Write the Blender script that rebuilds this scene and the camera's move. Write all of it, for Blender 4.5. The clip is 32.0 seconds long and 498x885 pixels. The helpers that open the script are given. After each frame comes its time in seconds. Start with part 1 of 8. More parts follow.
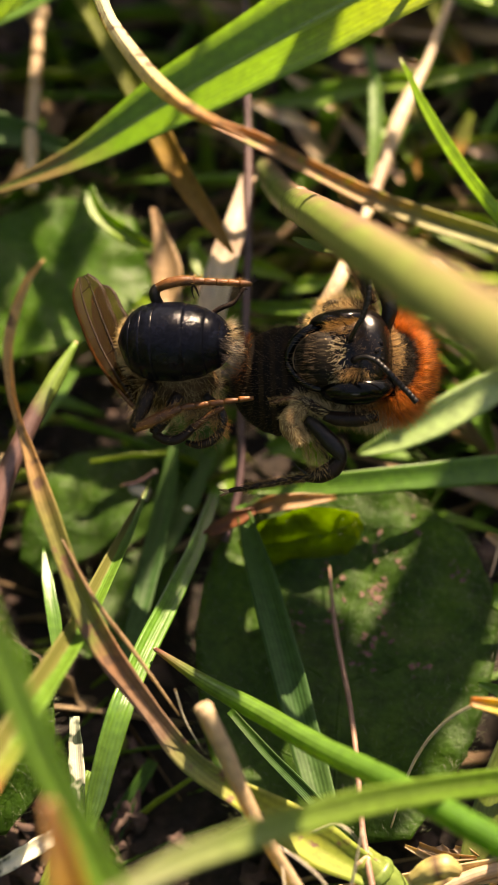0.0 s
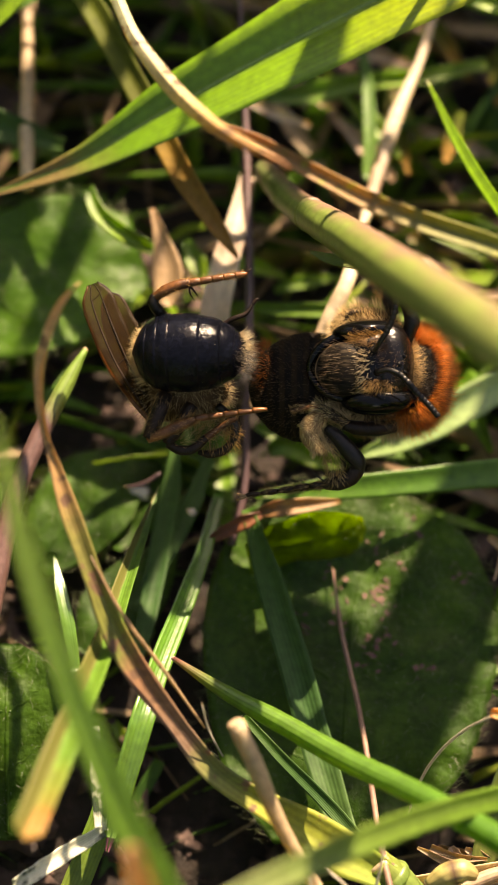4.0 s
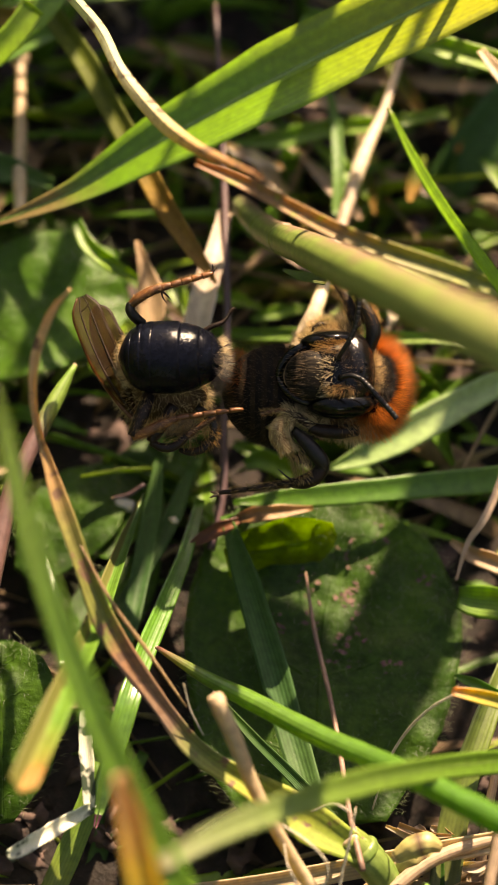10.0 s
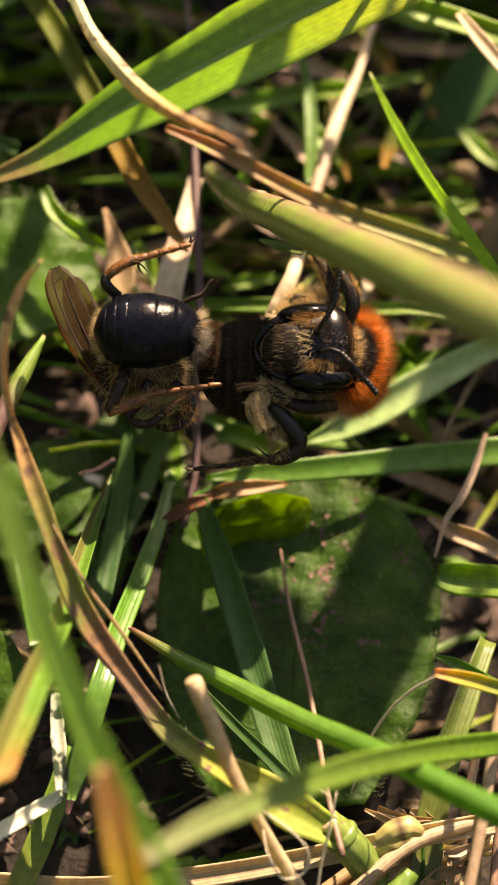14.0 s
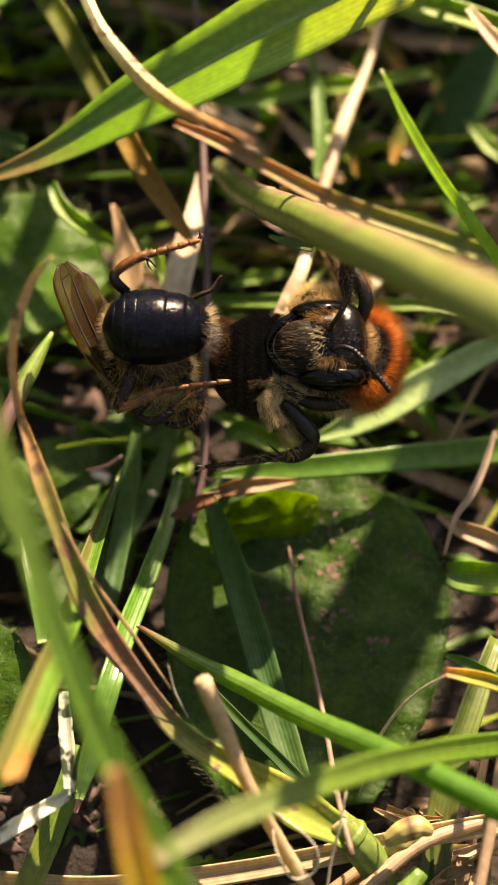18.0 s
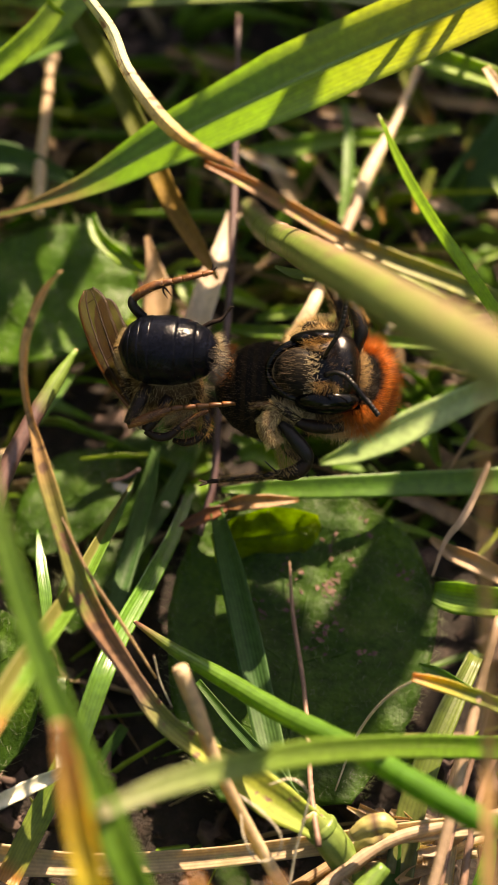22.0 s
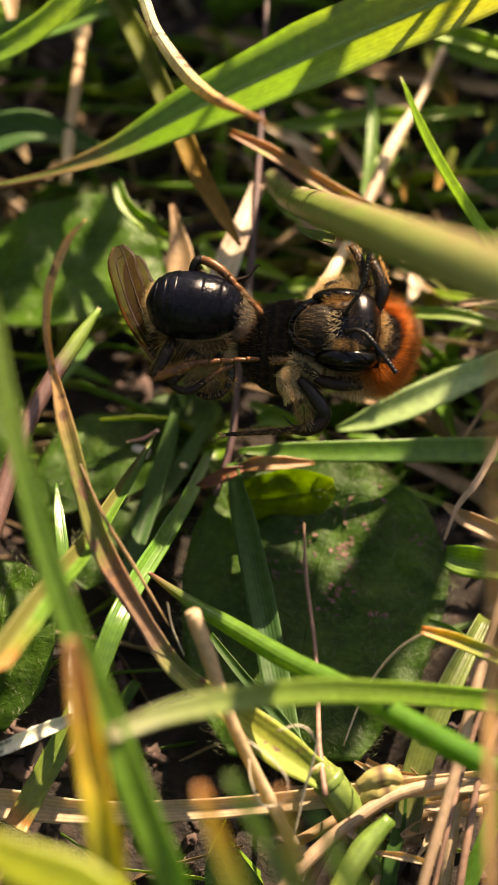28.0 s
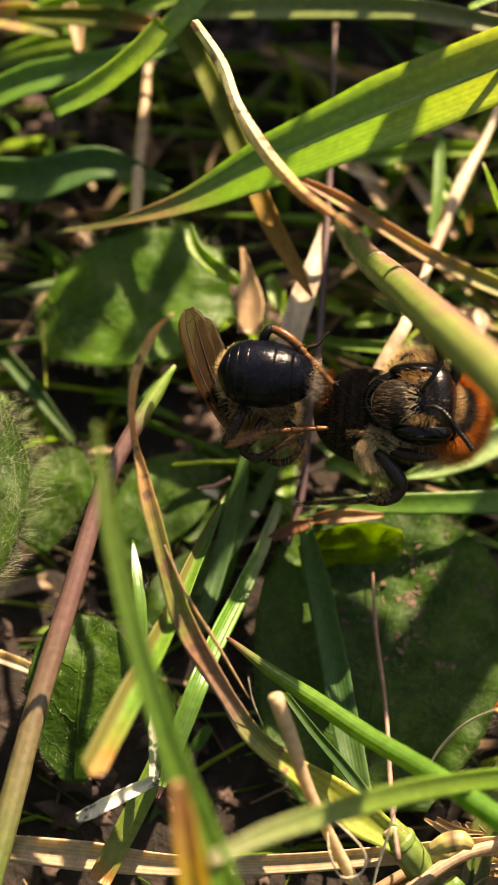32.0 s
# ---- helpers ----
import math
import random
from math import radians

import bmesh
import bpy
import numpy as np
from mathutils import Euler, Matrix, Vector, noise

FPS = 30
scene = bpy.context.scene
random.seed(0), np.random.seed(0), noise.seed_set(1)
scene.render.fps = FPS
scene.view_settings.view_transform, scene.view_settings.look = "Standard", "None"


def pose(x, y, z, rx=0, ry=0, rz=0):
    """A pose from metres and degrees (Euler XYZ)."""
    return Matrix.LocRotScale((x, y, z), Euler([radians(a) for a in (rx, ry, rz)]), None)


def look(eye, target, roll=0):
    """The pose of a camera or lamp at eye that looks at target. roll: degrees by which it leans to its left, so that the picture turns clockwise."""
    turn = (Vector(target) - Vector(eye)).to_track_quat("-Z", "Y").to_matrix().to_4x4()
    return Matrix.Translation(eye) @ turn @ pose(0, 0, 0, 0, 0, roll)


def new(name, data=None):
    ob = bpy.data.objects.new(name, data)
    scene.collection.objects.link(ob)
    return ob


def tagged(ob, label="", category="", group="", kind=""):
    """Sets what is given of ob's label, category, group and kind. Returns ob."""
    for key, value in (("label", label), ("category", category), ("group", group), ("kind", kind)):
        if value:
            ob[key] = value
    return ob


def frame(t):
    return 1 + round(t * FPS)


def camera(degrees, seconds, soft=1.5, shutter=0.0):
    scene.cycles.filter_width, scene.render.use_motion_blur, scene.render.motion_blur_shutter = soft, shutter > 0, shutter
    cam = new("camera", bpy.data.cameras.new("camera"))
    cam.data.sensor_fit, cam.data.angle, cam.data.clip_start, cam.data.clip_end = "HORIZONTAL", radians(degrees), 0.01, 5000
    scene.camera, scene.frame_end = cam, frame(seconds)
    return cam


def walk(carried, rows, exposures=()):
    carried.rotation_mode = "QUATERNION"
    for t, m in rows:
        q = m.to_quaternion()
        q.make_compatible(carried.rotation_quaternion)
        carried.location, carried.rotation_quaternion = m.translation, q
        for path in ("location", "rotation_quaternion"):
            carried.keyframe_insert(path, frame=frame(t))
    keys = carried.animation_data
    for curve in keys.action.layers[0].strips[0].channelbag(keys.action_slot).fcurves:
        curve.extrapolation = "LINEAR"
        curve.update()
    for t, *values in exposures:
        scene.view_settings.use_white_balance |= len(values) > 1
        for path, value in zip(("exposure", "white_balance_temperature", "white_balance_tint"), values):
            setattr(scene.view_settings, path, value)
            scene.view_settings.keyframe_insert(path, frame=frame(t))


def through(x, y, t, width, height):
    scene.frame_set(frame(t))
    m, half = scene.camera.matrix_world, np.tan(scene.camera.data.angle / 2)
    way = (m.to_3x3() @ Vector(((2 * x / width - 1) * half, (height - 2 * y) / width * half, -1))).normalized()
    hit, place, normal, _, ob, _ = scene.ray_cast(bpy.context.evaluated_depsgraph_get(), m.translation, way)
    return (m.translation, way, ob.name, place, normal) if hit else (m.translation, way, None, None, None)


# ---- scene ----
# ---- camera ----
MM = 0.001
cam = camera(13.0, 32.0, soft=1.5)
subject = new("mining_bee")
cam.data.dof.use_dof = True
cam.data.dof.focus_object = subject
cam.data.dof.aperture_fstop = 86.0
PATH = [
    (0, 3.517, -21.909, 62.445, 26.266, 3.806, 0.284),
    (0.5, 3.557, -21.222, 62.610, 26.019, 3.918, 0.164),
    (1, 3.395, -20.988, 63.074, 25.802, 3.967, 0.146),
    (1.5, 2.173, -20.628, 62.945, 25.432, 3.621, 0.066),
    (2, 0.740, -20.273, 63.045, 24.874, 2.677, -0.170),
    (2.5, -0.611, -19.347, 63.341, 23.785, 1.197, -0.456),
    (3, -0.478, -19.687, 64.697, 23.654, 0.342, -0.817),
    (3.5, -0.971, -19.211, 64.455, 23.519, 0.104, -1.217),
    (5.5, -1.500, -20.323, 64.831, 24.396, -0.140, -1.630),
    (6, -1.383, -20.537, 65.077, 24.427, -0.680, -1.975),
    (6.5, -1.598, -20.839, 64.643, 24.615, -0.807, -2.113),
    (7, -2.089, -21.400, 64.654, 24.671, -0.984, -2.212),
    (7.5, -1.992, -22.151, 64.742, 24.726, -0.913, -2.081),
    (8, -1.962, -22.722, 65.171, 24.953, -0.981, -2.051),
    (8.5, -1.491, -23.702, 66.141, 25.239, -0.707, -1.858),
    (9, -1.351, -24.438, 67.019, 26.248, -0.313, -1.697),
    (9.5, -1.313, -24.496, 66.974, 26.861, -0.278, -1.793),
    (10, -1.334, -24.645, 67.301, 26.957, -0.342, -1.777),
    (10.5, -1.676, -24.215, 66.375, 26.596, -0.718, -2.032),
    (11, -2.277, -23.966, 66.567, 26.322, -1.178, -2.215),
    (11.5, -3.006, -23.541, 66.879, 26.123, -1.681, -2.320),
    (12, -2.982, -23.262, 66.521, 25.899, -1.856, -2.359),
    (12.5, -2.626, -23.341, 65.989, 25.860, -1.906, -2.419),
    (13, -2.408, -23.515, 65.997, 25.853, -1.791, -2.430),
    (13.5, -2.511, -23.336, 65.901, 25.828, -1.706, -2.494),
    (14, -2.310, -23.373, 65.850, 25.907, -1.700, -2.534),
    (14.5, -2.197, -23.368, 65.769, 25.884, -1.807, -2.641),
    (16.5, -2.080, -23.371, 65.780, 25.922, -1.808, -2.729),
    (17, -2.294, -23.372, 65.871, 25.778, -1.773, -2.637),
    (17.5, -2.417, -23.214, 65.754, 25.751, -1.798, -2.588),
    (18, -2.634, -23.067, 65.641, 25.686, -1.792, -2.494),
    (18.5, -2.542, -23.274, 65.920, 25.891, -1.550, -2.429),
    (19, -2.717, -22.844, 65.817, 26.090, -1.170, -2.100),
    (19.5, -1.842, -23.769, 67.030, 26.557, -0.673, -1.687),
    (20, -1.337, -24.795, 67.909, 27.068, -0.207, -0.867),
    (20.5, -0.889, -25.471, 67.780, 27.014, 0.016, -0.295),
    (21, -0.149, -26.053, 68.539, 27.122, 0.168, 0.178),
    (21.5, 0.969, -26.481, 69.045, 27.829, 0.632, 1.344),
    (22, 2.306, -27.277, 68.966, 27.981, 0.695, 1.996),
    (22.5, 2.507, -27.788, 69.189, 28.238, 1.013, 2.761),
    (23, 2.774, -28.488, 69.303, 28.589, 0.941, 3.147),
    (23.5, 3.450, -29.267, 69.117, 28.672, 0.809, 3.276),
    (24, 3.002, -29.828, 69.046, 28.694, 0.687, 3.310),
    (24.5, 3.502, -30.563, 69.653, 29.133, 0.802, 3.451),
    (25, 3.186, -30.929, 69.991, 29.725, 0.793, 3.506),
    (25.5, 3.417, -31.554, 70.164, 30.448, 0.736, 3.377),
    (27.5, 2.731, -30.625, 68.438, 29.750, 0.617, 3.462),
    (28, 2.745, -30.490, 68.465, 29.393, 0.628, 3.541),
    (28.5, 2.701, -30.702, 68.732, 29.155, 0.501, 3.515),
    (29, 2.778, -30.835, 69.104, 28.999, 0.351, 3.544),
    (29.5, 2.521, -30.725, 68.771, 29.038, 0.336, 3.587),
    (30, 2.540, -30.726, 69.036, 28.887, 0.439, 3.636),
    (30.5, 2.474, -30.317, 69.154, 28.737, 0.427, 3.697),
    (31, 2.379, -28.472, 69.207, 27.575, 0.151, 3.515),
    (31.5, 0.240, -26.516, 71.213, 25.970, -0.072, 3.567),
    (32, -0.637, -23.036, 73.822, 23.724, 0.145, 3.707),
]
walk(cam, [(t, pose(x * MM, y * MM, z * MM, rx, ry, rz)) for t, x, y, z, rx, ry, rz in PATH],
     [(0.0, 1.92, 10200, 22), (32.0, 1.92, 10200, 22)])

# ---- sky, sun, exposure ----
SUN = Vector((0.30, 0.70, 0.66)).normalized()
world = bpy.data.worlds.new("sky")
scene.world = world
world.use_nodes = True
sky = world.node_tree.nodes.new("ShaderNodeTexSky")
sky.sky_type, sky.sun_disc = "NISHITA", False
sky.sun_elevation = math.asin(SUN.z)
sky.sun_rotation = math.atan2(SUN.x, SUN.y)
background = world.node_tree.nodes["Background"]
background.inputs["Strength"].default_value = 0.092
world.node_tree.links.new(sky.outputs[0], background.inputs["Color"])
sun = new("sun", bpy.data.lights.new("sun", "SUN"))
sun.data.energy, sun.data.angle, sun.data.color = 5.0, radians(0.55), (1.0, 0.95, 0.86)
sun.matrix_world = look(SUN * 2, (0, 0, 0))


# ---- materials ----
def nodes_of(name):
    mat = bpy.data.materials.new(name)
    mat.use_nodes = True
    tree = mat.node_tree
    return mat, tree, tree.nodes, tree.links, tree.nodes["Principled BSDF"]


def noise_of(tree, scale, detail=4.0, rough=0.55, stretch=None):
    """Noise in the thing's own space, scale in features per millimetre."""
    nodes, links = tree.nodes, tree.links
    at = nodes.new("ShaderNodeTexCoord")
    tex = nodes.new("ShaderNodeTexNoise")
    tex.inputs["Scale"].default_value = scale * 1000
    tex.inputs["Detail"].default_value = detail
    tex.inputs["Roughness"].default_value = rough
    source = at.outputs["Object"]
    if stretch:
        mapping = nodes.new("ShaderNodeMapping")
        mapping.inputs["Scale"].default_value = stretch
        links.new(source, mapping.inputs["Vector"])
        source = mapping.outputs[0]
    links.new(source, tex.inputs["Vector"])
    return tex.outputs["Fac"]


def maths(tree, op, a, b=None, c=None):
    node = tree.nodes.new("ShaderNodeMath")
    node.operation = op
    for slot, value in zip(node.inputs, (a, b, c)):
        if value is None:
            continue
        if isinstance(value, (int, float)):
            slot.default_value = value
        else:
            tree.links.new(value, slot)
    return node.outputs[0]


def ramp_of(tree, fac, stops):
    node = tree.nodes.new("ShaderNodeValToRGB")
    ramp = node.color_ramp
    while len(ramp.elements) < len(stops):
        ramp.elements.new(0.5)
    for e, (at, col) in zip(ramp.elements, stops):
        e.position, e.color = at, (*col, 1)
    tree.links.new(fac, node.inputs[0])
    return node.outputs[0]


def tint(tree, colour, factor, low, high):
    """Multiplies a colour by a grey that runs from low to high with factor."""
    grey = ramp_of(tree, factor, [(0.3, (low,) * 3), (0.7, (high,) * 3)])
    mix = tree.nodes.new("ShaderNodeMix")
    mix.data_type, mix.blend_type = "RGBA", "MULTIPLY"
    mix.inputs["Factor"].default_value = 1.0
    tree.links.new(colour, mix.inputs["A"])
    tree.links.new(grey, mix.inputs["B"])
    return mix.outputs["Result"]


def bump_of(tree, bsdf, height, depth_mm, strength=0.6):
    bump = tree.nodes.new("ShaderNodeBump")
    bump.inputs["Distance"].default_value = depth_mm * MM
    bump.inputs["Strength"].default_value = strength
    tree.links.new(height, bump.inputs["Height"])
    tree.links.new(bump.outputs[0], bsdf.inputs["Normal"])
    return bump.outputs[0]


def blade_material(name, stops, through=0.35, rough=0.42, veins=9, spots=0.0, speck=(0.12, 0.06, 0.03), flush=None, spec=0.5):
    """A blade: colours along its length, fine veins, blotches, and light that shines through."""
    mat, tree, nodes, links, bsdf = nodes_of(name)
    uv = nodes.new("ShaderNodeUVMap")
    split = nodes.new("ShaderNodeSeparateXYZ")
    links.new(uv.outputs[0], split.inputs[0])
    fine, broad = noise_of(tree, 3.5, 5), noise_of(tree, 0.7, 3)
    along = maths(tree, "ADD", split.outputs[1], maths(tree, "MULTIPLY", maths(tree, "SUBTRACT", broad, 0.5), 0.14))
    colour = ramp_of(tree, along, stops)
    wave = maths(tree, "SINE", maths(tree, "MULTIPLY", split.outputs[0], veins * 6.283))
    wave = maths(tree, "MULTIPLY_ADD", wave, 0.5, 0.5)
    colour = tint(tree, colour, wave, 0.92, 1.05)
    colour = tint(tree, colour, fine, 0.78, 1.18)
    if spots:
        mask = ramp_of(tree, noise_of(tree, 1.7, 2), [(0.62 - spots, (0, 0, 0)), (0.70 - spots, (1, 1, 1))])
        mix = nodes.new("ShaderNodeMix")
        mix.data_type = "RGBA"
        links.new(mask, mix.inputs["Factor"])
        links.new(colour, mix.inputs["A"])
        mix.inputs["B"].default_value = (*speck, 1)
        colour = mix.outputs["Result"]
    if flush:
        reach = maths(tree, "ADD", split.outputs[0], maths(tree, "MULTIPLY", maths(tree, "SUBTRACT", broad, 0.5), 0.5))
        mix = nodes.new("ShaderNodeMix")
        mix.data_type = "RGBA"
        links.new(ramp_of(tree, reach, [(flush[1], (1, 1, 1)), (flush[2], (0, 0, 0))] if flush[1] < flush[2] else [(flush[2], (0, 0, 0)), (flush[1], (1, 1, 1))]), mix.inputs["Factor"])
        links.new(colour, mix.inputs["A"])
        mix.inputs["B"].default_value = (*flush[0], 1)
        colour = mix.outputs["Result"]
    links.new(colour, bsdf.inputs["Base Color"])
    bsdf.inputs["Roughness"].default_value = rough
    bsdf.inputs["Specular IOR Level"].default_value = spec
    height = maths(tree, "ADD", maths(tree, "MULTIPLY", wave, 0.35), fine)
    normal = bump_of(tree, bsdf, height, 0.022)
    if through:
        trans = nodes.new("ShaderNodeBsdfTranslucent")
        links.new(normal, trans.inputs["Normal"])
        warm = nodes.new("ShaderNodeMix")
        warm.data_type, warm.blend_type = "RGBA", "MULTIPLY"
        warm.inputs["Factor"].default_value = 1.0
        warm.inputs["B"].default_value = (1.9, 1.75, 0.6, 1)
        links.new(colour, warm.inputs["A"])
        links.new(warm.outputs["Result"], trans.inputs["Color"])
        mix = nodes.new("ShaderNodeMixShader")
        mix.inputs[0].default_value = through
        links.new(bsdf.outputs[0], mix.inputs[1])
        links.new(trans.outputs[0], mix.inputs[2])
        links.new(mix.outputs[0], nodes["Material Output"].inputs["Surface"])
    return mat


def plain_material(name, colour, rough=0.5, metallic=0.0, grain=4.0, depth=0.02, low=0.75, high=1.2, coat=0.0, spec=0.5, second=None):
    mat, tree, nodes, links, bsdf = nodes_of(name)
    fine, broad = noise_of(tree, grain, 5), noise_of(tree, grain * 0.2, 3)
    base = ramp_of(tree, broad, [(0.35, colour), (0.65, second or colour)])
    links.new(tint(tree, base, fine, low, high), bsdf.inputs["Base Color"])
    bsdf.inputs["Roughness"].default_value = rough
    bsdf.inputs["Metallic"].default_value = metallic
    bsdf.inputs["Coat Weight"].default_value = coat
    bsdf.inputs["Coat Roughness"].default_value = 0.12
    bsdf.inputs["Specular IOR Level"].default_value = spec
    bump_of(tree, bsdf, fine, depth)
    return mat


def hair_material(name, root, tip, rough=0.35, through=0.35):
    """Hair: darker at the root; light passes partly through."""
    mat, tree, nodes, links, bsdf = nodes_of(name)
    uv = nodes.new("ShaderNodeUVMap")
    split = nodes.new("ShaderNodeSeparateXYZ")
    links.new(uv.outputs[0], split.inputs[0])
    geo = nodes.new("ShaderNodeNewGeometry")
    colour = ramp_of(tree, split.outputs[1], [(0.0, root), (0.75, tip)])
    colour = tint(tree, colour, geo.outputs["Random Per Island"], 0.7, 1.25)
    links.new(colour, bsdf.inputs["Base Color"])
    bsdf.inputs["Roughness"].default_value = rough
    trans = nodes.new("ShaderNodeBsdfTranslucent")
    links.new(colour, trans.inputs["Color"])
    mix = nodes.new("ShaderNodeMixShader")
    mix.inputs[0].default_value = through
    links.new(bsdf.outputs[0], mix.inputs[1])
    links.new(trans.outputs[0], mix.inputs[2])
    links.new(mix.outputs[0], nodes["Material Output"].inputs["Surface"])
    return mat


GREEN, LIME, SHADED_GREEN = (0.065, 0.18, 0.012), (0.16, 0.30, 0.018), (0.03, 0.09, 0.012)


# ---- builders ----
def mesh_of(name, verts, faces, uvs, material, smooth=True):
    mesh = bpy.data.meshes.new(name)
    mesh.from_pydata([tuple(v) for v in verts], [], faces)
    layer = mesh.uv_layers.new(name="UVMap")
    if uvs is not None:
        loops = np.empty(len(mesh.loops), dtype=np.int32)
        mesh.loops.foreach_get("vertex_index", loops)
        layer.data.foreach_set("uv", np.asarray(uvs, dtype=np.float32)[loops].ravel())
    if smooth:
        mesh.polygons.foreach_set("use_smooth", np.ones(len(mesh.polygons), dtype=bool))
    mesh.materials.append(material)
    return mesh


def child(name, mesh, parent, label=""):
    ob = new(name, mesh)
    ob.parent = parent
    if label:
        ob["label"] = label
    return ob


def part(name, bm, material, parent, label=""):
    mesh = bpy.data.meshes.new(name)
    for face in bm.faces:
        face.smooth = True
    bm.to_mesh(mesh)
    bm.free()
    mesh.materials.append(material)
    return child(name, mesh, parent, label)


def spline(points, steps):
    """A smooth line through the points (Catmull-Rom)."""
    p = np.asarray(points, float)
    p = np.vstack([2 * p[0] - p[1], p, 2 * p[-1] - p[-2]])
    out = []
    for i in range(1, len(p) - 2):
        for k in range(steps):
            t = k / steps
            out.append(0.5 * (2 * p[i] + (p[i + 1] - p[i - 1]) * t + (2 * p[i - 1] - 5 * p[i] + 4 * p[i + 1] - p[i + 2]) * t * t
                              + (3 * p[i] - p[i - 1] - 3 * p[i + 1] + p[i + 2]) * t ** 3))
    out.append(p[-2])
    return np.array(out)


def strip(points, widths, fold=0.3, face=(0, -0.45, 0.9), thick=0.07, steps=6, twist=0.0, wob=0.02, seed=0, first=0.0, last=1.0, crease=None):
    """Vertices, faces and uvs of a blade with a folded middle, a thickness and slightly wavy edges. Millimetres in, metres out."""
    line = spline(points, steps)
    width = np.interp(np.linspace(0, 1, len(line)), np.linspace(0, 1, len(widths)), widths)
    along = np.r_[0, np.cumsum(np.linalg.norm(np.diff(line, axis=0), axis=1))]
    along /= along[-1]
    keep = (along >= first - 1e-6) & (along <= last + 1e-6)
    tang = np.gradient(line, axis=0)
    tang /= np.linalg.norm(tang, axis=1)[:, None]
    rng = np.random.RandomState(seed + 7)
    phase = rng.uniform(0, 6.28, 4)
    us = np.array([-1, -0.72, -0.4, -0.1, 0.1, 0.4, 0.72, 1])
    verts, uvs, faces, n = [], [], [], 0
    for q, tn, w, v in zip(line[keep], tang[keep], width[keep], along[keep]):
        side = np.cross(tn, np.array(face, float))
        side /= np.linalg.norm(side) + 1e-9
        norm = np.cross(side, tn)
        a = twist * v
        side, norm = side * math.cos(a) + norm * math.sin(a), norm * math.cos(a) - side * math.sin(a)
        edge = 1 + wob * np.array([math.sin(phase[0] + v * 23), math.sin(phase[1] + v * 31)])
        for layer in (0, 1):
            for u in us:
                e = edge[0] if u < 0 else edge[1]
                lift = fold * abs(u) ** 1.2 * w / 2 + 0.010 * w * math.cos(u * 9.4)
                if crease:
                    lift += (crease[1] * max(0.0, crease[0] - u) + crease[2] * max(0.0, u - crease[0])) * w / 2
                verts.append((q + side * (u * e * w / 2) + norm * (lift - layer * thick * (1 - 0.75 * u * u))) * MM)
                uvs.append((u / 2 + 0.5, v))
        n += 1
    k = len(us)
    for i in range(n - 1):
        a, b = i * 2 * k, (i + 1) * 2 * k
        for j in range(k - 1):
            faces.append((a + j, a + j + 1, b + j + 1, b + j))
            faces.append((a + k + j, b + k + j, b + k + j + 1, a + k + j + 1))
        faces.append((a, b, b + k, a + k))
        faces.append((a + k - 1, a + 2 * k - 1, b + 2 * k - 1, b + k - 1))
    for a in (0, (n - 1) * 2 * k):
        for j in range(k - 1):
            faces.append((a + j, a + k + j, a + k + j + 1, a + j + 1))
    return verts, faces, uvs


def pipe(points, radii, sides=10, steps=6, rough=0.03, seed=0, unit=MM):
    """Vertices, faces and uvs of a round, slightly uneven stem."""
    line = spline(points, steps) if len(points) > 2 or steps > 1 else np.asarray(points, float)
    radius = np.interp(np.linspace(0, 1, len(line)), np.linspace(0, 1, len(radii)), radii)
    tang = np.gradient(line, axis=0)
    tang /= np.linalg.norm(tang, axis=1)[:, None]
    rng = np.random.RandomState(seed + 3)
    up = np.array([0.12, -0.5, 0.86])
    verts, uvs, faces = [], [], []
    for i, (q, tn, r) in enumerate(zip(line, tang, radius)):
        side = np.cross(tn, up)
        side /= np.linalg.norm(side) + 1e-9
        norm = np.cross(side, tn)
        for j in range(sides):
            a = 6.28318 * j / sides
            rr = r * (1 + rng.uniform(-rough, rough))
            verts.append((q + (side * math.cos(a) + norm * math.sin(a)) * rr) * unit)
            uvs.append((abs(2 * j / sides - 1), i / (len(line) - 1)))
    for i in range(len(line) - 1):
        for j in range(sides):
            k = (j + 1) % sides
            faces.append((i * sides + j, i * sides + k, (i + 1) * sides + k, (i + 1) * sides + j))
    faces.append(tuple(range(sides))[::-1])
    faces.append(tuple(range((len(line) - 1) * sides, len(line) * sides)))
    return verts, faces, uvs


def root(name, at, label, category, group=""):
    ob = new(name)
    ob.empty_display_size = 0.002
    ob.location = Vector(at) * MM
    return tagged(ob, label, category, group)


SEED = [0]


def hang(name, geometry, material, parent, label=""):
    """A part whose vertices are in world space, under a thing that may stand elsewhere."""
    verts, faces, uvs = geometry
    base = np.array(parent.location) if parent.parent is None else np.zeros(3)
    return child(name, mesh_of(name, [np.array(v) - base for v in verts], faces, uvs, material), parent, label)


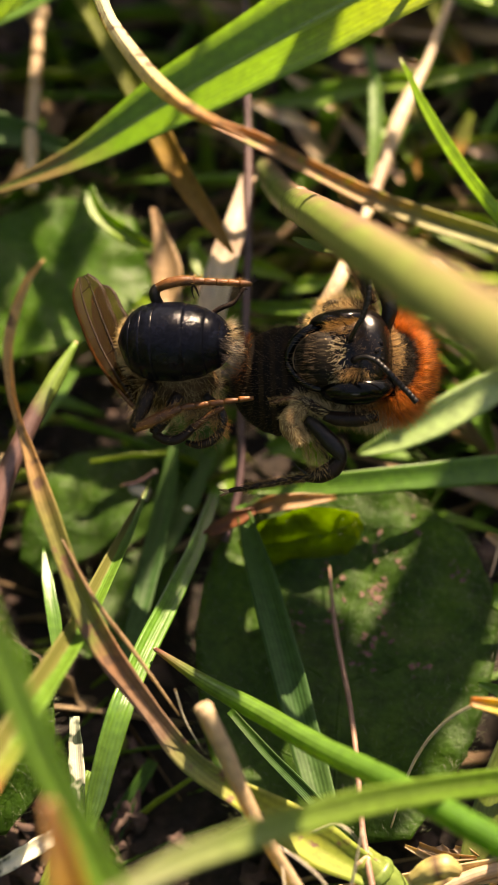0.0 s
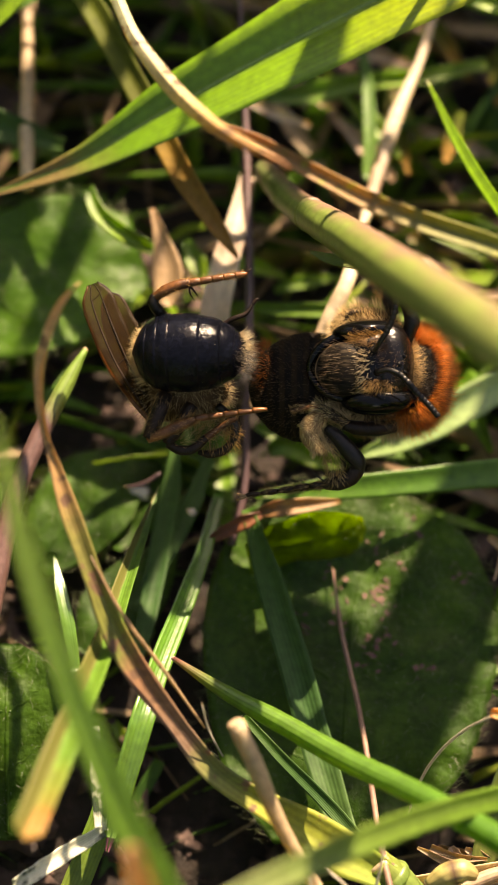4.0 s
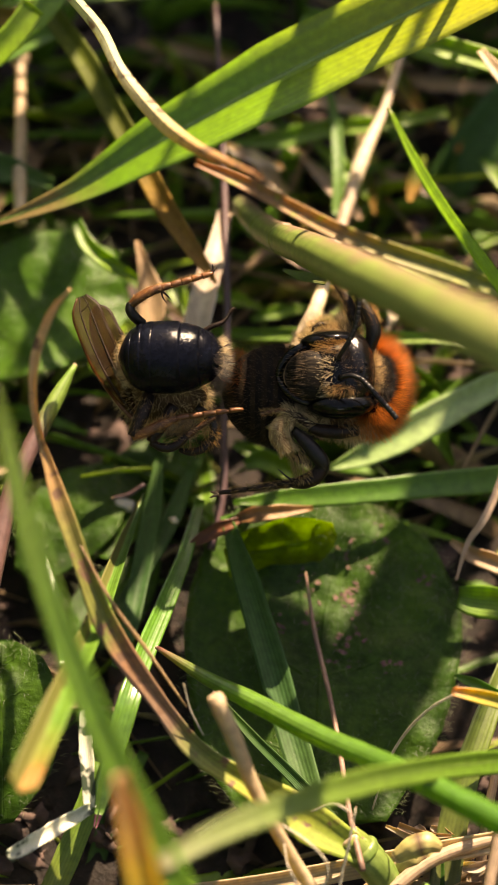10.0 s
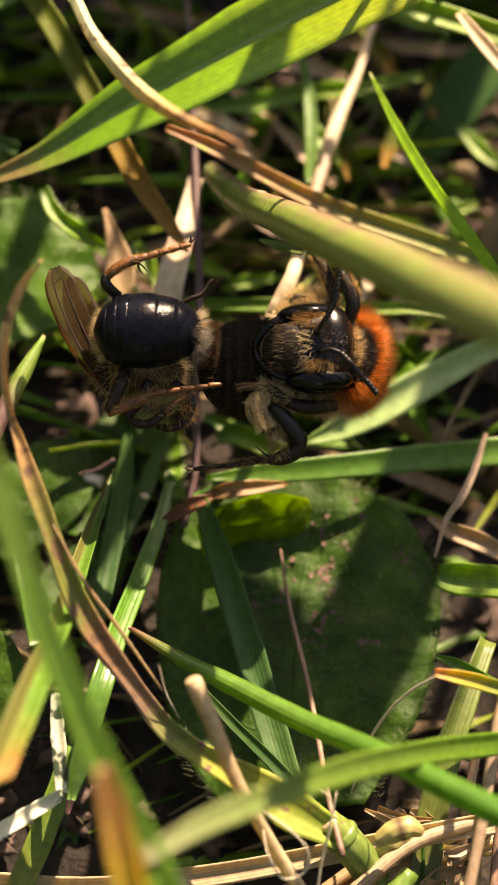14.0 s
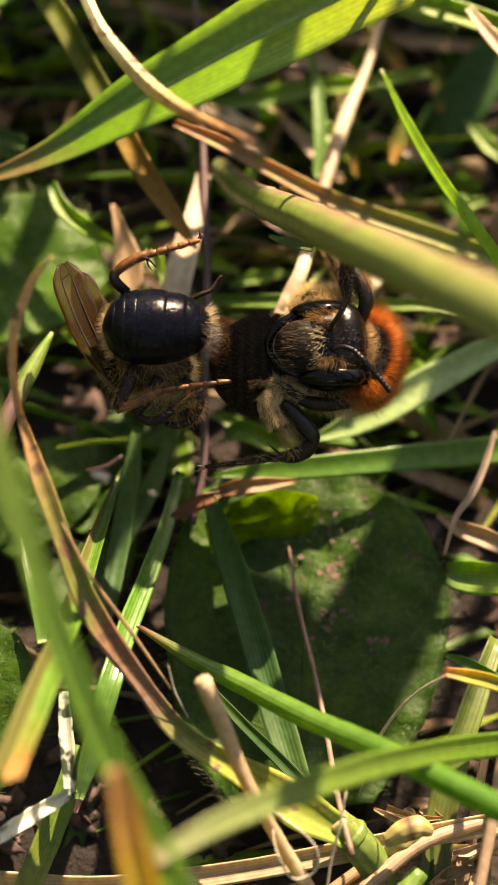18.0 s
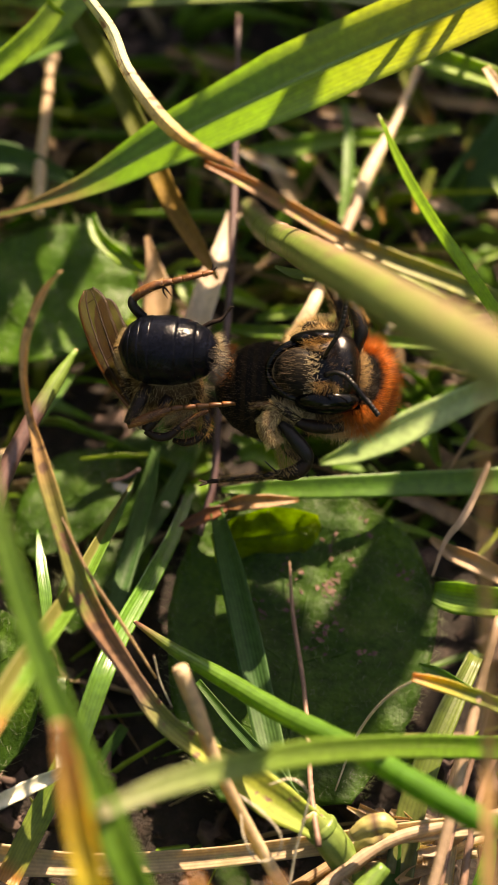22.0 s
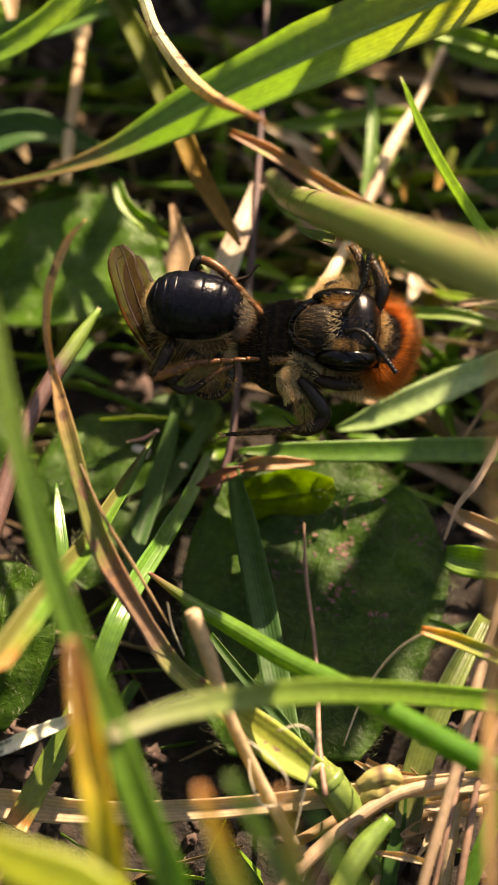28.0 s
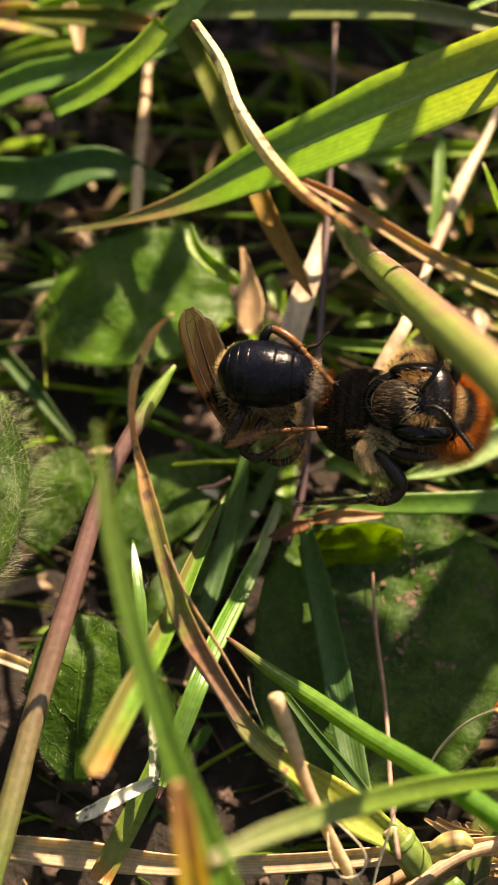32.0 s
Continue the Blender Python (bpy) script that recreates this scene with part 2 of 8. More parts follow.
def grass(name, points, widths, material, label, category="grass shoot", group="", fold=0.5, face=(0, -0.45, 0.9), thick=0.07, twist=0.0, tip=None, rib=True, wob=0.02, steps=6, crease=None):
    """A blade of grass as a thing: leaf blade, midrib and, where it has one, a withered tip. tip: share of the length at which the withered part begins, and its material."""
    SEED[0] += 1
    low = min(points, key=lambda p: p[2])
    thing = root(name, low, label, category, group)
    cut = tip[0] if tip else 1.0
    hang("leaf_blade", strip(points, widths, fold, face, thick, steps, twist, wob, SEED[0], 0.0, cut, crease), material, thing)
    if tip:
        hang("withered_tip", strip(points, widths, fold * 0.8, face, thick * 1.05, steps, twist, wob * 2, SEED[0], cut - 0.05, 1.0), tip[1], thing, tip[2])
    if rib:
        rib = material if rib is True else rib
        line = [np.array(p, float) - np.array(face) * 0.03 + ((0, 0.2 * w, 0.05) if crease else (0, 0, 0)) for p, w in zip(points, widths)]
        hang("midrib", pipe(line, [max(0.035, 0.035 * w) for w in widths], 6, steps, 0.03, SEED[0]), rib, thing)
    return thing


def stem(name, points, radii, material, label, category="plant stem", group="", sides=12, nodes=(), node_material=None):
    """A round stem as a thing, with the swollen nodes that it has."""
    SEED[0] += 1
    low = min(points, key=lambda p: p[2])
    thing = root(name, low, label, category, group)
    hang("stalk", pipe(points, radii, sides, 6, 0.03, SEED[0]), material, thing)
    line = spline(points, 20)
    end = line[0] - (line[1] - line[0]) / np.linalg.norm(line[1] - line[0]) * 0.06
    hang("cut_end", pipe([end, line[0], line[3]], [radii[0] * 0.8, radii[0] * 0.98, radii[0] * 0.9], sides, 2, 0.05, SEED[0]), m_straw, thing)
    for share, size, length in nodes:
        i = int(share * (len(line) - 2))
        d = line[i + 1] - line[i]
        d /= np.linalg.norm(d)
        hang("node", pipe([line[i] - d * length, line[i] - d * length * 0.4, line[i] + d * length * 0.4, line[i] + d * length], [size * 0.7, size, size, size * 0.7], sides, 3, 0.04, SEED[0]), node_material or material, thing)
    return thing


# ---- ground ----
soil_mat, tree, nodes, links, bsdf = nodes_of("dark_soil")
crumb, clod = noise_of(tree, 1.6, 8, 0.65), noise_of(tree, 0.25, 4)
col = ramp_of(tree, crumb, [(0.3, (0.006, 0.0045, 0.003)), (0.55, (0.018, 0.012, 0.008)), (0.75, (0.055, 0.034, 0.025))])
links.new(tint(tree, col, clod, 0.6, 1.3), bsdf.inputs["Base Color"])
bsdf.inputs["Roughness"].default_value = 0.95
bump_of(tree, bsdf, crumb, 0.5, 1.0)


def ground_height(x, y):
    """Height of the soil in millimetres."""
    near = math.exp(-(x * x + (y - 8) ** 2) / 3600)
    h = 1.3 * noise.noise(Vector((x * 0.12, y * 0.12, 1.0))) + 0.6 * noise.noise(Vector((x * 0.45, y * 0.45, 4.0)))
    h += 0.3 * noise.noise(Vector((x * 1.4, y * 1.4, 8.0)))
    return -0.8 + h * near - 0.0 * (1 - near)


def build_ground():
    fine = np.arange(-22, 22.01, 0.4)
    far = 22 + np.cumsum(0.5 * 1.28 ** np.arange(1, 52))
    axis = np.r_[-far[::-1], fine, far]
    n = len(axis)
    verts, faces = [], []
    for y in axis:
        for x in axis:
            yy = y + 8
            verts.append((x * MM, yy * MM, ground_height(x, yy) * MM))
    for j in range(n - 1):
        for i in range(n - 1):
            faces.append((j * n + i, j * n + i + 1, (j + 1) * n + i + 1, (j + 1) * n + i))
    ob = new("ground", mesh_of("ground", verts, faces, None, soil_mat))
    return tagged(ob, "dark crumbly brown garden soil", "soil", kind="structure")


build_ground()

# ---- plant materials ----
m_big = blade_material("broad_blade", [(0.0, (0.15, 0.09, 0.05)), (0.2, (0.14, 0.11, 0.04)), (0.32, (0.075, 0.18, 0.010)), (0.6, (0.11, 0.23, 0.010)), (0.8, (0.18, 0.25, 0.010)), (1.0, (0.28, 0.28, 0.015))], 0.28, 0.4, 11)
m_green = blade_material("fresh_green", [(0.0, GREEN), (0.5, (0.06, 0.17, 0.02)), (1.0, (0.09, 0.20, 0.03))], 0.4, 0.4, 8)
m_lime = blade_material("lime_green", [(0.0, (0.07, 0.18, 0.02)), (0.6, LIME), (1.0, (0.14, 0.24, 0.03))], 0.45, 0.4, 8)
m_gloss = blade_material("glossy_green", [(0.0, (0.05, 0.15, 0.018)), (0.5, (0.06, 0.18, 0.02)), (1.0, (0.10, 0.21, 0.04))], 0.3, 0.27, 6, spec=0.9)
# Darker, duller copy of the green: the shade on low blades is in the colour.
m_dark = blade_material("shaded_green", [(0.0, SHADED_GREEN), (0.6, (0.03, 0.09, 0.025)), (1.0, (0.05, 0.11, 0.03))], 0.3, 0.5, 8, spec=0.2)
m_olive = blade_material("olive_blade", [(0.0, (0.07, 0.10, 0.012)), (0.5, (0.075, 0.09, 0.015)), (0.72, (0.22, 0.13, 0.03)), (1.0, (0.28, 0.16, 0.05))], 0.3, 0.6, 7, spec=0.12)
m_bright = blade_material("bright_green", [(0.0, (0.16, 0.14, 0.05)), (0.05, (0.18, 0.34, 0.02)), (1.0, (0.16, 0.34, 0.015))], 0.45, 0.4, 6)
m_sheathtan = blade_material("sheath_tan", [(0.0, (0.12, 0.05, 0.02)), (0.4, (0.26, 0.14, 0.05)), (1.0, (0.34, 0.20, 0.08))], 0.3, 0.45, 8)
m_straw = blade_material("dry_straw", [(0.0, (0.46, 0.36, 0.24)), (0.5, (0.40, 0.30, 0.19)), (1.0, (0.50, 0.41, 0.28))], 0.3, 0.55, 7)
m_pale = blade_material("pale_straw", [(0.0, (0.44, 0.36, 0.29)), (0.3, (0.60, 0.53, 0.43)), (0.45, (0.36, 0.26, 0.19)), (0.6, (0.62, 0.56, 0.46)), (1.0, (0.38, 0.29, 0.19))], 0.35, 0.5, 8)
m_tan = blade_material("tan_blade", [(0.0, (0.28, 0.18, 0.10)), (0.5, (0.30, 0.20, 0.11)), (1.0, (0.36, 0.25, 0.14))], 0.3, 0.55, 7)
m_rust = blade_material("rusty_blade", [(0.0, (0.34, 0.17, 0.08)), (0.45, (0.34, 0.23, 0.09)), (0.6, (0.20, 0.20, 0.04)), (1.0, (0.14, 0.20, 0.03))], 0.4, 0.5, 6, 0.05, (0.30, 0.30, 0.05))
m_bent = blade_material("bent_blade", [(0.0, (0.30, 0.36, 0.20)), (0.35, (0.42, 0.40, 0.26)), (0.6, (0.40, 0.34, 0.16)), (0.8, (0.38, 0.23, 0.10)), (1.0, (0.34, 0.17, 0.08))], 0.3, 0.5, 6, 0.08, (0.16, 0.10, 0.06))
m_stalk = blade_material("thick_stalk", [(0.0, (0.14, 0.17, 0.06)), (0.12, (0.11, 0.18, 0.035)), (0.4, (0.14, 0.20, 0.045)), (0.7, (0.17, 0.22, 0.06)), (1.0, (0.20, 0.23, 0.08))], 0.12, 0.42, 5, flush=((0.20, 0.115, 0.085), 0.26, 0.60))
m_curl = blade_material("curled_blade", [(0.0, (0.55, 0.36, 0.18)), (0.22, (0.46, 0.27, 0.12)), (0.29, (0.34, 0.20, 0.08)), (0.35, (0.15, 0.14, 0.03)), (0.50, (0.13, 0.15, 0.03)), (0.54, (0.20, 0.10, 0.05)), (0.66, (0.16, 0.10, 0.065)), (0.73, (0.12, 0.15, 0.03)), (0.84, (0.24, 0.26, 0.03)), (1.0, (0.14, 0.22, 0.03))], 0.25, 0.6, 5, 0.05, (0.13, 0.07, 0.04))
m_yellow = blade_material("withered_yellow", [(0.0, (0.32, 0.19, 0.10)), (0.07, (0.44, 0.24, 0.08)), (0.16, (0.52, 0.36, 0.05)), (0.35, (0.40, 0.38, 0.04)), (0.6, (0.22, 0.32, 0.03)), (1.0, (0.16, 0.28, 0.03))], 0.4, 0.5, 6, 0.0)
m_tanhigh = blade_material("orange_tan", [(0.0, (0.40, 0.25, 0.11)), (0.5, (0.42, 0.25, 0.10)), (1.0, (0.36, 0.22, 0.09))], 0.2, 0.55, 6)
m_purple = blade_material("purple_stem", [(0.0, (0.10, 0.2, 0.03)), (0.16, (0.12, 0.19, 0.04)), (0.24, (0.10, 0.055, 0.05)), (0.6, (0.12, 0.065, 0.055)), (0.8, (0.12, 0.11, 0.05)), (1.0, (0.10, 0.16, 0.04))], 0.1, 0.45, 5)
m_white = blade_material("bleached_blade", [(0.0, (0.36, 0.42, 0.32)), (0.5, (0.62, 0.62, 0.52)), (1.0, (0.40, 0.44, 0.36))], 0.25, 0.45, 7, 0.10, (0.03, 0.05, 0.03))
m_cut = blade_material("cut_blade", [(0.0, (0.08, 0.18, 0.02)), (0.55, (0.12, 0.20, 0.03)), (0.85, (0.17, 0.20, 0.04)), (0.93, (0.30, 0.15, 0.04)), (1.0, (0.36, 0.20, 0.06))], 0.4, 0.45, 8)
m_cutfold = blade_material("cut_fold_blade", [(0.0, (0.05, 0.14, 0.02)), (0.4, (0.08, 0.19, 0.02)), (0.8, (0.10, 0.22, 0.03)), (0.92, (0.20, 0.19, 0.04)), (0.95, (0.34, 0.17, 0.05)), (1.0, (0.40, 0.26, 0.10))], 0.4, 0.45, 8, flush=((0.125, 0.13, 0.035), 0.60, 0.5))
m_purpletip = blade_material("purple_tipped", [(0.0, (0.20, 0.08, 0.07)), (0.06, (0.16, 0.14, 0.06)), (0.16, (0.09, 0.2, 0.03)), (1.0, (0.05, 0.17, 0.02))], 0.4, 0.35, 7)
m_rib = plain_material("midrib", (0.13, 0.22, 0.045), 0.45, grain=6)
m_dark_stem = plain_material("dark_stem", (0.05, 0.03, 0.035), 0.5, grain=6, second=(0.09, 0.05, 0.05))
m_redbrown = plain_material("red_brown_sheath", (0.075, 0.020, 0.009), 0.42, grain=5, spec=0.3, second=(0.16, 0.055, 0.016))
m_fibre = plain_material("dry_fibre", (0.45, 0.40, 0.30), 0.5, grain=6)

# Near-white colour that stands in for small glints.
m_glint = blade_material("glint_white", [(0.0, (0.55, 0.45, 0.36)), (1.0, (0.78, 0.74, 0.66))], 0.2, 0.5, 4)
m_palegreen = blade_material("pale_green", [(0.0, (0.18, 0.30, 0.10)), (0.5, (0.28, 0.40, 0.18)), (1.0, (0.18, 0.30, 0.10))], 0.35, 0.3, 8)
m_nearlong = blade_material("near_long_green", [(0.0, (0.16, 0.25, 0.05)), (0.3, (0.11, 0.24, 0.03)), (1.0, (0.085, 0.23, 0.02))], 0.4, 0.45, 8)
m_brownstraw = plain_material("brown_straw", (0.13, 0.075, 0.055), 0.6, grain=5, second=(0.22, 0.13, 0.09))
m_near = blade_material("near_green", [(0.0, (0.30, 0.29, 0.17)), (0.08, (0.22, 0.27, 0.11)), (0.35, (0.14, 0.24, 0.045)), (1.0, (0.09, 0.22, 0.02))], 0.4, 0.4, 8)
m_near2 = blade_material("near_lime", [(0.0, (0.32, 0.36, 0.03)), (1.0, (0.26, 0.38, 0.025))], 0.4, 0.4, 8)
m_greenstem = blade_material("green_stem", [(0.0, (0.16, 0.20, 0.04)), (0.3, (0.13, 0.20, 0.05)), (1.0, (0.09, 0.18, 0.03))], 0.15, 0.4, 5)
m_purplepoint = blade_material("purple_point", [(0.0, (0.17, 0.075, 0.075)), (1.0, (0.18, 0.06, 0.08))], 0.2, 0.4, 4)
m_oliveup = blade_material("olive_green", [(0.0, (0.085, 0.125, 0.018)), (0.6, (0.07, 0.11, 0.015)), (1.0, (0.09, 0.10, 0.03))], 0.18, 0.45, 7)
m_yellowend = blade_material("yellow_end", [(0.0, (0.5, 0.25, 0.10)), (0.15, (0.50, 0.36, 0.05)), (0.5, (0.22, 0.26, 0.04)), (1.0, (0.12, 0.2, 0.03))], 0.4, 0.45, 6)
m_straw2 = blade_material("pinkish_straw", [(0.0, (0.32, 0.22, 0.14)), (0.5, (0.40, 0.29, 0.20)), (1.0, (0.28, 0.19, 0.12))], 0.2, 0.5, 6)
m_tall = blade_material("tall_blade", [(0.0, (0.05, 0.14, 0.015)), (1.0, (0.09, 0.20, 0.02))], 0.2, 0.4, 9)
m_husk = blade_material("seed_husk", [(0.0, (0.30, 0.26, 0.10)), (0.35, (0.36, 0.32, 0.12)), (0.5, (0.12, 0.07, 0.04)), (0.62, (0.34, 0.30, 0.12)), (1.0, (0.26, 0.2, 0.08))], 0.15, 0.5, 5)


# ---- broad hairy leaves ----
def leaf_material(name, stops, through=0.3, mottled=0.5, rough=0.6):
    mat, tree, nodes, links, bsdf = nodes_of(name)
    fine, broad, cell = noise_of(tree, 4.0, 6, 0.6), noise_of(tree, 0.35, 3), noise_of(tree, 1.3, 3)
    colour = ramp_of(tree, broad, stops)
    colour = tint(tree, colour, fine, 0.7, 1.25)
    colour = tint(tree, colour, cell, 1 - mottled * 0.4, 1 + mottled * 0.3)
    links.new(colour, bsdf.inputs["Base Color"])
    bsdf.inputs["Roughness"].default_value = rough
    bsdf.inputs["Specular IOR Level"].default_value = 0.24
    height = maths(tree, "ADD", fine, maths(tree, "MULTIPLY", cell, 1.6))
    normal = bump_of(tree, bsdf, height, 0.07, 0.7)
    trans = nodes.new("ShaderNodeBsdfTranslucent")
    warm = nodes.new("ShaderNodeMix")
    warm.data_type, warm.blend_type = "RGBA", "MULTIPLY"
    warm.inputs["Factor"].default_value = 1.0
    warm.inputs["B"].default_value = (3.4, 3.2, 0.6, 1)
    links.new(colour, warm.inputs["A"])
    links.new(warm.outputs["Result"], trans.inputs["Color"])
    links.new(normal, trans.inputs["Normal"])
    mix = nodes.new("ShaderNodeMixShader")
    mix.inputs[0].default_value = through
    links.new(bsdf.outputs[0], mix.inputs[1])
    links.new(trans.outputs[0], mix.inputs[2])
    links.new(mix.outputs[0], nodes["Material Output"].inputs["Surface"])
    return mat


m_leaf = leaf_material("hairy_leaf", [(0.3, (0.016, 0.052, 0.005)), (0.5, (0.026, 0.078, 0.008)), (0.7, (0.045, 0.115, 0.012))], 0.45, 0.35, 0.5)
m_leaf_far = leaf_material("shaded_leaf", [(0.3, (0.025, 0.085, 0.008)), (0.7, (0.055, 0.14, 0.014))], 0.35, 0.3, 0.40)
m_leaf_young = leaf_material("young_leaf", [(0.3, (0.085, 0.14, 0.012)), (0.7, (0.13, 0.19, 0.020))], 0.7, 0.3, 0.5)
m_leaf_hair = hair_material("leaf_hair", (0.07, 0.12, 0.03), (0.48, 0.54, 0.34), through=0.5)
m_mud = plain_material("dried_mud", (0.085, 0.052, 0.038), 0.95, grain=5, depth=0.1, second=(0.16, 0.10, 0.075))


def hairy_leaf(points, widths, label, material, hairs=900, hair=0.5, cup=0.12, seed=1, veins=4, up=(0, -0.1, 1.0)):
    """A broad leaf lying over the soil: quilted blade with a toothed rim, midrib, side veins and a coat of short hairs."""
    line = spline(points, 9)
    n = len(line)
    width = spline([(w, 0, 0) for w in widths], 12)[:, 0]
    width = np.interp(np.linspace(0, 1, n), np.linspace(0, 1, len(width)), width)
    tang = np.gradient(line, axis=0)
    tang /= np.linalg.norm(tang, axis=1)[:, None]
    up = np.array(up, float)
    across = 33
    thing = root("broad_leaf", min(points, key=lambda p: p[2]), label, "leaf")
    verts, uvs, faces = [], [], []
    for i in range(n):
        side = np.cross(tang[i], up)
        side /= np.linalg.norm(side)
        for layer in (0, 1):
            for j in range(across):
                u = 2 * j / (across - 1) - 1
                rim = 1 + 0.02 * noise.noise(Vector((i * 0.7, 3.0 * (1 if u > 0 else -1), seed)))
                q = line[i] + side * u * width[i] / 2 * rim
                q = q + up * (cup * (abs(u) ** 2) * width[i] * 0.4 + 0.35 * noise.noise(Vector((q[0] * 0.5, q[1] * 0.5, seed)))
                              + 0.16 * noise.noise(Vector((q[0] * 1.3, q[1] * 1.3, seed + 5))) - layer * 0.12 * (1 - 0.8 * u * u))
                verts.append(q * MM)
                uvs.append((u / 2 + 0.5, i / (n - 1)))
    k = across
    for i in range(n - 1):
        a, b = i * 2 * k, (i + 1) * 2 * k
        for j in range(k - 1):
            faces.append((a + j, a + j + 1, b + j + 1, b + j))
            faces.append((a + k + j, b + k + j, b + k + j + 1, a + k + j + 1))
        faces.append((a, b, b + k, a + k))
        faces.append((a + k - 1, a + 2 * k - 1, b + 2 * k - 1, b + k - 1))
    for a in (0, (n - 1) * 2 * k):
        faces.extend((a + j, a + k + j, a + k + j + 1, a + j + 1) for j in range(k - 1))
    hang("leaf_blade", (verts, faces, uvs), material, thing)
    top = np.array(verts).reshape(n, 2, k, 3)[:, 0] / MM
    mid = top[:, k // 2]
    hang("midrib", pipe([p - up * 0.05 for p in mid[1:-1]], [0.085, 0.075, 0.06], 8, 1, 0.03, seed), material, thing)
    for v in range(veins):
        i = int(n * (0.15 + 0.6 * v / max(1, veins - 1)))
        for sgn in (-1, 1):
            track = [top[min(n - 1, i + int(s * n * 0.16)), int(np.clip(k // 2 + sgn * s * (k // 2 - 2), 0, k - 1))] - up * 0.035 for s in np.linspace(0.03, 0.95, 10)]
            hang("side_vein", pipe(track, [0.055, 0.05, 0.04], 6, 2, 0.03, seed), material, thing)
    rng = np.random.RandomState(seed)
    hv, hf, hu = [], [], []
    for _ in range(hairs):
        edge = rng.uniform() < 0.3
        i = rng.randint(1, n - 1)
        j = rng.choice([0, k - 1]) if edge else rng.randint(0, k)
        foot = top[i, j] + np.array([*rng.normal(size=2) * 0.12, 0])
        way = np.array([rng.normal() * 0.5, rng.normal() * 0.5 + 0.1, 0.9])
        if edge:
            way = way * 0.6 + (top[i, j] - mid[i]) / (np.linalg.norm(top[i, j] - mid[i]) + 1e-6)
        way *= hair * rng.uniform(0.5, 1.2) / np.linalg.norm(way)
        a = np.cross(way, [0.4, 0.7, 0.2])
        a *= 0.006 / np.linalg.norm(a)
        b = np.cross(way, a)
        b *= 0.006 / (np.linalg.norm(b) + 1e-9)
        s = len(hv)
        for t in range(3):
            hv.append((foot + a * math.cos(t * 2.094) + b * math.sin(t * 2.094)) * MM)
            hu.append((t / 3, 0))
        hv.append((foot + way) * MM)
        hu.append((0.5, 1))
        hf.extend([(s, s + 1, s + 3), (s + 1, s + 2, s + 3), (s + 2, s, s + 3)])
    hang("leaf_hairs", (hv, hf, hu), m_leaf_hair, thing, "short pale hairs")["kind"] = "stuff"
    return thing, top


def crumb_mesh(name, size, material, seed):
    bm = bmesh.new()
    bmesh.ops.create_icosphere(bm, subdivisions=2, radius=size * MM)
    for v in bm.verts:
        v.co *= 1 + 2.0 * noise.noise(v.co / (size * MM) * 1.9 + Vector((seed * 3.1, 0, 0))) + 0.9 * noise.noise(v.co / (size * MM) * 5.0 + Vector((seed, 2, 0)))
        v.co.z *= 0.55
    mesh = bpy.data.meshes.new(name)
    bm.to_mesh(mesh)
    bm.free()
    mesh.materials.append(material)
    return mesh


# ---- plants round the bees ----
grass("grass_shoot", [(-10.12, 14.50, 5.75), (-8.00, 14.57, 6.49), (-5.37, 14.98, 7.42), (-2.40, 16.03, 8.44), (1.27, 17.34, 9.61), (4.88, 18.52, 10.82), (8.44, 19.62, 11.99)],
      [0.149, 0.240, 0.915, 1.964, 2.640, 2.729, 2.603], m_big, "broad green grass blade, sunlit and folded along its middle", fold=0.04, face=(0, 0.02, 1.0), crease=(-0.4, 1.2, 0.32), rib=m_rib, group="grass blades round the bees")
grass("grass_shoot", [(-5.28, 17.95, 14.24), (-4.24, 16.22, 14.52), (-3.65, 14.54, 14.82), (-2.83, 12.96, 15.17), (-2.10, 11.70, 15.68), (-1.16, 9.95, 17.07), (0.20, 8.20, 18.46)],
      [0.341, 0.403, 0.397, 0.488, 0.449, 0.341, 0.090], m_bent, "bent bleached grass blade with a rusty withered tip", fold=-0.7, thick=0.25, group="grass blades round the bees")
grass("grass_shoot", [(-1.46, 16.39, 7.08), (-0.22, 15.94, 6.77), (1.26, 15.25, 6.35), (3.10, 14.44, 5.76), (4.97, 13.82, 5.27), (6.84, 13.31, 4.84), (9.32, 12.69, 4.13)],
      [0.260, 0.483, 0.521, 0.597, 0.673, 0.675, 0.641], m_rust, "withered rusty blade turning spotted yellow green", fold=0.55, group="grass blades round the bees")
stem("flower_stalk", [(0.05, 16.00, 5.00), (0.75, 13.40, 7.55), (1.75, 10.35, 11.30), (2.75, 7.23, 15.14), (3.75, 4.11, 18.99), (4.75, 0.99, 22.83), (5.75, -2.13, 26.67), (6.90, -5.70, 31.10)],
     [0.36, 0.44, 0.54, 0.60, 0.63, 0.66, 0.68, 0.70], m_stalk, "thick pale green stalk flushed with brown, close above the bee", sides=18, nodes=((0.06, 0.41, 0.22), (0.13, 0.46, 0.22), (0.22, 0.51, 0.22)))
grass("grass_shoot", [(4.17, 12.53, 15.32), (4.94, 11.19, 14.46), (5.86, 10.10, 13.38), (7.31, 8.96, 11.62), (8.78, 7.89, 9.56)],
      [0.081, 0.326, 0.427, 0.534, 0.580], m_bright, "slender bright green grass blade with a fine tip", fold=0.25, face=(0, 0.15, 1.0), group="grass blades round the bees")
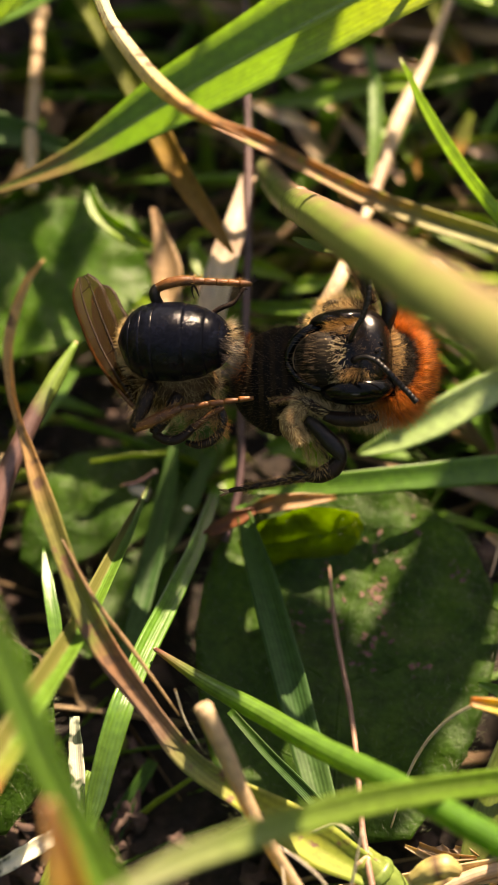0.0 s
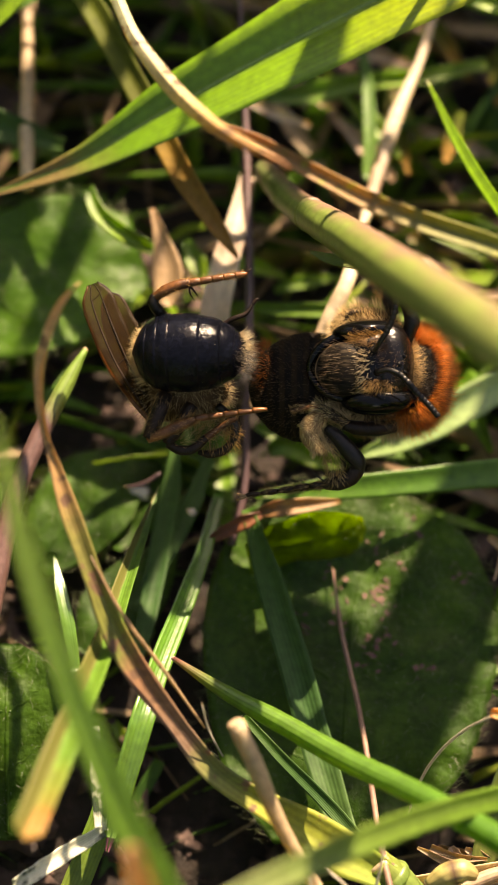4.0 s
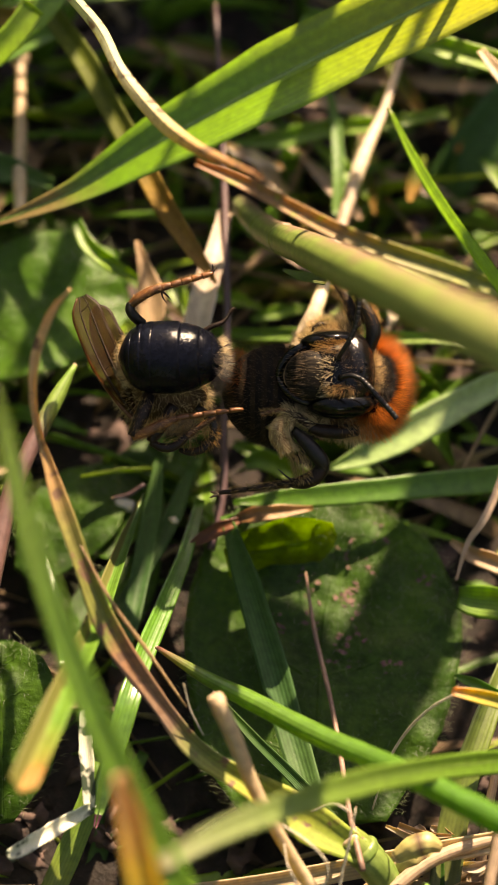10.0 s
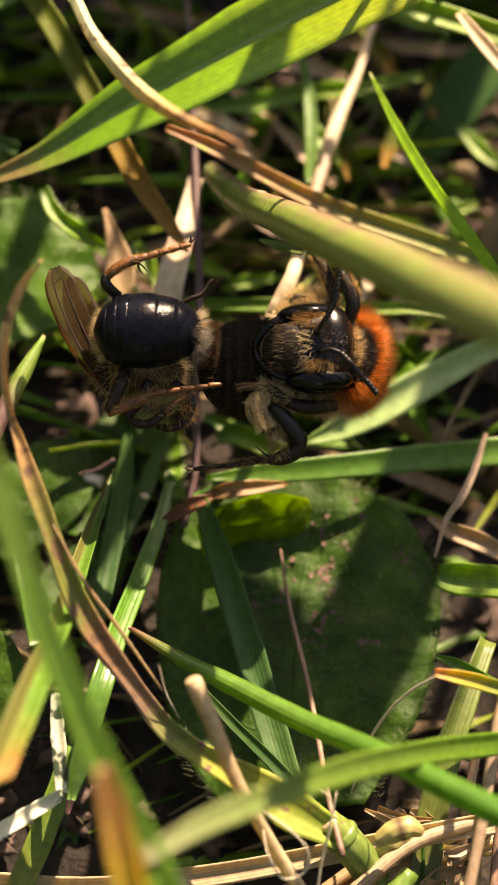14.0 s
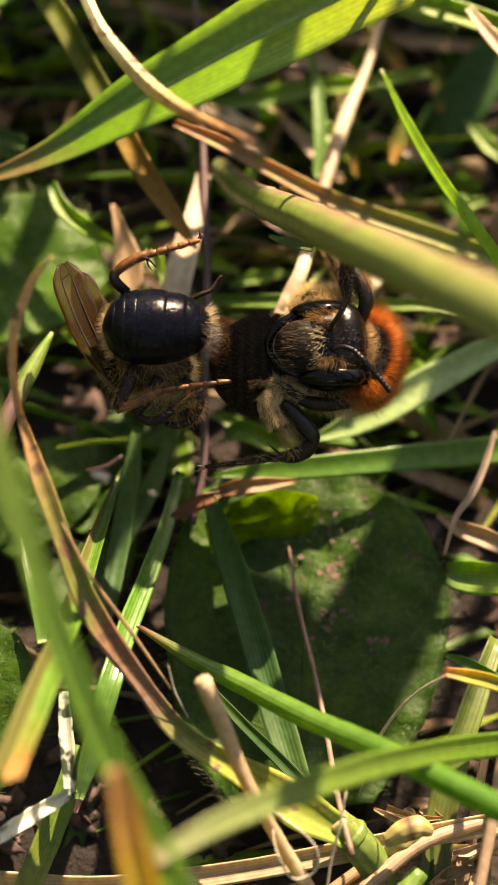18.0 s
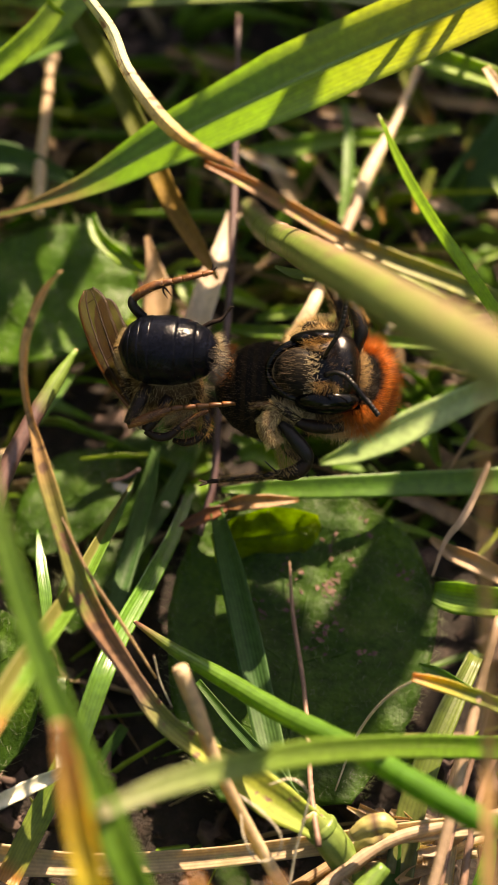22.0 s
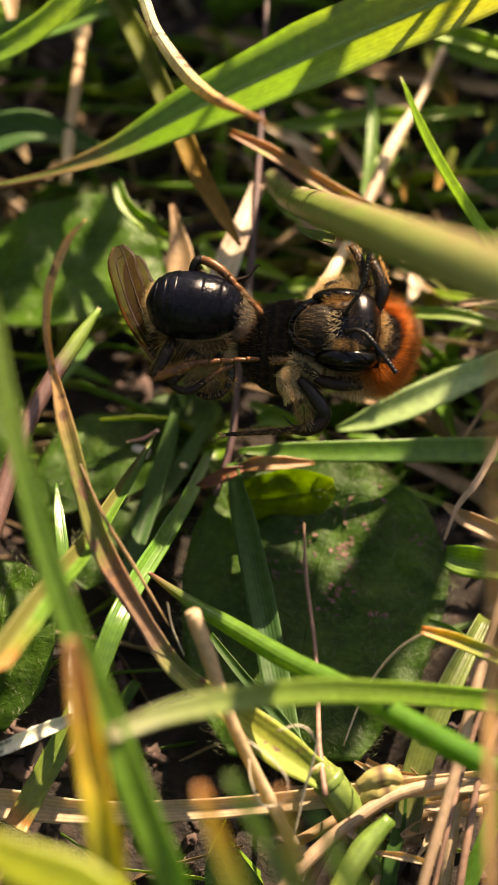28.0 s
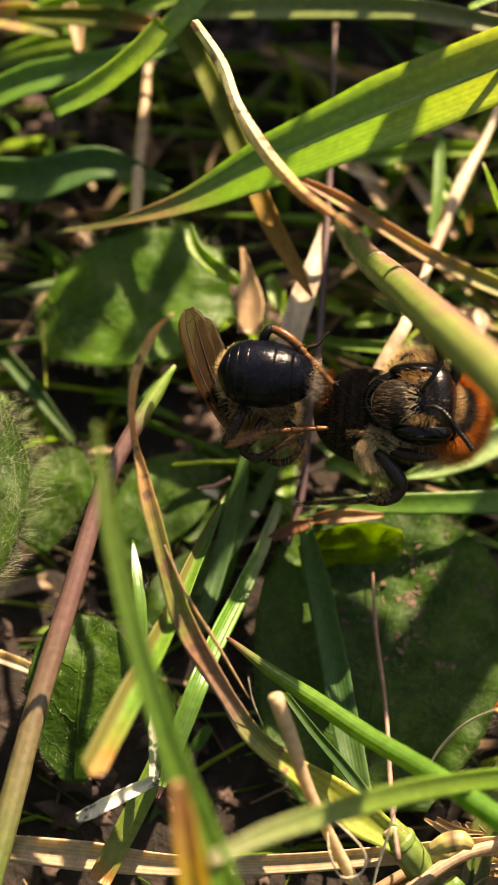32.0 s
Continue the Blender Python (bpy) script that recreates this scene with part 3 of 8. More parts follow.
grass("grass_shoot", [(2.25, 22.07, 7.50), (4.12, 21.34, 7.62), (5.21, 20.82, 7.84), (6.70, 20.35, 7.85), (8.55, 19.54, 7.94), (10.28, 18.57, 8.17)],
      [0.574, 0.685, 0.756, 0.792, 0.788, 0.670], m_lime, "bright green grass blade lying crosswise", fold=0.45, rib=m_rib, group="grass blades round the bees")
grass("dry_straw", [(8.07, 19.56, 8.61), (8.72, 18.40, 8.61), (9.72, 16.92, 8.46)],
      [0.260, 0.480, 0.477], m_straw, "split tan straw lying on the grass", category="straw", group="dry straws")
stem("dry_straw", [(6.08, 23.31, 3.72), (5.24, 20.52, 4.23), (4.31, 18.21, 4.52), (3.63, 16.19, 4.30), (3.10, 14.23, 4.77), (2.43, 11.48, 6.30), (1.89, 10.32, 6.16), (1.30, 9.04, 6.08)],
     [0.121, 0.138, 0.252, 0.230, 0.170, 0.236, 0.271, 0.233], m_pale, "pale dry straw leaning through the grass behind the bee", category="straw", group="dry straws")
stem("dark_stem", [(-0.63, 24.00, 5.61), (-0.57, 20.62, 5.61), (-0.52, 17.27, 5.08), (-0.52, 14.33, 4.75), (-0.57, 11.05, 4.80), (-0.75, 8.34, 4.02), (-0.85, 6.03, 3.32), (-1.29, 4.29, 2.79)],
     [0.079, 0.087, 0.115, 0.141, 0.139, 0.128, 0.128, 0.145], m_dark_stem, "thin dark purplish dry stem", category="plant stem")
grass("grass_shoot", [(-6.44, 22.59, 7.58), (-5.08, 19.98, 7.88), (-4.17, 18.20, 7.47), (-3.32, 16.53, 7.11), (-2.46, 14.78, 6.71), (-1.57, 13.41, 6.28), (-0.90, 12.38, 6.00)],
      [0.765, 0.788, 0.783, 0.779, 0.738, 0.552, 0.110], m_olive, "olive grass blade drying to tan", fold=0.55, group="grass blades round the bees")
stem("dry_straw", [(-7.70, 26.30, 3.25), (-7.74, 23.90, 3.74), (-7.63, 22.55, 3.86), (-7.53, 19.72, 4.47), (-7.52, 17.72, 4.60), (-7.46, 15.82, 4.45)],
     [0.205, 0.343, 0.160, 0.215, 0.250, 0.210], m_straw, "upright dry straw with a swollen joint", category="straw", group="dry straws", nodes=((0.3, 0.34, 0.3),))
grass("grass_shoot", [(-5.50, 15.30, 5.35), (-5.12, 14.35, 5.33), (-4.39, 13.79, 5.07), (-3.57, 13.51, 4.50)],
      [0.376, 0.524, 0.524, 0.301], m_lime, "short curved bright green blade", fold=0.6, group="grass blades round the bees")
grass("dry_bract", [(-3.52, 14.87, 4.73), (-3.25, 13.91, 4.48), (-3.08, 12.95, 4.24), (-3.05, 11.84, 3.91)],
      [0.151, 0.490, 0.978, 0.863], m_tan, "small tan papery dry bract", category="dry leaf", fold=0.55)
grass("dry_straw", [(-0.50, 15.96, 4.65), (-0.86, 14.34, 4.74), (-1.23, 13.03, 4.76), (-1.60, 11.40, 4.62), (-1.75, 10.31, 4.30)],
      [0.496, 0.679, 0.860, 0.928, 0.851], m_pale, "flat cream-coloured dry grass sheath", category="straw", fold=0.45, group="dry straws")
grass("grass_shoot", [(-1.07, 12.23, 3.14), (0.06, 11.96, 3.37), (1.94, 11.76, 3.53), (4.95, 11.58, 3.50), (6.84, 11.53, 3.51), (8.71, 11.10, 3.34)],
      [0.266, 0.416, 0.490, 0.453, 0.453, 0.339], m_lime, "narrow green blade lying behind the bee", fold=0.4, group="grass blades round the bees")
grass("grass_shoot", [(2.72, 7.28, 2.45), (3.86, 7.72, 2.47), (5.19, 8.37, 2.59), (6.73, 9.16, 2.79), (8.32, 9.95, 2.99), (10.21, 10.80, 3.22)],
      [0.186, 0.821, 1.122, 1.050, 0.865, 0.754], m_palegreen, "pale blue-green grass blade under the bee", fold=0.45, rib=m_rib, group="grass blades round the bees")
grass("grass_shoot", [(-0.53, 5.46, 3.83), (1.33, 5.71, 3.54), (3.53, 5.93, 3.36), (5.76, 6.24, 3.11), (8.04, 6.47, 2.94), (10.27, 6.70, 2.76)],
      [0.181, 0.654, 0.766, 0.844, 0.921, 0.925], m_green, "level green grass blade on which the bee rests a leg", fold=0.22, tip=None, rib=m_rib, group="grass blades round the bees")
grass("dry_sheath", [(-2.16, 4.27, 2.88), (-1.52, 4.53, 3.24), (-0.88, 4.80, 3.39), (-0.29, 5.05, 3.41)],
      [0.091, 0.398, 0.488, 0.145], m_redbrown, "glossy red-brown dry sheath tip", category="dry leaf", fold=0.5)
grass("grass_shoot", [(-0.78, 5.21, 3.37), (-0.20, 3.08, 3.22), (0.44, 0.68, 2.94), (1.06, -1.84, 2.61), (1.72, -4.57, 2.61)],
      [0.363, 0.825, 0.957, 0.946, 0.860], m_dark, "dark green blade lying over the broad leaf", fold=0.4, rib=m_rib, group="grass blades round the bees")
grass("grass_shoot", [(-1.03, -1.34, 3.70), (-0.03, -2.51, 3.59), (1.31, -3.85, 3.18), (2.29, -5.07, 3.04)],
      [0.242, 0.344, 0.412, 0.443], m_dark, "thin green blade, shade put into its dark colour", fold=0.4, group="grass blades round the bees")
stem("dry_straw", [(1.79, 3.67, 2.10), (1.95, 1.64, 2.33), (2.33, -0.76, 2.61), (2.53, -2.77, 3.07), (2.67, -5.02, 3.97), (2.94, -6.87, 4.40)],
     [0.027, 0.072, 0.079, 0.087, 0.093, 0.099], m_brownstraw, "thin brown straw standing over the leaf", category="straw", group="dry straws")
stem("grass_shoot", [(-2.98, -0.16, 5.58), (-1.52, -1.31, 5.94), (-0.05, -2.32, 6.36), (1.53, -3.54, 7.13), (3.35, -4.84, 8.20), (4.77, -6.03, 9.31), (6.18, -7.15, 10.13), (7.74, -8.34, 11.02)],
     [0.068, 0.218, 0.299, 0.326, 0.334, 0.357, 0.380, 0.371], m_purpletip, "shiny green rolled grass blade with a purplish tip", category="grass shoot", group="grass blades round the bees")
grass("grass_shoot", [(-2.73, -9.98, 16.36), (-1.17, -8.99, 15.76), (0.53, -8.00, 14.50), (2.38, -6.89, 12.63), (4.41, -5.74, 10.12), (6.62, -4.77, 7.74), (9.08, -3.92, 5.42)],
      [0.401, 0.600, 0.703, 0.731, 0.706, 0.705, 0.733], m_near, "arching green blade above the other plants", fold=0.25, rib=m_rib, group="grass blades round the bees")
grass("grass_shoot", [(-6.24, -0.12, 22.26), (-6.02, -1.14, 21.65), (-5.67, -2.64, 20.81), (-5.08, -4.48, 19.69), (-4.42, -6.17, 18.54), (-3.68, -7.77, 17.43), (-2.86, -9.29, 16.47), (-1.90, -11.20, 15.33), (-0.74, -13.20, 13.25), (0.98, -15.88, 7.73)],
      [0.079, 0.342, 0.501, 0.582, 0.665, 0.749, 0.806, 0.863, 0.907, 0.972], m_nearlong, "long fresh green blade standing high above the soil", fold=0.25, group="grass blades round the bees")
grass("grass_shoot", [(-3.51, -8.71, 19.42), (-3.33, -9.46, 18.84), (-3.13, -10.33, 18.19), (-2.91, -11.21, 17.53), (-2.56, -12.57, 16.65), (-2.05, -14.48, 14.49), (-1.26, -17.14, 9.29)],
      [0.333, 0.592, 0.723, 0.778, 0.807, 0.825, 0.853], m_yellow, "withered yellow-orange grass blade high above the soil", fold=0.55, group="grass blades round the bees")
grass("grass_shoot", [(-3.40, 5.59, 4.39), (-3.92, 3.74, 5.03), (-4.32, 2.09, 6.00), (-4.64, 0.37, 7.26), (-5.04, -1.44, 8.70), (-5.42, -3.28, 10.46), (-5.89, -5.11, 11.78), (-6.35, -7.05, 13.27)],
      [0.054, 0.387, 0.515, 0.600, 0.677, 0.744, 0.809, 0.750], m_cutfold, "cut green grass blade with a browned end", fold=0.9, rib=m_rib, group="grass blades round the bees")
grass("grass_shoot", [(-5.05, 6.78, 15.10), (-5.60, 6.48, 14.38), (-6.12, 5.63, 13.28), (-6.24, 4.78, 12.19), (-6.11, 4.11, 11.19), (-5.88, 3.47, 10.66), (-5.54, 2.34, 10.11), (-5.01, 0.89, 9.41), (-4.41, -0.39, 8.56), (-3.72, -1.62, 7.75), (-2.85, -2.60, 6.95), (-1.90, -3.56, 6.16), (-0.77, -4.31, 5.59), (0.55, -5.00, 4.94), (1.70, -5.62, 4.44), (2.87, -6.17, 3.86)],
      [0.047, 0.204, 0.254, 0.272, 0.243, 0.308, 0.487, 0.617, 0.684, 0.686, 0.525, 0.659, 0.827, 0.997, 1.133, 1.004], m_curl, "long curled grass blade, brown and green by turns", fold=0.55, wob=0.2, thick=0.16, twist=0.35, group="grass blades round the bees")
stem("green_stem", [(2.55, -5.71, 3.96), (3.23, -6.25, 3.38), (3.93, -6.94, 2.38), (4.99, -8.07, 0.96)],
     [0.419, 0.522, 0.493, 0.482], m_greenstem, "round green grass stem with a pale joint", nodes=((0.25, 0.55, 0.25),))
stem("dry_fibre", [(-5.00, 1.24, 10.02), (-4.20, -0.16, 9.35), (-3.25, -1.27, 8.38), (-2.11, -2.69, 7.25)],
     [0.024, 0.056, 0.057, 0.024], m_tan, "thin brown fibre split from the curled blade", category="plant fibre")
stem("dry_fibre", [(-2.17, -2.18, 7.73), (-2.00, -2.70, 7.03), (-1.64, -3.24, 6.32)],
     [0.016, 0.025, 0.016], m_fibre, "fine pale plant fibre", category="plant fibre")
stem("dry_straw", [(-1.27, -3.26, 9.56), (-0.76, -4.21, 8.65), (-0.31, -5.15, 7.75), (0.18, -5.98, 7.02), (0.86, -6.91, 5.90), (2.07, -8.48, 4.26)],
     [0.236, 0.238, 0.207, 0.184, 0.186, 0.213], m_straw, "broken-off tan straw stub", category="straw", group="dry straws")
grass("grass_shoot", [(-1.58, 6.23, 2.52), (-2.07, 4.10, 3.24), (-2.70, 1.97, 4.18), (-3.35, -0.09, 5.16), (-3.80, -1.79, 5.88), (-4.20, -3.01, 5.61), (-4.60, -4.24, 4.88), (-4.94, -5.27, 4.14)],
      [0.295, 0.469, 0.597, 0.650, 0.670, 0.667, 0.567, 0.100], m_gloss, "glossy green blade bent down to a purplish point", fold=0.3, face=(0.30, 0.10, 0.95), tip=(0.98, m_purplepoint, "small purple point"), group="grass blades round the bees")
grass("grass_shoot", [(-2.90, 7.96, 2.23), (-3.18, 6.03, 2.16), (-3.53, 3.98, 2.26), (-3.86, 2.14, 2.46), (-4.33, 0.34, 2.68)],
      [0.299, 0.629, 0.657, 0.575, 0.425], m_dark, "green blade coloured dark for the shade of the bee", fold=0.4, group="grass blades round the bees")
grass("grass_shoot", [(-5.22, -1.99, 5.31), (-5.15, -3.19, 4.94), (-5.06, -4.76, 4.50)],
      [0.270, 0.437, 0.368], m_white, "bleached whitish blade, bent sharply, with dark mould spots", fold=0.6, wob=0.06, group="grass blades round the bees")
grass("grass_shoot", [(-5.02, -4.76, 4.50), (-5.90, -5.33, 4.76), (-6.70, -5.90, 5.02), (-7.39, -6.42, 5.31)],
      [0.334, 0.464, 0.461, 0.392], m_white, "bleached whitish blade end with dark mould spots", fold=0.5, wob=0.06, group="grass blades round the bees")
grass("grass_shoot", [(-4.75, -3.12, 3.64), (-5.37, -4.75, 3.27), (-6.02, -6.22, 2.98), (-6.74, -7.81, 2.63)],
      [0.684, 0.748, 0.777, 0.772], m_cut, "green blade turning yellow and brown along its edge", fold=0.4, rib=m_rib, group="grass blades round the bees")
stem("purple_stem", [(-5.45, 9.05, 6.66), (-6.01, 8.05, 6.46), (-6.92, 6.21, 6.22), (-7.59, 4.44, 5.90), (-8.39, 0.81, 5.21), (-9.17, -2.74, 4.55), (-9.75, -6.04, 4.00), (-10.45, -9.57, 3.13)],
     [0.077, 0.250, 0.286, 0.303, 0.356, 0.390, 0.422, 0.437], m_purple, "purplish stem with a green top and hoary specks")
stem("dry_straw", [(-6.15, 7.55, 0.62), (-4.81, 7.26, 0.73), (-3.86, 6.78, 0.96)],
     [0.114, 0.133, 0.189], m_tan, "small dry twig with a whitish end", category="straw", group="dry straws")
grass("dry_straw", [(-9.84, -6.59, 1.58), (-7.17, -6.72, 1.66), (-3.94, -6.90, 1.92), (0.34, -6.59, 2.36), (5.28, -5.96, 3.02), (8.34, -5.71, 3.59)],
      [0.943, 1.016, 0.748, 0.670, 0.665, 0.660], m_straw, "flat tan straw lying along the soil", category="straw", fold=0.45, group="dry straws")
grass("grass_shoot", [(7.87, -0.08, 3.39), (6.95, -2.12, 3.48), (6.25, -3.84, 3.28), (5.80, -5.27, 2.79), (5.47, -7.01, 2.16)],
      [0.527, 0.762, 0.858, 0.924, 0.955], m_oliveup, "upright olive-green grass blade", fold=0.4, rib=m_rib, group="grass blades round the bees")
grass("grass_shoot", [(5.61, -2.55, 7.59), (6.30, -2.65, 7.44), (7.14, -2.80, 7.16), (8.83, -3.18, 6.56)],
      [0.261, 0.425, 0.459, 0.462], m_yellowend, "grass blade with a torn yellow end", fold=0.5, group="grass blades round the bees")
stem("dry_fibre", [(5.68, -2.60, 7.45), (5.07, -2.66, 6.52), (4.48, -2.87, 5.29), (3.95, -3.36, 3.92), (3.44, -4.53, 2.78)],
     [0.033, 0.041, 0.042, 0.043, 0.026], m_fibre, "curved pale grey plant fibre", category="plant fibre")
grass("grass_shoot", [(5.90, -1.48, 6.00), (6.55, -1.66, 5.71), (7.77, -2.16, 5.04)],
      [0.134, 0.371, 0.407], m_green, "short green blade point", fold=0.5, group="grass blades round the bees")
grass("dry_straw", [(8.37, 6.70, 3.95), (7.92, 5.51, 3.91), (7.43, 4.55, 3.87), (6.92, 3.92, 3.55), (6.51, 2.80, 3.22)],
      [0.146, 0.235, 0.252, 0.180, 0.072], m_straw2, "pale split straw hanging down", category="straw", fold=0.5, group="dry straws")
grass("dry_leaf", [(6.48, 4.34, 2.86), (7.17, 3.83, 2.85), (7.86, 3.49, 2.91), (8.99, 2.89, 2.86)],
      [0.182, 0.544, 0.651, 0.541], m_tan, "curled tan dead leaf edge", category="dry leaf", fold=0.6)
grass("grass_shoot", [(6.58, 2.39, 2.80), (7.30, 2.18, 2.93), (9.03, 1.85, 3.25)],
      [0.719, 1.076, 0.998], m_lime, "stub of a broad green blade", fold=0.55, group="grass blades round the bees")
stem("dry_straw", [(8.24, -0.55, 7.55), (7.66, -2.77, 6.90), (7.29, -4.31, 6.52), (6.74, -6.74, 5.64), (5.94, -9.75, 4.44), (5.33, -12.40, 2.75)],
     [0.122, 0.156, 0.172, 0.171, 0.170, 0.171], m_straw2, "tall pinkish-tan dry straw", category="straw", group="dry straws")
grass("dry_straw", [(6.17, -3.13, 26.54), (6.44, -4.82, 23.31), (6.86, -8.50, 18.64), (6.92, -10.57, 17.48), (7.15, -13.60, 15.77), (7.48, -16.37, 13.05)],
      [0.10, 0.20, 0.28, 0.31, 0.33, 0.35], m_tanhigh, "orange-tan dry blade high above the soil", category="straw", fold=0.55, group="dry straws")
grass("grass_shoot", [(-5.28, -14.14, 20.63), (-4.08, -14.68, 20.26), (-2.77, -15.11, 19.96), (-1.56, -15.82, 19.51), (0.82, -17.22, 17.47)],
      [0.388, 1.085, 1.343, 1.395, 1.370], m_near2, "yellow-green blade high above the soil", fold=0.12, group="grass blades round the bees")
grass("grass_shoot", [(-0.01, -12.93, 21.06), (0.96, -14.82, 19.50), (2.11, -16.73, 17.91)],
      [0.207, 0.495, 0.656], m_yellowend, "grass blade with a browned tip high above the soil", fold=0.4, group="grass blades round the bees")
grass("grass_shoot", [(0.66, -12.66, 21.18), (2.21, -14.63, 19.55), (3.95, -16.62, 17.89)],
      [0.207, 0.495, 0.656], m_cut, "grass blade with a browned tip high above the soil", fold=0.4, group="grass blades round the bees")
grass("grass_shoot", [(1.87, -12.88, 21.00), (2.43, -14.76, 19.46), (3.16, -16.67, 17.90)],
      [0.207, 0.495, 0.656], m_yellowend, "grass blade with a browned tip high above the soil", fold=0.4, group="grass blades round the bees")
grass("grass_shoot", [(2.59, -13.22, 20.78), (3.83, -14.87, 19.34), (5.26, -16.54, 17.88)],
      [0.207, 0.495, 0.656], m_cut, "grass blade with a browned tip high above the soil", fold=0.4, group="grass blades round the bees")
grass("grass_shoot", [(-5.04, 23.36, 9.10), (-6.50, 21.31, 8.79), (-7.64, 20.32, 8.39), (-9.77, 18.99, 7.87)],
      [0.806, 0.801, 0.721, 0.160], m_lime, "bright green blade pointing down into the shade", fold=0.4, group="grass blades round the bees")
grass("grass_shoot", [(-13.95, 19.62, 5.55), (-11.53, 20.72, 5.96), (-8.68, 21.48, 6.20), (-6.05, 22.41, 6.53)],
      [1.033, 1.157, 0.951, 0.620], m_green, "broad bright green blade low in the shade", fold=0.55, group="grass blades round the bees")
grass("grass_shoot", [(-6.04, 22.77, 7.78), (-2.98, 22.77, 8.23), (0.25, 22.69, 8.64), (2.65, 22.42, 8.99), (5.85, 21.73, 9.14)],
      [0.612, 0.892, 0.927, 0.801, 0.716], m_oliveup, "olive-green blade arching across", fold=0.4, group="grass blades round the bees")
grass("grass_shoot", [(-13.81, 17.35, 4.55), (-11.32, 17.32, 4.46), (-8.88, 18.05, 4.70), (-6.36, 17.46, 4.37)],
      [1.447, 1.653, 1.240, 0.413], m_dark, "green blade coloured dark for deep shade", fold=0.55, group="grass blades round the bees")
grass("grass_shoot", [(-0.10, 19.93, 3.05), (1.49, 19.97, 3.10), (3.29, 20.27, 3.29), (5.48, 20.39, 3.39), (7.59, 21.27, 2.75)],
      [0.199, 0.756, 0.676, 0.517, 0.403], m_lime, "bright green blade deep in the grass", fold=0.55, group="grass blades round the bees")
grass("grass_shoot", [(3.32, 21.52, 3.91), (3.49, 19.92, 3.79), (3.48, 18.05, 3.76), (3.36, 16.33, 3.58)],
      [0.239, 0.395, 0.430, 0.388], m_green, "upright green blade deep in the grass", fold=0.4, group="grass blades round the bees")
grass("grass_shoot", [(6.91, 19.13, -0.54), (8.40, 20.76, 0.29), (9.89, 22.38, 1.12), (11.16, 23.64, 1.76)],
      [1.240, 1.860, 1.860, 1.240], m_dark, "broad low green blade coloured dark for shade", fold=0.55, group="grass blades round the bees")
grass("dry_straw", [(-3.51, 25.62, 1.33), (0.66, 24.94, 1.07), (4.83, 24.25, 0.82), (10.05, 23.72, 0.66)],
      [0.335, 0.460, 0.460, 0.419], m_tan, "tan straw lying in deep shade", category="straw", fold=0.4, group="dry straws")
grass("grass_shoot", [(-0.06, 7.71, 1.94), (0.51, 7.86, 2.03), (1.43, 7.41, 2.04), (2.16, 7.14, 2.15)],
      [0.375, 0.750, 0.673, 0.373], m_lime, "small sunlit green blade under the bee", fold=0.55, group="grass blades round the bees")
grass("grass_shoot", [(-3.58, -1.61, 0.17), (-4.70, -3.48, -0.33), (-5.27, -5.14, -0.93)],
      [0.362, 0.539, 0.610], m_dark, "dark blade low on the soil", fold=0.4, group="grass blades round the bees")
main_leaf = hairy_leaf([(1.88, -4.41, 0.91), (1.87, -2.29, 1.17), (2.05, -0.13, 1.46), (2.33, 2.14, 1.58), (2.77, 4.00, 1.84), (3.30, 5.51, 2.04), (3.61, 6.33, 2.11)],
                [4.229, 7.120, 8.451, 8.925, 8.082, 5.550, 0.743], "broad hairy green leaf lying low, spotted with mud", m_leaf, hairs=3000, seed=3, hair=0.28)
_ = hairy_leaf([(-0.80, 4.00, 2.55), (0.00, 4.15, 2.60), (1.00, 4.30, 2.66), (2.00, 4.55, 2.74), (2.75, 4.85, 2.82)],
                [1.1, 2.00, 2.30, 2.00, 0.6], "small yellow-green leaf standing on edge, lit through from behind", m_leaf_young, seed=21, hairs=200, hair=0.15, cup=0.02, veins=2, up=(0.1, -0.88, 0.47))
_ = hairy_leaf([(-10.85, 12.31, 1.60), (-9.20, 13.04, 2.20), (-7.36, 13.65, 2.60), (-5.53, 14.13, 2.80), (-4.00, 14.57, 2.60)],
                [1.458, 4.356, 5.175, 4.758, 2.285], "broad rounded dark green leaf in the shade", m_leaf_far, seed=7, hairs=900, cup=0.02)
_ = hairy_leaf([(-7.96, -4.31, 1.80), (-7.95, -3.00, 2.40), (-7.90, -1.27, 3.20), (-7.90, 0.27, 3.40), (-7.89, 1.18, 3.40)],
                [0.761, 3.044, 3.575, 2.773, 0.577], "small hairy green leaf with a toothed rim", m_leaf, seed=9, hairs=450, hair=0.4)
_ = hairy_leaf([(-12.10, 0.05, 5.00), (-11.89, 2.50, 6.00), (-11.76, 5.16, 6.50), (-11.66, 7.67, 6.50)],
                [1.125, 3.191, 3.596, 0.768], "densely woolly green leaf", m_leaf, seed=11, hairs=2600, hair=1.0)
_ = hairy_leaf([(-7.44, 4.39, 0.70), (-6.51, 5.64, 1.00), (-5.39, 6.94, 1.20), (-4.46, 8.20, 1.10)],
                [0.9, 2.6, 2.9, 0.8], "dark green leaf low in the shade of the bees", m_leaf, seed=41, hairs=300, hair=0.3, cup=0.04)
_ = hairy_leaf([(-1.61, 9.26, 0.50), (-2.77, 8.30, 0.80), (-4.29, 6.59, 1.00), (-5.05, 5.04, 0.90)],
                [0.8, 2.4, 2.6, 0.7], "dark green leaf low in the shade of the bees", m_leaf, seed=42, hairs=300, hair=0.3, cup=0.04)
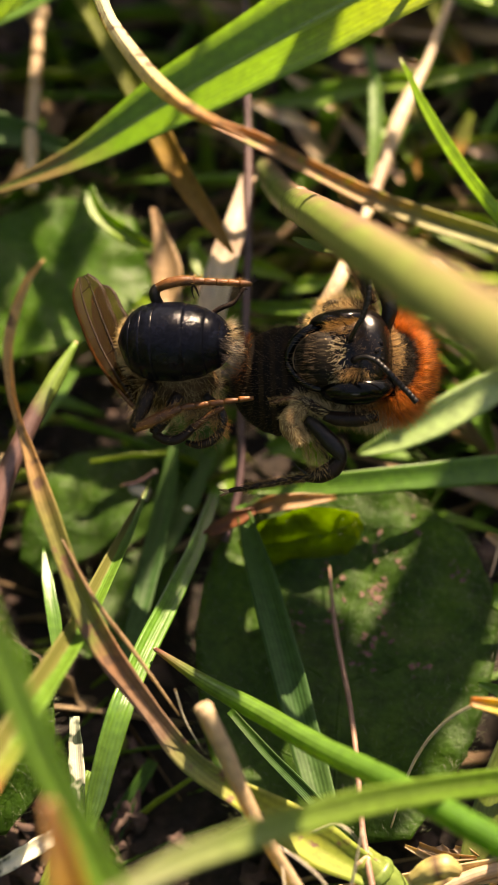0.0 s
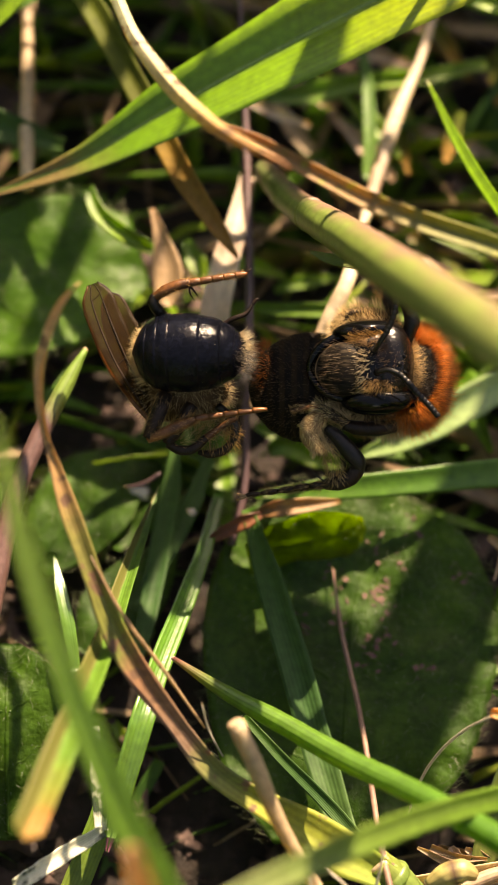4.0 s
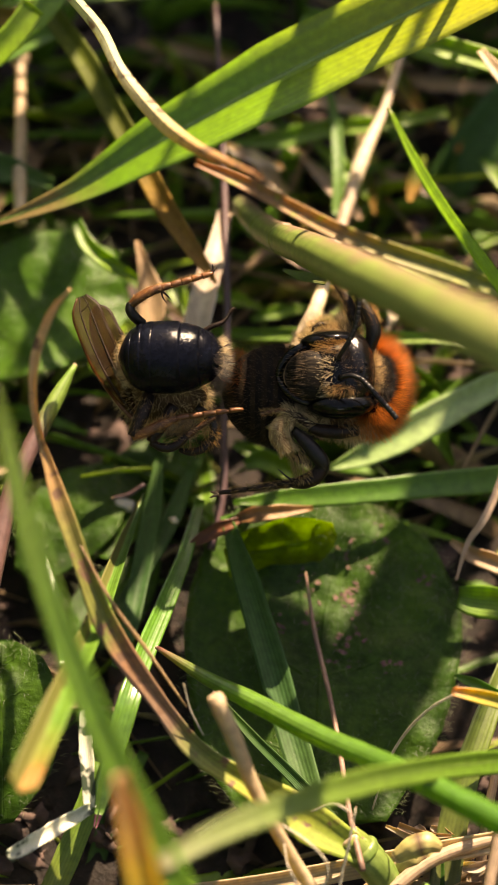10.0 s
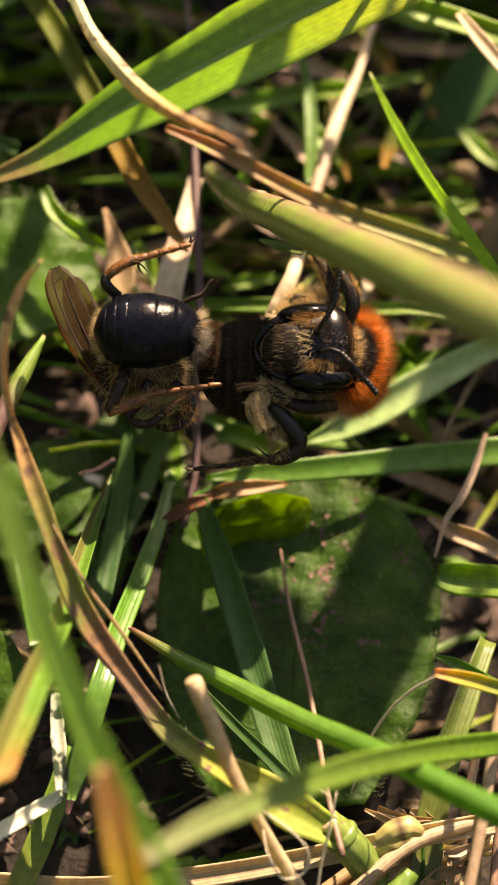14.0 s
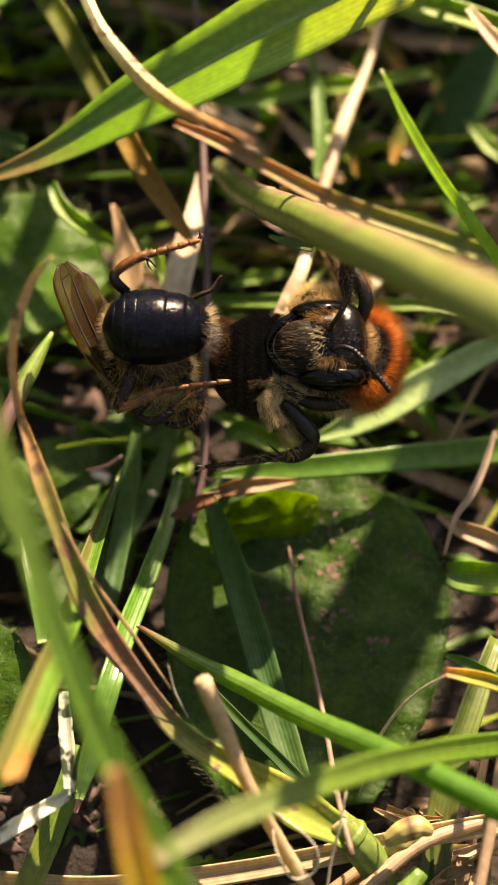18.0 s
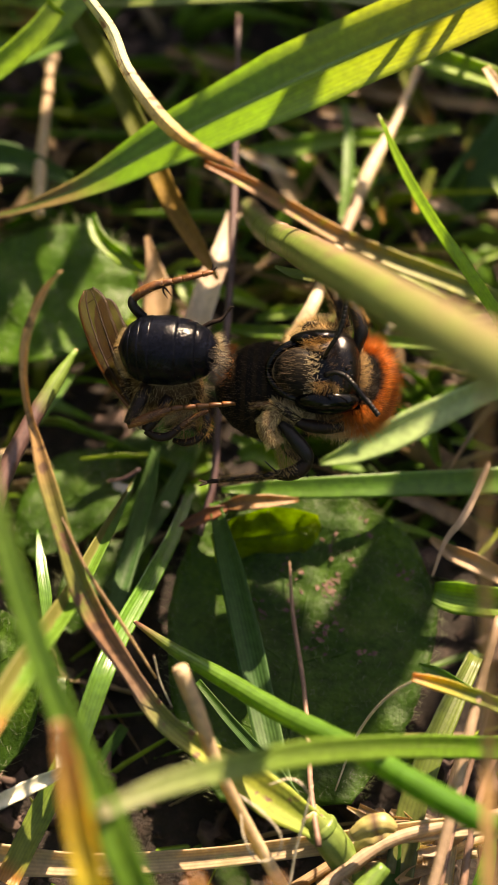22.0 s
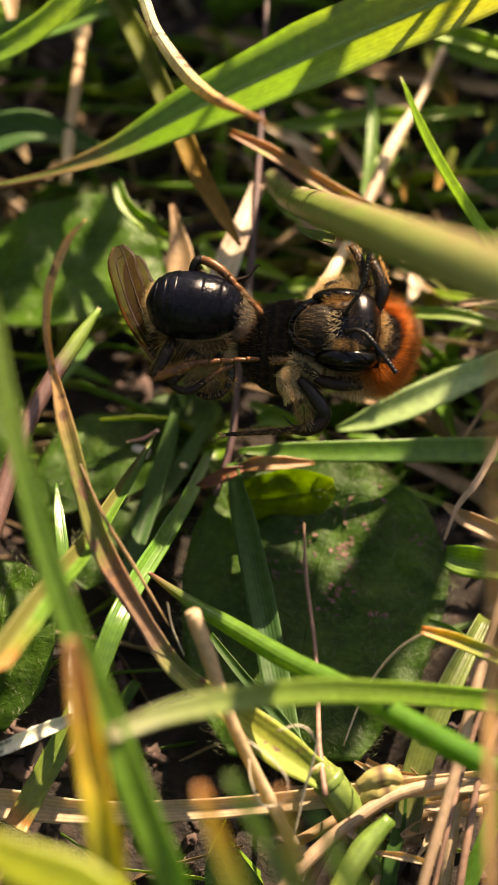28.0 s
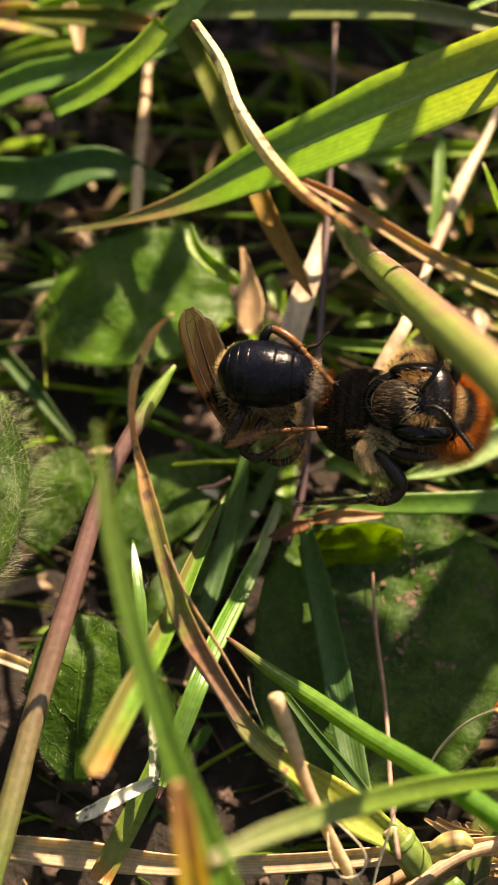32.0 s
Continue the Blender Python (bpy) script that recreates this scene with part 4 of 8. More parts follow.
_ = hairy_leaf([(-3.21, 5.21, 0.40), (-4.15, 3.87, 0.80), (-5.07, 2.68, 0.90), (-5.81, 1.61, 0.70)],
                [0.7, 2.0, 2.2, 0.6], "small dark leaf low on the soil", m_leaf, seed=43, hairs=300, hair=0.3, cup=0.04)
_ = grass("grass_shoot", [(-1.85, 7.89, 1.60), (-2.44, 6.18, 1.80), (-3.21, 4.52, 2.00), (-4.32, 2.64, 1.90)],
           [0.3, 0.6, 0.62, 0.3], m_dark, "low green blade coloured dark for shade", fold=0.3, group="grass blades round the bees")
_ = grass("grass_shoot", [(-6.50, 3.57, 4.40), (-6.28, 2.36, 4.60), (-6.04, 1.15, 4.60), (-5.88, -0.07, 4.20)],
           [0.05, 0.36, 0.42, 0.34], m_gloss, "short glossy blade shining in the sun", fold=0.3, group="grass blades round the bees", face=(0.25, 0.12, 0.96))
_ = hairy_leaf([(-10.21, 4.13, 1.50), (-9.70, 5.47, 2.00), (-9.30, 6.68, 2.30), (-9.10, 7.79, 2.30)],
                [1.000, 2.001, 2.207, 0.403], "small hairy leaf lying on the soil", m_leaf, seed=13, hairs=500)
# Unseen tall blades added towards the sun; they dapple the plants with shade.
grass("grass_shoot", [(-4.4, 47.0, -1.0), (-4.3, 47.6, 7.2), (-4.3, 48.0, 14.0), (-4.2, 47.0, 26.2)],
      [1.98, 2.20, 2.20, 0.77], m_tall, "unseen tall grass blade added to cast shade", group="tall grass on the sunny side", face=(0.3, 0.7, 0.3), steps=3)
grass("grass_shoot", [(-5.5, 44.3, -1.0), (-5.0, 44.9, 5.1), (-4.6, 45.3, 10.3), (-3.9, 44.3, 19.5)],
      [1.40, 1.55, 1.55, 0.54], m_tall, "unseen tall grass blade added to cast shade", group="tall grass on the sunny side", face=(0.3, 0.7, 0.3), steps=3)
grass("grass_shoot", [(-5.1, 41.6, -1.0), (-5.4, 42.2, 5.5), (-5.7, 42.6, 11.0), (-6.1, 41.6, 20.7)],
      [2.32, 2.58, 2.58, 0.90], m_tall, "unseen tall grass blade added to cast shade", group="tall grass on the sunny side", face=(0.3, 0.7, 0.3), steps=3)
grass("grass_shoot", [(-1.1, 49.6, -1.0), (-1.5, 50.2, 7.1), (-1.9, 50.6, 13.8), (-2.7, 49.6, 25.9)],
      [1.14, 1.26, 1.26, 0.44], m_tall, "unseen tall grass blade added to cast shade", group="tall grass on the sunny side", face=(0.3, 0.7, 0.3), steps=3)
grass("grass_shoot", [(-3.7, 41.7, -1.0), (-3.3, 42.3, 5.8), (-2.9, 42.7, 11.5), (-2.3, 41.7, 21.8)],
      [2.17, 2.41, 2.41, 0.84], m_tall, "unseen tall grass blade added to cast shade", group="tall grass on the sunny side", face=(0.3, 0.7, 0.3), steps=3)
grass("grass_shoot", [(-2.2, 44.1, -1.0), (-2.1, 44.7, 5.5), (-2.1, 45.1, 11.0), (-1.9, 44.1, 20.7)],
      [2.00, 2.23, 2.23, 0.78], m_tall, "unseen tall grass blade added to cast shade", group="tall grass on the sunny side", face=(0.3, 0.7, 0.3), steps=3)
grass("grass_shoot", [(-1.9, 41.6, -1.0), (-1.5, 42.2, 5.6), (-1.2, 42.6, 11.1), (-0.5, 41.6, 20.9)],
      [1.22, 1.35, 1.35, 0.47], m_tall, "unseen tall grass blade added to cast shade", group="tall grass on the sunny side", face=(0.3, 0.7, 0.3), steps=3)
grass("grass_shoot", [(1.0, 46.5, -1.0), (1.1, 47.1, 7.1), (1.1, 47.5, 13.8), (1.1, 46.5, 26.0)],
      [1.59, 1.76, 1.76, 0.62], m_tall, "unseen tall grass blade added to cast shade", group="tall grass on the sunny side", face=(0.3, 0.7, 0.3), steps=3)
grass("grass_shoot", [(0.6, 43.8, -1.0), (0.7, 44.4, 6.6), (0.8, 44.8, 13.0), (1.0, 43.8, 24.4)],
      [1.31, 1.45, 1.45, 0.51], m_tall, "unseen tall grass blade added to cast shade", group="tall grass on the sunny side", face=(0.3, 0.7, 0.3), steps=3)
grass("grass_shoot", [(2.6, 46.2, -1.0), (2.8, 46.8, 6.7), (3.0, 47.2, 13.1), (3.2, 46.2, 24.6)],
      [1.78, 1.98, 1.98, 0.69], m_tall, "unseen tall grass blade added to cast shade", group="tall grass on the sunny side", face=(0.3, 0.7, 0.3), steps=3)
grass("grass_shoot", [(3.4, 45.0, -1.0), (3.3, 45.6, 6.9), (3.1, 46.0, 13.5), (2.9, 45.0, 25.4)],
      [1.32, 1.47, 1.47, 0.51], m_tall, "unseen tall grass blade added to cast shade", group="tall grass on the sunny side", face=(0.3, 0.7, 0.3), steps=3)
grass("grass_shoot", [(3.1, 44.2, -1.0), (3.5, 44.8, 6.6), (3.9, 45.2, 12.9), (4.5, 44.2, 24.3)],
      [2.13, 2.36, 2.36, 0.83], m_tall, "unseen tall grass blade added to cast shade", group="tall grass on the sunny side", face=(0.3, 0.7, 0.3), steps=3)
grass("grass_shoot", [(6.6, 48.5, -1.0), (6.5, 49.1, 7.6), (6.5, 49.5, 14.9), (6.3, 48.5, 27.8)],
      [1.80, 2.00, 2.00, 0.70], m_tall, "unseen tall grass blade added to cast shade", group="tall grass on the sunny side", face=(0.3, 0.7, 0.3), steps=3)
grass("grass_shoot", [(4.9, 42.5, -1.0), (5.0, 43.1, 5.7), (5.1, 43.5, 11.3), (5.2, 42.5, 21.4)],
      [1.83, 2.04, 2.04, 0.71], m_tall, "unseen tall grass blade added to cast shade", group="tall grass on the sunny side", face=(0.3, 0.7, 0.3), steps=3)
grass("grass_shoot", [(4.8, 40.7, -1.0), (5.2, 41.3, 6.0), (5.5, 41.7, 11.9), (6.1, 40.7, 22.4)],
      [1.84, 2.04, 2.04, 0.72], m_tall, "unseen tall grass blade added to cast shade", group="tall grass on the sunny side", face=(0.3, 0.7, 0.3), steps=3)
grass("grass_shoot", [(8.5, 47.7, -1.0), (8.1, 48.3, 8.0), (7.8, 48.7, 15.5), (7.3, 47.7, 28.9)],
      [1.54, 1.71, 1.71, 0.60], m_tall, "unseen tall grass blade added to cast shade", group="tall grass on the sunny side", face=(0.3, 0.7, 0.3), steps=3)
grass("grass_shoot", [(8.0, 45.7, -1.0), (7.6, 46.3, 7.6), (7.3, 46.7, 14.7), (6.7, 45.7, 27.5)],
      [1.73, 1.92, 1.92, 0.67], m_tall, "unseen tall grass blade added to cast shade", group="tall grass on the sunny side", face=(0.3, 0.7, 0.3), steps=3)
grass("grass_shoot", [(11.3, 49.3, -1.0), (11.2, 49.9, 9.0), (11.2, 50.3, 17.4), (11.2, 49.3, 32.5)],
      [1.72, 1.91, 1.91, 0.67], m_tall, "unseen tall grass blade added to cast shade", group="tall grass on the sunny side", face=(0.3, 0.7, 0.3), steps=3)
grass("grass_shoot", [(9.5, 43.5, -1.0), (9.1, 44.1, 6.7), (8.8, 44.5, 13.1), (8.3, 43.5, 24.7)],
      [2.17, 2.41, 2.41, 0.84], m_tall, "unseen tall grass blade added to cast shade", group="tall grass on the sunny side", face=(0.3, 0.7, 0.3), steps=3)
grass("grass_shoot", [(10.2, 44.4, -1.0), (10.2, 45.0, 7.1), (10.1, 45.4, 13.9), (10.1, 44.4, 26.2)],
      [1.86, 2.07, 2.07, 0.72], m_tall, "unseen tall grass blade added to cast shade", group="tall grass on the sunny side", face=(0.3, 0.7, 0.3), steps=3)
grass("grass_shoot", [(13.5, 49.8, -1.0), (13.4, 50.4, 8.8), (13.3, 50.8, 17.0), (13.2, 49.8, 31.7)],
      [2.22, 2.46, 2.46, 0.86], m_tall, "unseen tall grass blade added to cast shade", group="tall grass on the sunny side", face=(0.3, 0.7, 0.3), steps=3)
grass("grass_shoot", [(14.1, 48.3, -1.0), (13.7, 48.9, 7.8), (13.3, 49.3, 15.1), (12.7, 48.3, 28.3)],
      [1.94, 2.15, 2.15, 0.75], m_tall, "unseen tall grass blade added to cast shade", group="tall grass on the sunny side", face=(0.3, 0.7, 0.3), steps=3)
grass("grass_shoot", [(14.4, 47.6, -1.0), (13.9, 48.2, 7.5), (13.6, 48.6, 14.6), (12.9, 47.6, 27.3)],
      [1.24, 1.37, 1.37, 0.48], m_tall, "unseen tall grass blade added to cast shade", group="tall grass on the sunny side", face=(0.3, 0.7, 0.3), steps=3)
grass("grass_shoot", [(16.5, 49.4, -1.0), (16.4, 50.0, 8.7), (16.3, 50.4, 16.8), (16.2, 49.4, 31.4)],
      [1.30, 1.44, 1.44, 0.51], m_tall, "unseen tall grass blade added to cast shade", group="tall grass on the sunny side", face=(0.3, 0.7, 0.3), steps=3)
grass("grass_shoot", [(17.1, 49.7, -1.0), (17.4, 50.3, 8.7), (17.6, 50.7, 16.8), (18.0, 49.7, 31.4)],
      [2.32, 2.57, 2.57, 0.90], m_tall, "unseen tall grass blade added to cast shade", group="tall grass on the sunny side", face=(0.3, 0.7, 0.3), steps=3)
grass("grass_shoot", [(16.2, 46.6, -1.0), (15.7, 47.2, 7.3), (15.3, 47.6, 14.3), (14.6, 46.6, 26.7)],
      [1.12, 1.25, 1.25, 0.44], m_tall, "unseen tall grass blade added to cast shade", group="tall grass on the sunny side", face=(0.3, 0.7, 0.3), steps=3)
grass("grass_shoot", [(18.9, 49.5, -1.0), (19.0, 50.1, 8.4), (19.2, 50.5, 16.2), (19.4, 49.5, 30.2)],
      [1.42, 1.58, 1.58, 0.55], m_tall, "unseen tall grass blade added to cast shade", group="tall grass on the sunny side", face=(0.3, 0.7, 0.3), steps=3)
grass("grass_shoot", [(17.1, 42.9, -1.0), (16.6, 43.5, 5.9), (16.2, 43.9, 11.7), (15.5, 42.9, 22.0)],
      [1.88, 2.08, 2.08, 0.73], m_tall, "unseen tall grass blade added to cast shade", group="tall grass on the sunny side", face=(0.3, 0.7, 0.3), steps=3)
grass("grass_shoot", [(19.5, 47.2, -1.0), (19.8, 47.8, 7.8), (20.0, 48.2, 15.1), (20.4, 47.2, 28.3)],
      [2.25, 2.50, 2.50, 0.87], m_tall, "unseen tall grass blade added to cast shade", group="tall grass on the sunny side", face=(0.3, 0.7, 0.3), steps=3)
grass("grass_shoot", [(21.7, 49.9, -1.0), (21.4, 50.5, 8.5), (21.1, 50.9, 16.5), (20.6, 49.9, 30.8)],
      [2.04, 2.27, 2.27, 0.79], m_tall, "unseen tall grass blade added to cast shade", group="tall grass on the sunny side", face=(0.3, 0.7, 0.3), steps=3)
grass("grass_shoot", [(18.1, 40.9, -1.0), (17.8, 41.5, 6.5), (17.5, 41.9, 12.7), (17.0, 40.9, 23.9)],
      [2.13, 2.37, 2.37, 0.83], m_tall, "unseen tall grass blade added to cast shade", group="tall grass on the sunny side", face=(0.3, 0.7, 0.3), steps=3)
grass("grass_shoot", [(21.4, 44.4, -1.0), (21.6, 45.0, 7.8), (21.9, 45.4, 15.1), (22.3, 44.4, 28.3)],
      [1.51, 1.68, 1.68, 0.59], m_tall, "unseen tall grass blade added to cast shade", group="tall grass on the sunny side", face=(0.3, 0.7, 0.3), steps=3)
grass("grass_shoot", [(23.8, 49.4, -1.0), (24.2, 50.0, 8.7), (24.4, 50.4, 16.9), (24.9, 49.4, 31.5)],
      [1.49, 1.65, 1.65, 0.58], m_tall, "unseen tall grass blade added to cast shade", group="tall grass on the sunny side", face=(0.3, 0.7, 0.3), steps=3)
grass("grass_shoot", [(21.7, 40.9, -1.0), (22.1, 41.5, 7.2), (22.5, 41.9, 14.1), (23.2, 40.9, 26.4)],
      [1.19, 1.32, 1.32, 0.46], m_tall, "unseen tall grass blade added to cast shade", group="tall grass on the sunny side", face=(0.3, 0.7, 0.3), steps=3)
grass("grass_shoot", [(25.9, 49.6, -1.0), (26.2, 50.2, 9.8), (26.5, 50.6, 18.8), (27.0, 49.6, 34.9)],
      [1.88, 2.09, 2.09, 0.73], m_tall, "unseen tall grass blade added to cast shade", group="tall grass on the sunny side", face=(0.3, 0.7, 0.3), steps=3)
grass("grass_shoot", [(23.5, 43.1, -1.0), (23.3, 43.7, 7.0), (23.0, 44.1, 13.7), (22.6, 43.1, 25.8)],
      [1.40, 1.56, 1.56, 0.55], m_tall, "unseen tall grass blade added to cast shade", group="tall grass on the sunny side", face=(0.3, 0.7, 0.3), steps=3)
grass("grass_shoot", [(27.1, 49.5, -1.0), (27.0, 50.1, 8.5), (26.9, 50.5, 16.5), (26.7, 49.5, 30.8)],
      [1.76, 1.95, 1.95, 0.68], m_tall, "unseen tall grass blade added to cast shade", group="tall grass on the sunny side", face=(0.3, 0.7, 0.3), steps=3)
grass("grass_shoot", [(27.4, 47.3, -1.0), (27.5, 47.9, 9.0), (27.6, 48.3, 17.2), (27.8, 47.3, 32.2)],
      [2.26, 2.51, 2.51, 0.88], m_tall, "unseen tall grass blade added to cast shade", group="tall grass on the sunny side", face=(0.3, 0.7, 0.3), steps=3)
grass("grass_shoot", [(27.3, 44.1, -1.0), (27.1, 44.7, 8.5), (27.0, 45.1, 16.4), (26.8, 44.1, 30.6)],
      [1.31, 1.46, 1.46, 0.51], m_tall, "unseen tall grass blade added to cast shade", group="tall grass on the sunny side", face=(0.3, 0.7, 0.3), steps=3)
grass("grass_shoot", [(27.0, 41.7, -1.0), (26.9, 42.3, 7.8), (26.7, 42.7, 15.2), (26.5, 41.7, 28.5)],
      [2.16, 2.40, 2.40, 0.84], m_tall, "unseen tall grass blade added to cast shade", group="tall grass on the sunny side", face=(0.3, 0.7, 0.3), steps=3)
grass("grass_shoot", [(28.3, 43.9, -1.0), (27.9, 44.5, 8.4), (27.5, 44.9, 16.2), (26.9, 43.9, 30.3)],
      [1.51, 1.67, 1.67, 0.59], m_tall, "unseen tall grass blade added to cast shade", group="tall grass on the sunny side", face=(0.3, 0.7, 0.3), steps=3)
grass("grass_shoot", [(30.0, 45.6, -1.0), (29.6, 46.2, 8.4), (29.3, 46.6, 16.3), (28.7, 45.6, 30.4)],
      [1.38, 1.53, 1.53, 0.54], m_tall, "unseen tall grass blade added to cast shade", group="tall grass on the sunny side", face=(0.3, 0.7, 0.3), steps=3)
grass("grass_shoot", [(32.4, 49.5, -1.0), (32.5, 50.1, 10.4), (32.5, 50.5, 19.9), (32.5, 49.5, 37.1)],
      [1.55, 1.72, 1.72, 0.60], m_tall, "unseen tall grass blade added to cast shade", group="tall grass on the sunny side", face=(0.3, 0.7, 0.3), steps=3)
grass("grass_shoot", [(33.0, 49.3, -1.0), (33.1, 49.9, 9.9), (33.1, 50.3, 19.1), (33.2, 49.3, 35.5)],
      [2.29, 2.55, 2.55, 0.89], m_tall, "unseen tall grass blade added to cast shade", group="tall grass on the sunny side", face=(0.3, 0.7, 0.3), steps=3)
grass("grass_shoot", [(34.5, 49.5, -1.0), (34.8, 50.1, 10.8), (35.0, 50.5, 20.6), (35.4, 49.5, 38.2)],
      [2.01, 2.23, 2.23, 0.78], m_tall, "unseen tall grass blade added to cast shade", group="tall grass on the sunny side", face=(0.3, 0.7, 0.3), steps=3)
grass("grass_shoot", [(33.6, 44.4, -1.0), (33.6, 45.0, 8.9), (33.6, 45.4, 17.1), (33.6, 44.4, 32.0)],
      [1.31, 1.45, 1.45, 0.51], m_tall, "unseen tall grass blade added to cast shade", group="tall grass on the sunny side", face=(0.3, 0.7, 0.3), steps=3)
grass("grass_shoot", [(4.1, 44.0, -1.0), (4.1, 44.6, 8.9), (4.2, 45.0, 17.2), (4.3, 44.0, 32.0)],
      [2.16, 2.40, 2.40, 0.84], m_tall, "unseen tall grass blade added to cast shade", group="tall grass on the sunny side", face=(0.3, 0.7, 0.3), steps=3)
grass("grass_shoot", [(5.4, 42.0, -1.0), (5.4, 42.6, 8.8), (5.5, 43.0, 16.9), (5.6, 42.0, 31.5)],
      [2.16, 2.40, 2.40, 0.84], m_tall, "unseen tall grass blade added to cast shade", group="tall grass on the sunny side", face=(0.3, 0.7, 0.3), steps=3)
grass("grass_shoot", [(23.4, 44.0, -1.0), (23.3, 44.6, 13.2), (23.2, 45.0, 25.1), (23.1, 44.0, 46.4)],
      [2.34, 2.60, 2.60, 0.91], m_tall, "unseen tall grass blade added to cast shade", group="tall grass on the sunny side", face=(0.3, 0.7, 0.3), steps=3)
grass("grass_shoot", [(18.1, 46.0, -1.0), (18.0, 46.6, 10.9), (17.8, 47.0, 20.8), (17.6, 46.0, 38.7)],
      [1.08, 1.20, 1.20, 0.42], m_tall, "unseen tall grass blade added to cast shade", group="tall grass on the sunny side", face=(0.3, 0.7, 0.3), steps=3)
grass("grass_shoot", [(29.2, 44.0, -1.0), (29.4, 44.6, 12.9), (29.5, 45.0, 24.4), (29.7, 44.0, 45.2)],
      [1.80, 2.00, 2.00, 0.70], m_tall, "unseen tall grass blade added to cast shade", group="tall grass on the sunny side", face=(0.3, 0.7, 0.3), steps=3)
grass("grass_shoot", [(27.0, 42.0, -1.0), (26.9, 42.6, 10.9), (26.9, 43.0, 20.8), (26.7, 42.0, 38.6)],
      [1.26, 1.40, 1.40, 0.49], m_tall, "unseen tall grass blade added to cast shade", group="tall grass on the sunny side", face=(0.3, 0.7, 0.3), steps=3)
grass("grass_shoot", [(1.8, 46.0, -1.0), (1.6, 46.6, 10.8), (1.5, 47.0, 20.7), (1.2, 46.0, 38.4)],
      [2.16, 2.40, 2.40, 0.84], m_tall, "unseen tall grass blade added to cast shade", group="tall grass on the sunny side", face=(0.3, 0.7, 0.3), steps=3)
stem("dry_straw", [(1.42, -9.75, 2.50), (2.74, -8.14, 2.80), (4.10, -6.93, 3.00), (5.48, -6.12, 3.20), (8.11, -5.48, 3.40), (9.69, -5.06, 3.60)],
     [0.210, 0.246, 0.230, 0.213, 0.195, 0.177], m_straw2, "pinkish dry straw lying aslant on the soil", category="straw", group="dry straws")
stem("dry_straw", [(6.62, -10.28, 0.50), (6.93, -7.44, 2.00), (7.20, -5.76, 2.60)],
     [0.178, 0.232, 0.161], m_straw, "short pale hollow straw piece", category="straw", group="dry straws")
stem("dry_straw", [(8.13, -2.48, 5.00), (7.57, -4.21, 4.50), (7.10, -5.92, 4.00), (6.65, -7.97, 3.50), (6.02, -11.11, 2.00)],
     [0.071, 0.088, 0.088, 0.087, 0.087], m_brownstraw, "thin dry straw among others", category="straw", group="dry straws")
stem("dry_straw", [(8.58, -3.18, 4.00), (7.91, -4.97, 3.60), (7.57, -6.52, 3.20), (7.21, -9.02, 2.40), (6.81, -11.79, 0.80)],
     [0.107, 0.124, 0.133, 0.132, 0.123], m_brownstraw, "bent dry straw among others", category="straw", group="dry straws")
stem("dry_straw", [(4.42, -9.10, 1.00), (5.24, -7.40, 1.60), (6.80, -6.32, 2.00), (8.74, -5.60, 2.40)],
     [0.143, 0.161, 0.162, 0.144], m_straw, "dry straw lying on the litter", category="straw", group="dry straws")
stem("dry_straw", [(2.45, -9.17, 2.00), (3.01, -7.92, 2.20), (3.42, -7.41, 2.40)],
     [0.177, 0.178, 0.071], m_tan, "short brown straw end", category="straw", group="dry straws")
stem("dry_straw", [(4.03, -6.08, 1.50), (5.07, -5.84, 1.80), (6.09, -5.75, 2.00), (7.49, -5.32, 2.20)],
     [0.260, 0.294, 0.293, 0.259], m_pale, "pale straw lying on the soil", category="straw", group="dry straws")
stem("dry_straw", [(2.96, -7.03, 1.20), (4.69, -6.63, 1.50), (6.59, -6.24, 1.80), (7.96, -6.16, 2.00)],
     [0.190, 0.224, 0.224, 0.189], m_straw, "tan straw lying on the soil", category="straw", group="dry straws")
stem("dry_straw", [(5.88, -9.66, 0.30), (6.60, -6.59, 1.80), (7.00, -4.65, 2.40), (7.44, -2.99, 2.80)],
     [0.137, 0.172, 0.155, 0.122], m_straw2, "upright dry straw by the green stem", category="straw", group="dry straws")
stem("dry_straw", [(1.54, -7.76, 1.50), (2.95, -6.87, 1.60), (4.03, -6.11, 1.60)],
     [0.171, 0.189, 0.173], m_tan, "brown straw lying by the green stem", category="straw", group="dry straws")
stem("green_stem", [(3.33, -9.80, 3.00), (4.13, -8.26, 3.40), (4.96, -7.19, 3.60)],
     [0.347, 0.401, 0.263], m_greenstem, "stubby green grass shoot")
stem("seed_husk", [(3.95, -6.45, 4.20), (4.41, -6.23, 4.40), (4.89, -6.14, 4.50), (5.28, -6.27, 4.40)],
     [0.192, 0.349, 0.349, 0.140], m_husk, "plump yellowish husk with a brown band", category="husk")
stem("seed_husk", [(4.13, -6.45, 2.80), (4.53, -6.17, 3.00), (5.05, -6.01, 3.00), (5.39, -6.13, 2.90)],
     [0.187, 0.424, 0.390, 0.153], m_husk, "plump yellowish husk with a brown band", category="husk")
stem("seed_husk", [(3.73, -7.37, 2.40), (4.00, -6.83, 2.60), (4.32, -6.40, 2.60)],
     [0.254, 0.407, 0.221], m_husk, "plump yellowish husk with a brown band", category="husk")
grass("grass_shoot", [(-10.35, 17.62, 8.85), (-8.82, 18.40, 9.22), (-7.50, 19.43, 9.73), (-6.57, 20.43, 10.25)],
      [0.785, 0.903, 0.864, 0.785], m_lime, "bright green blade by the old straw", group="grass blades round the bees")
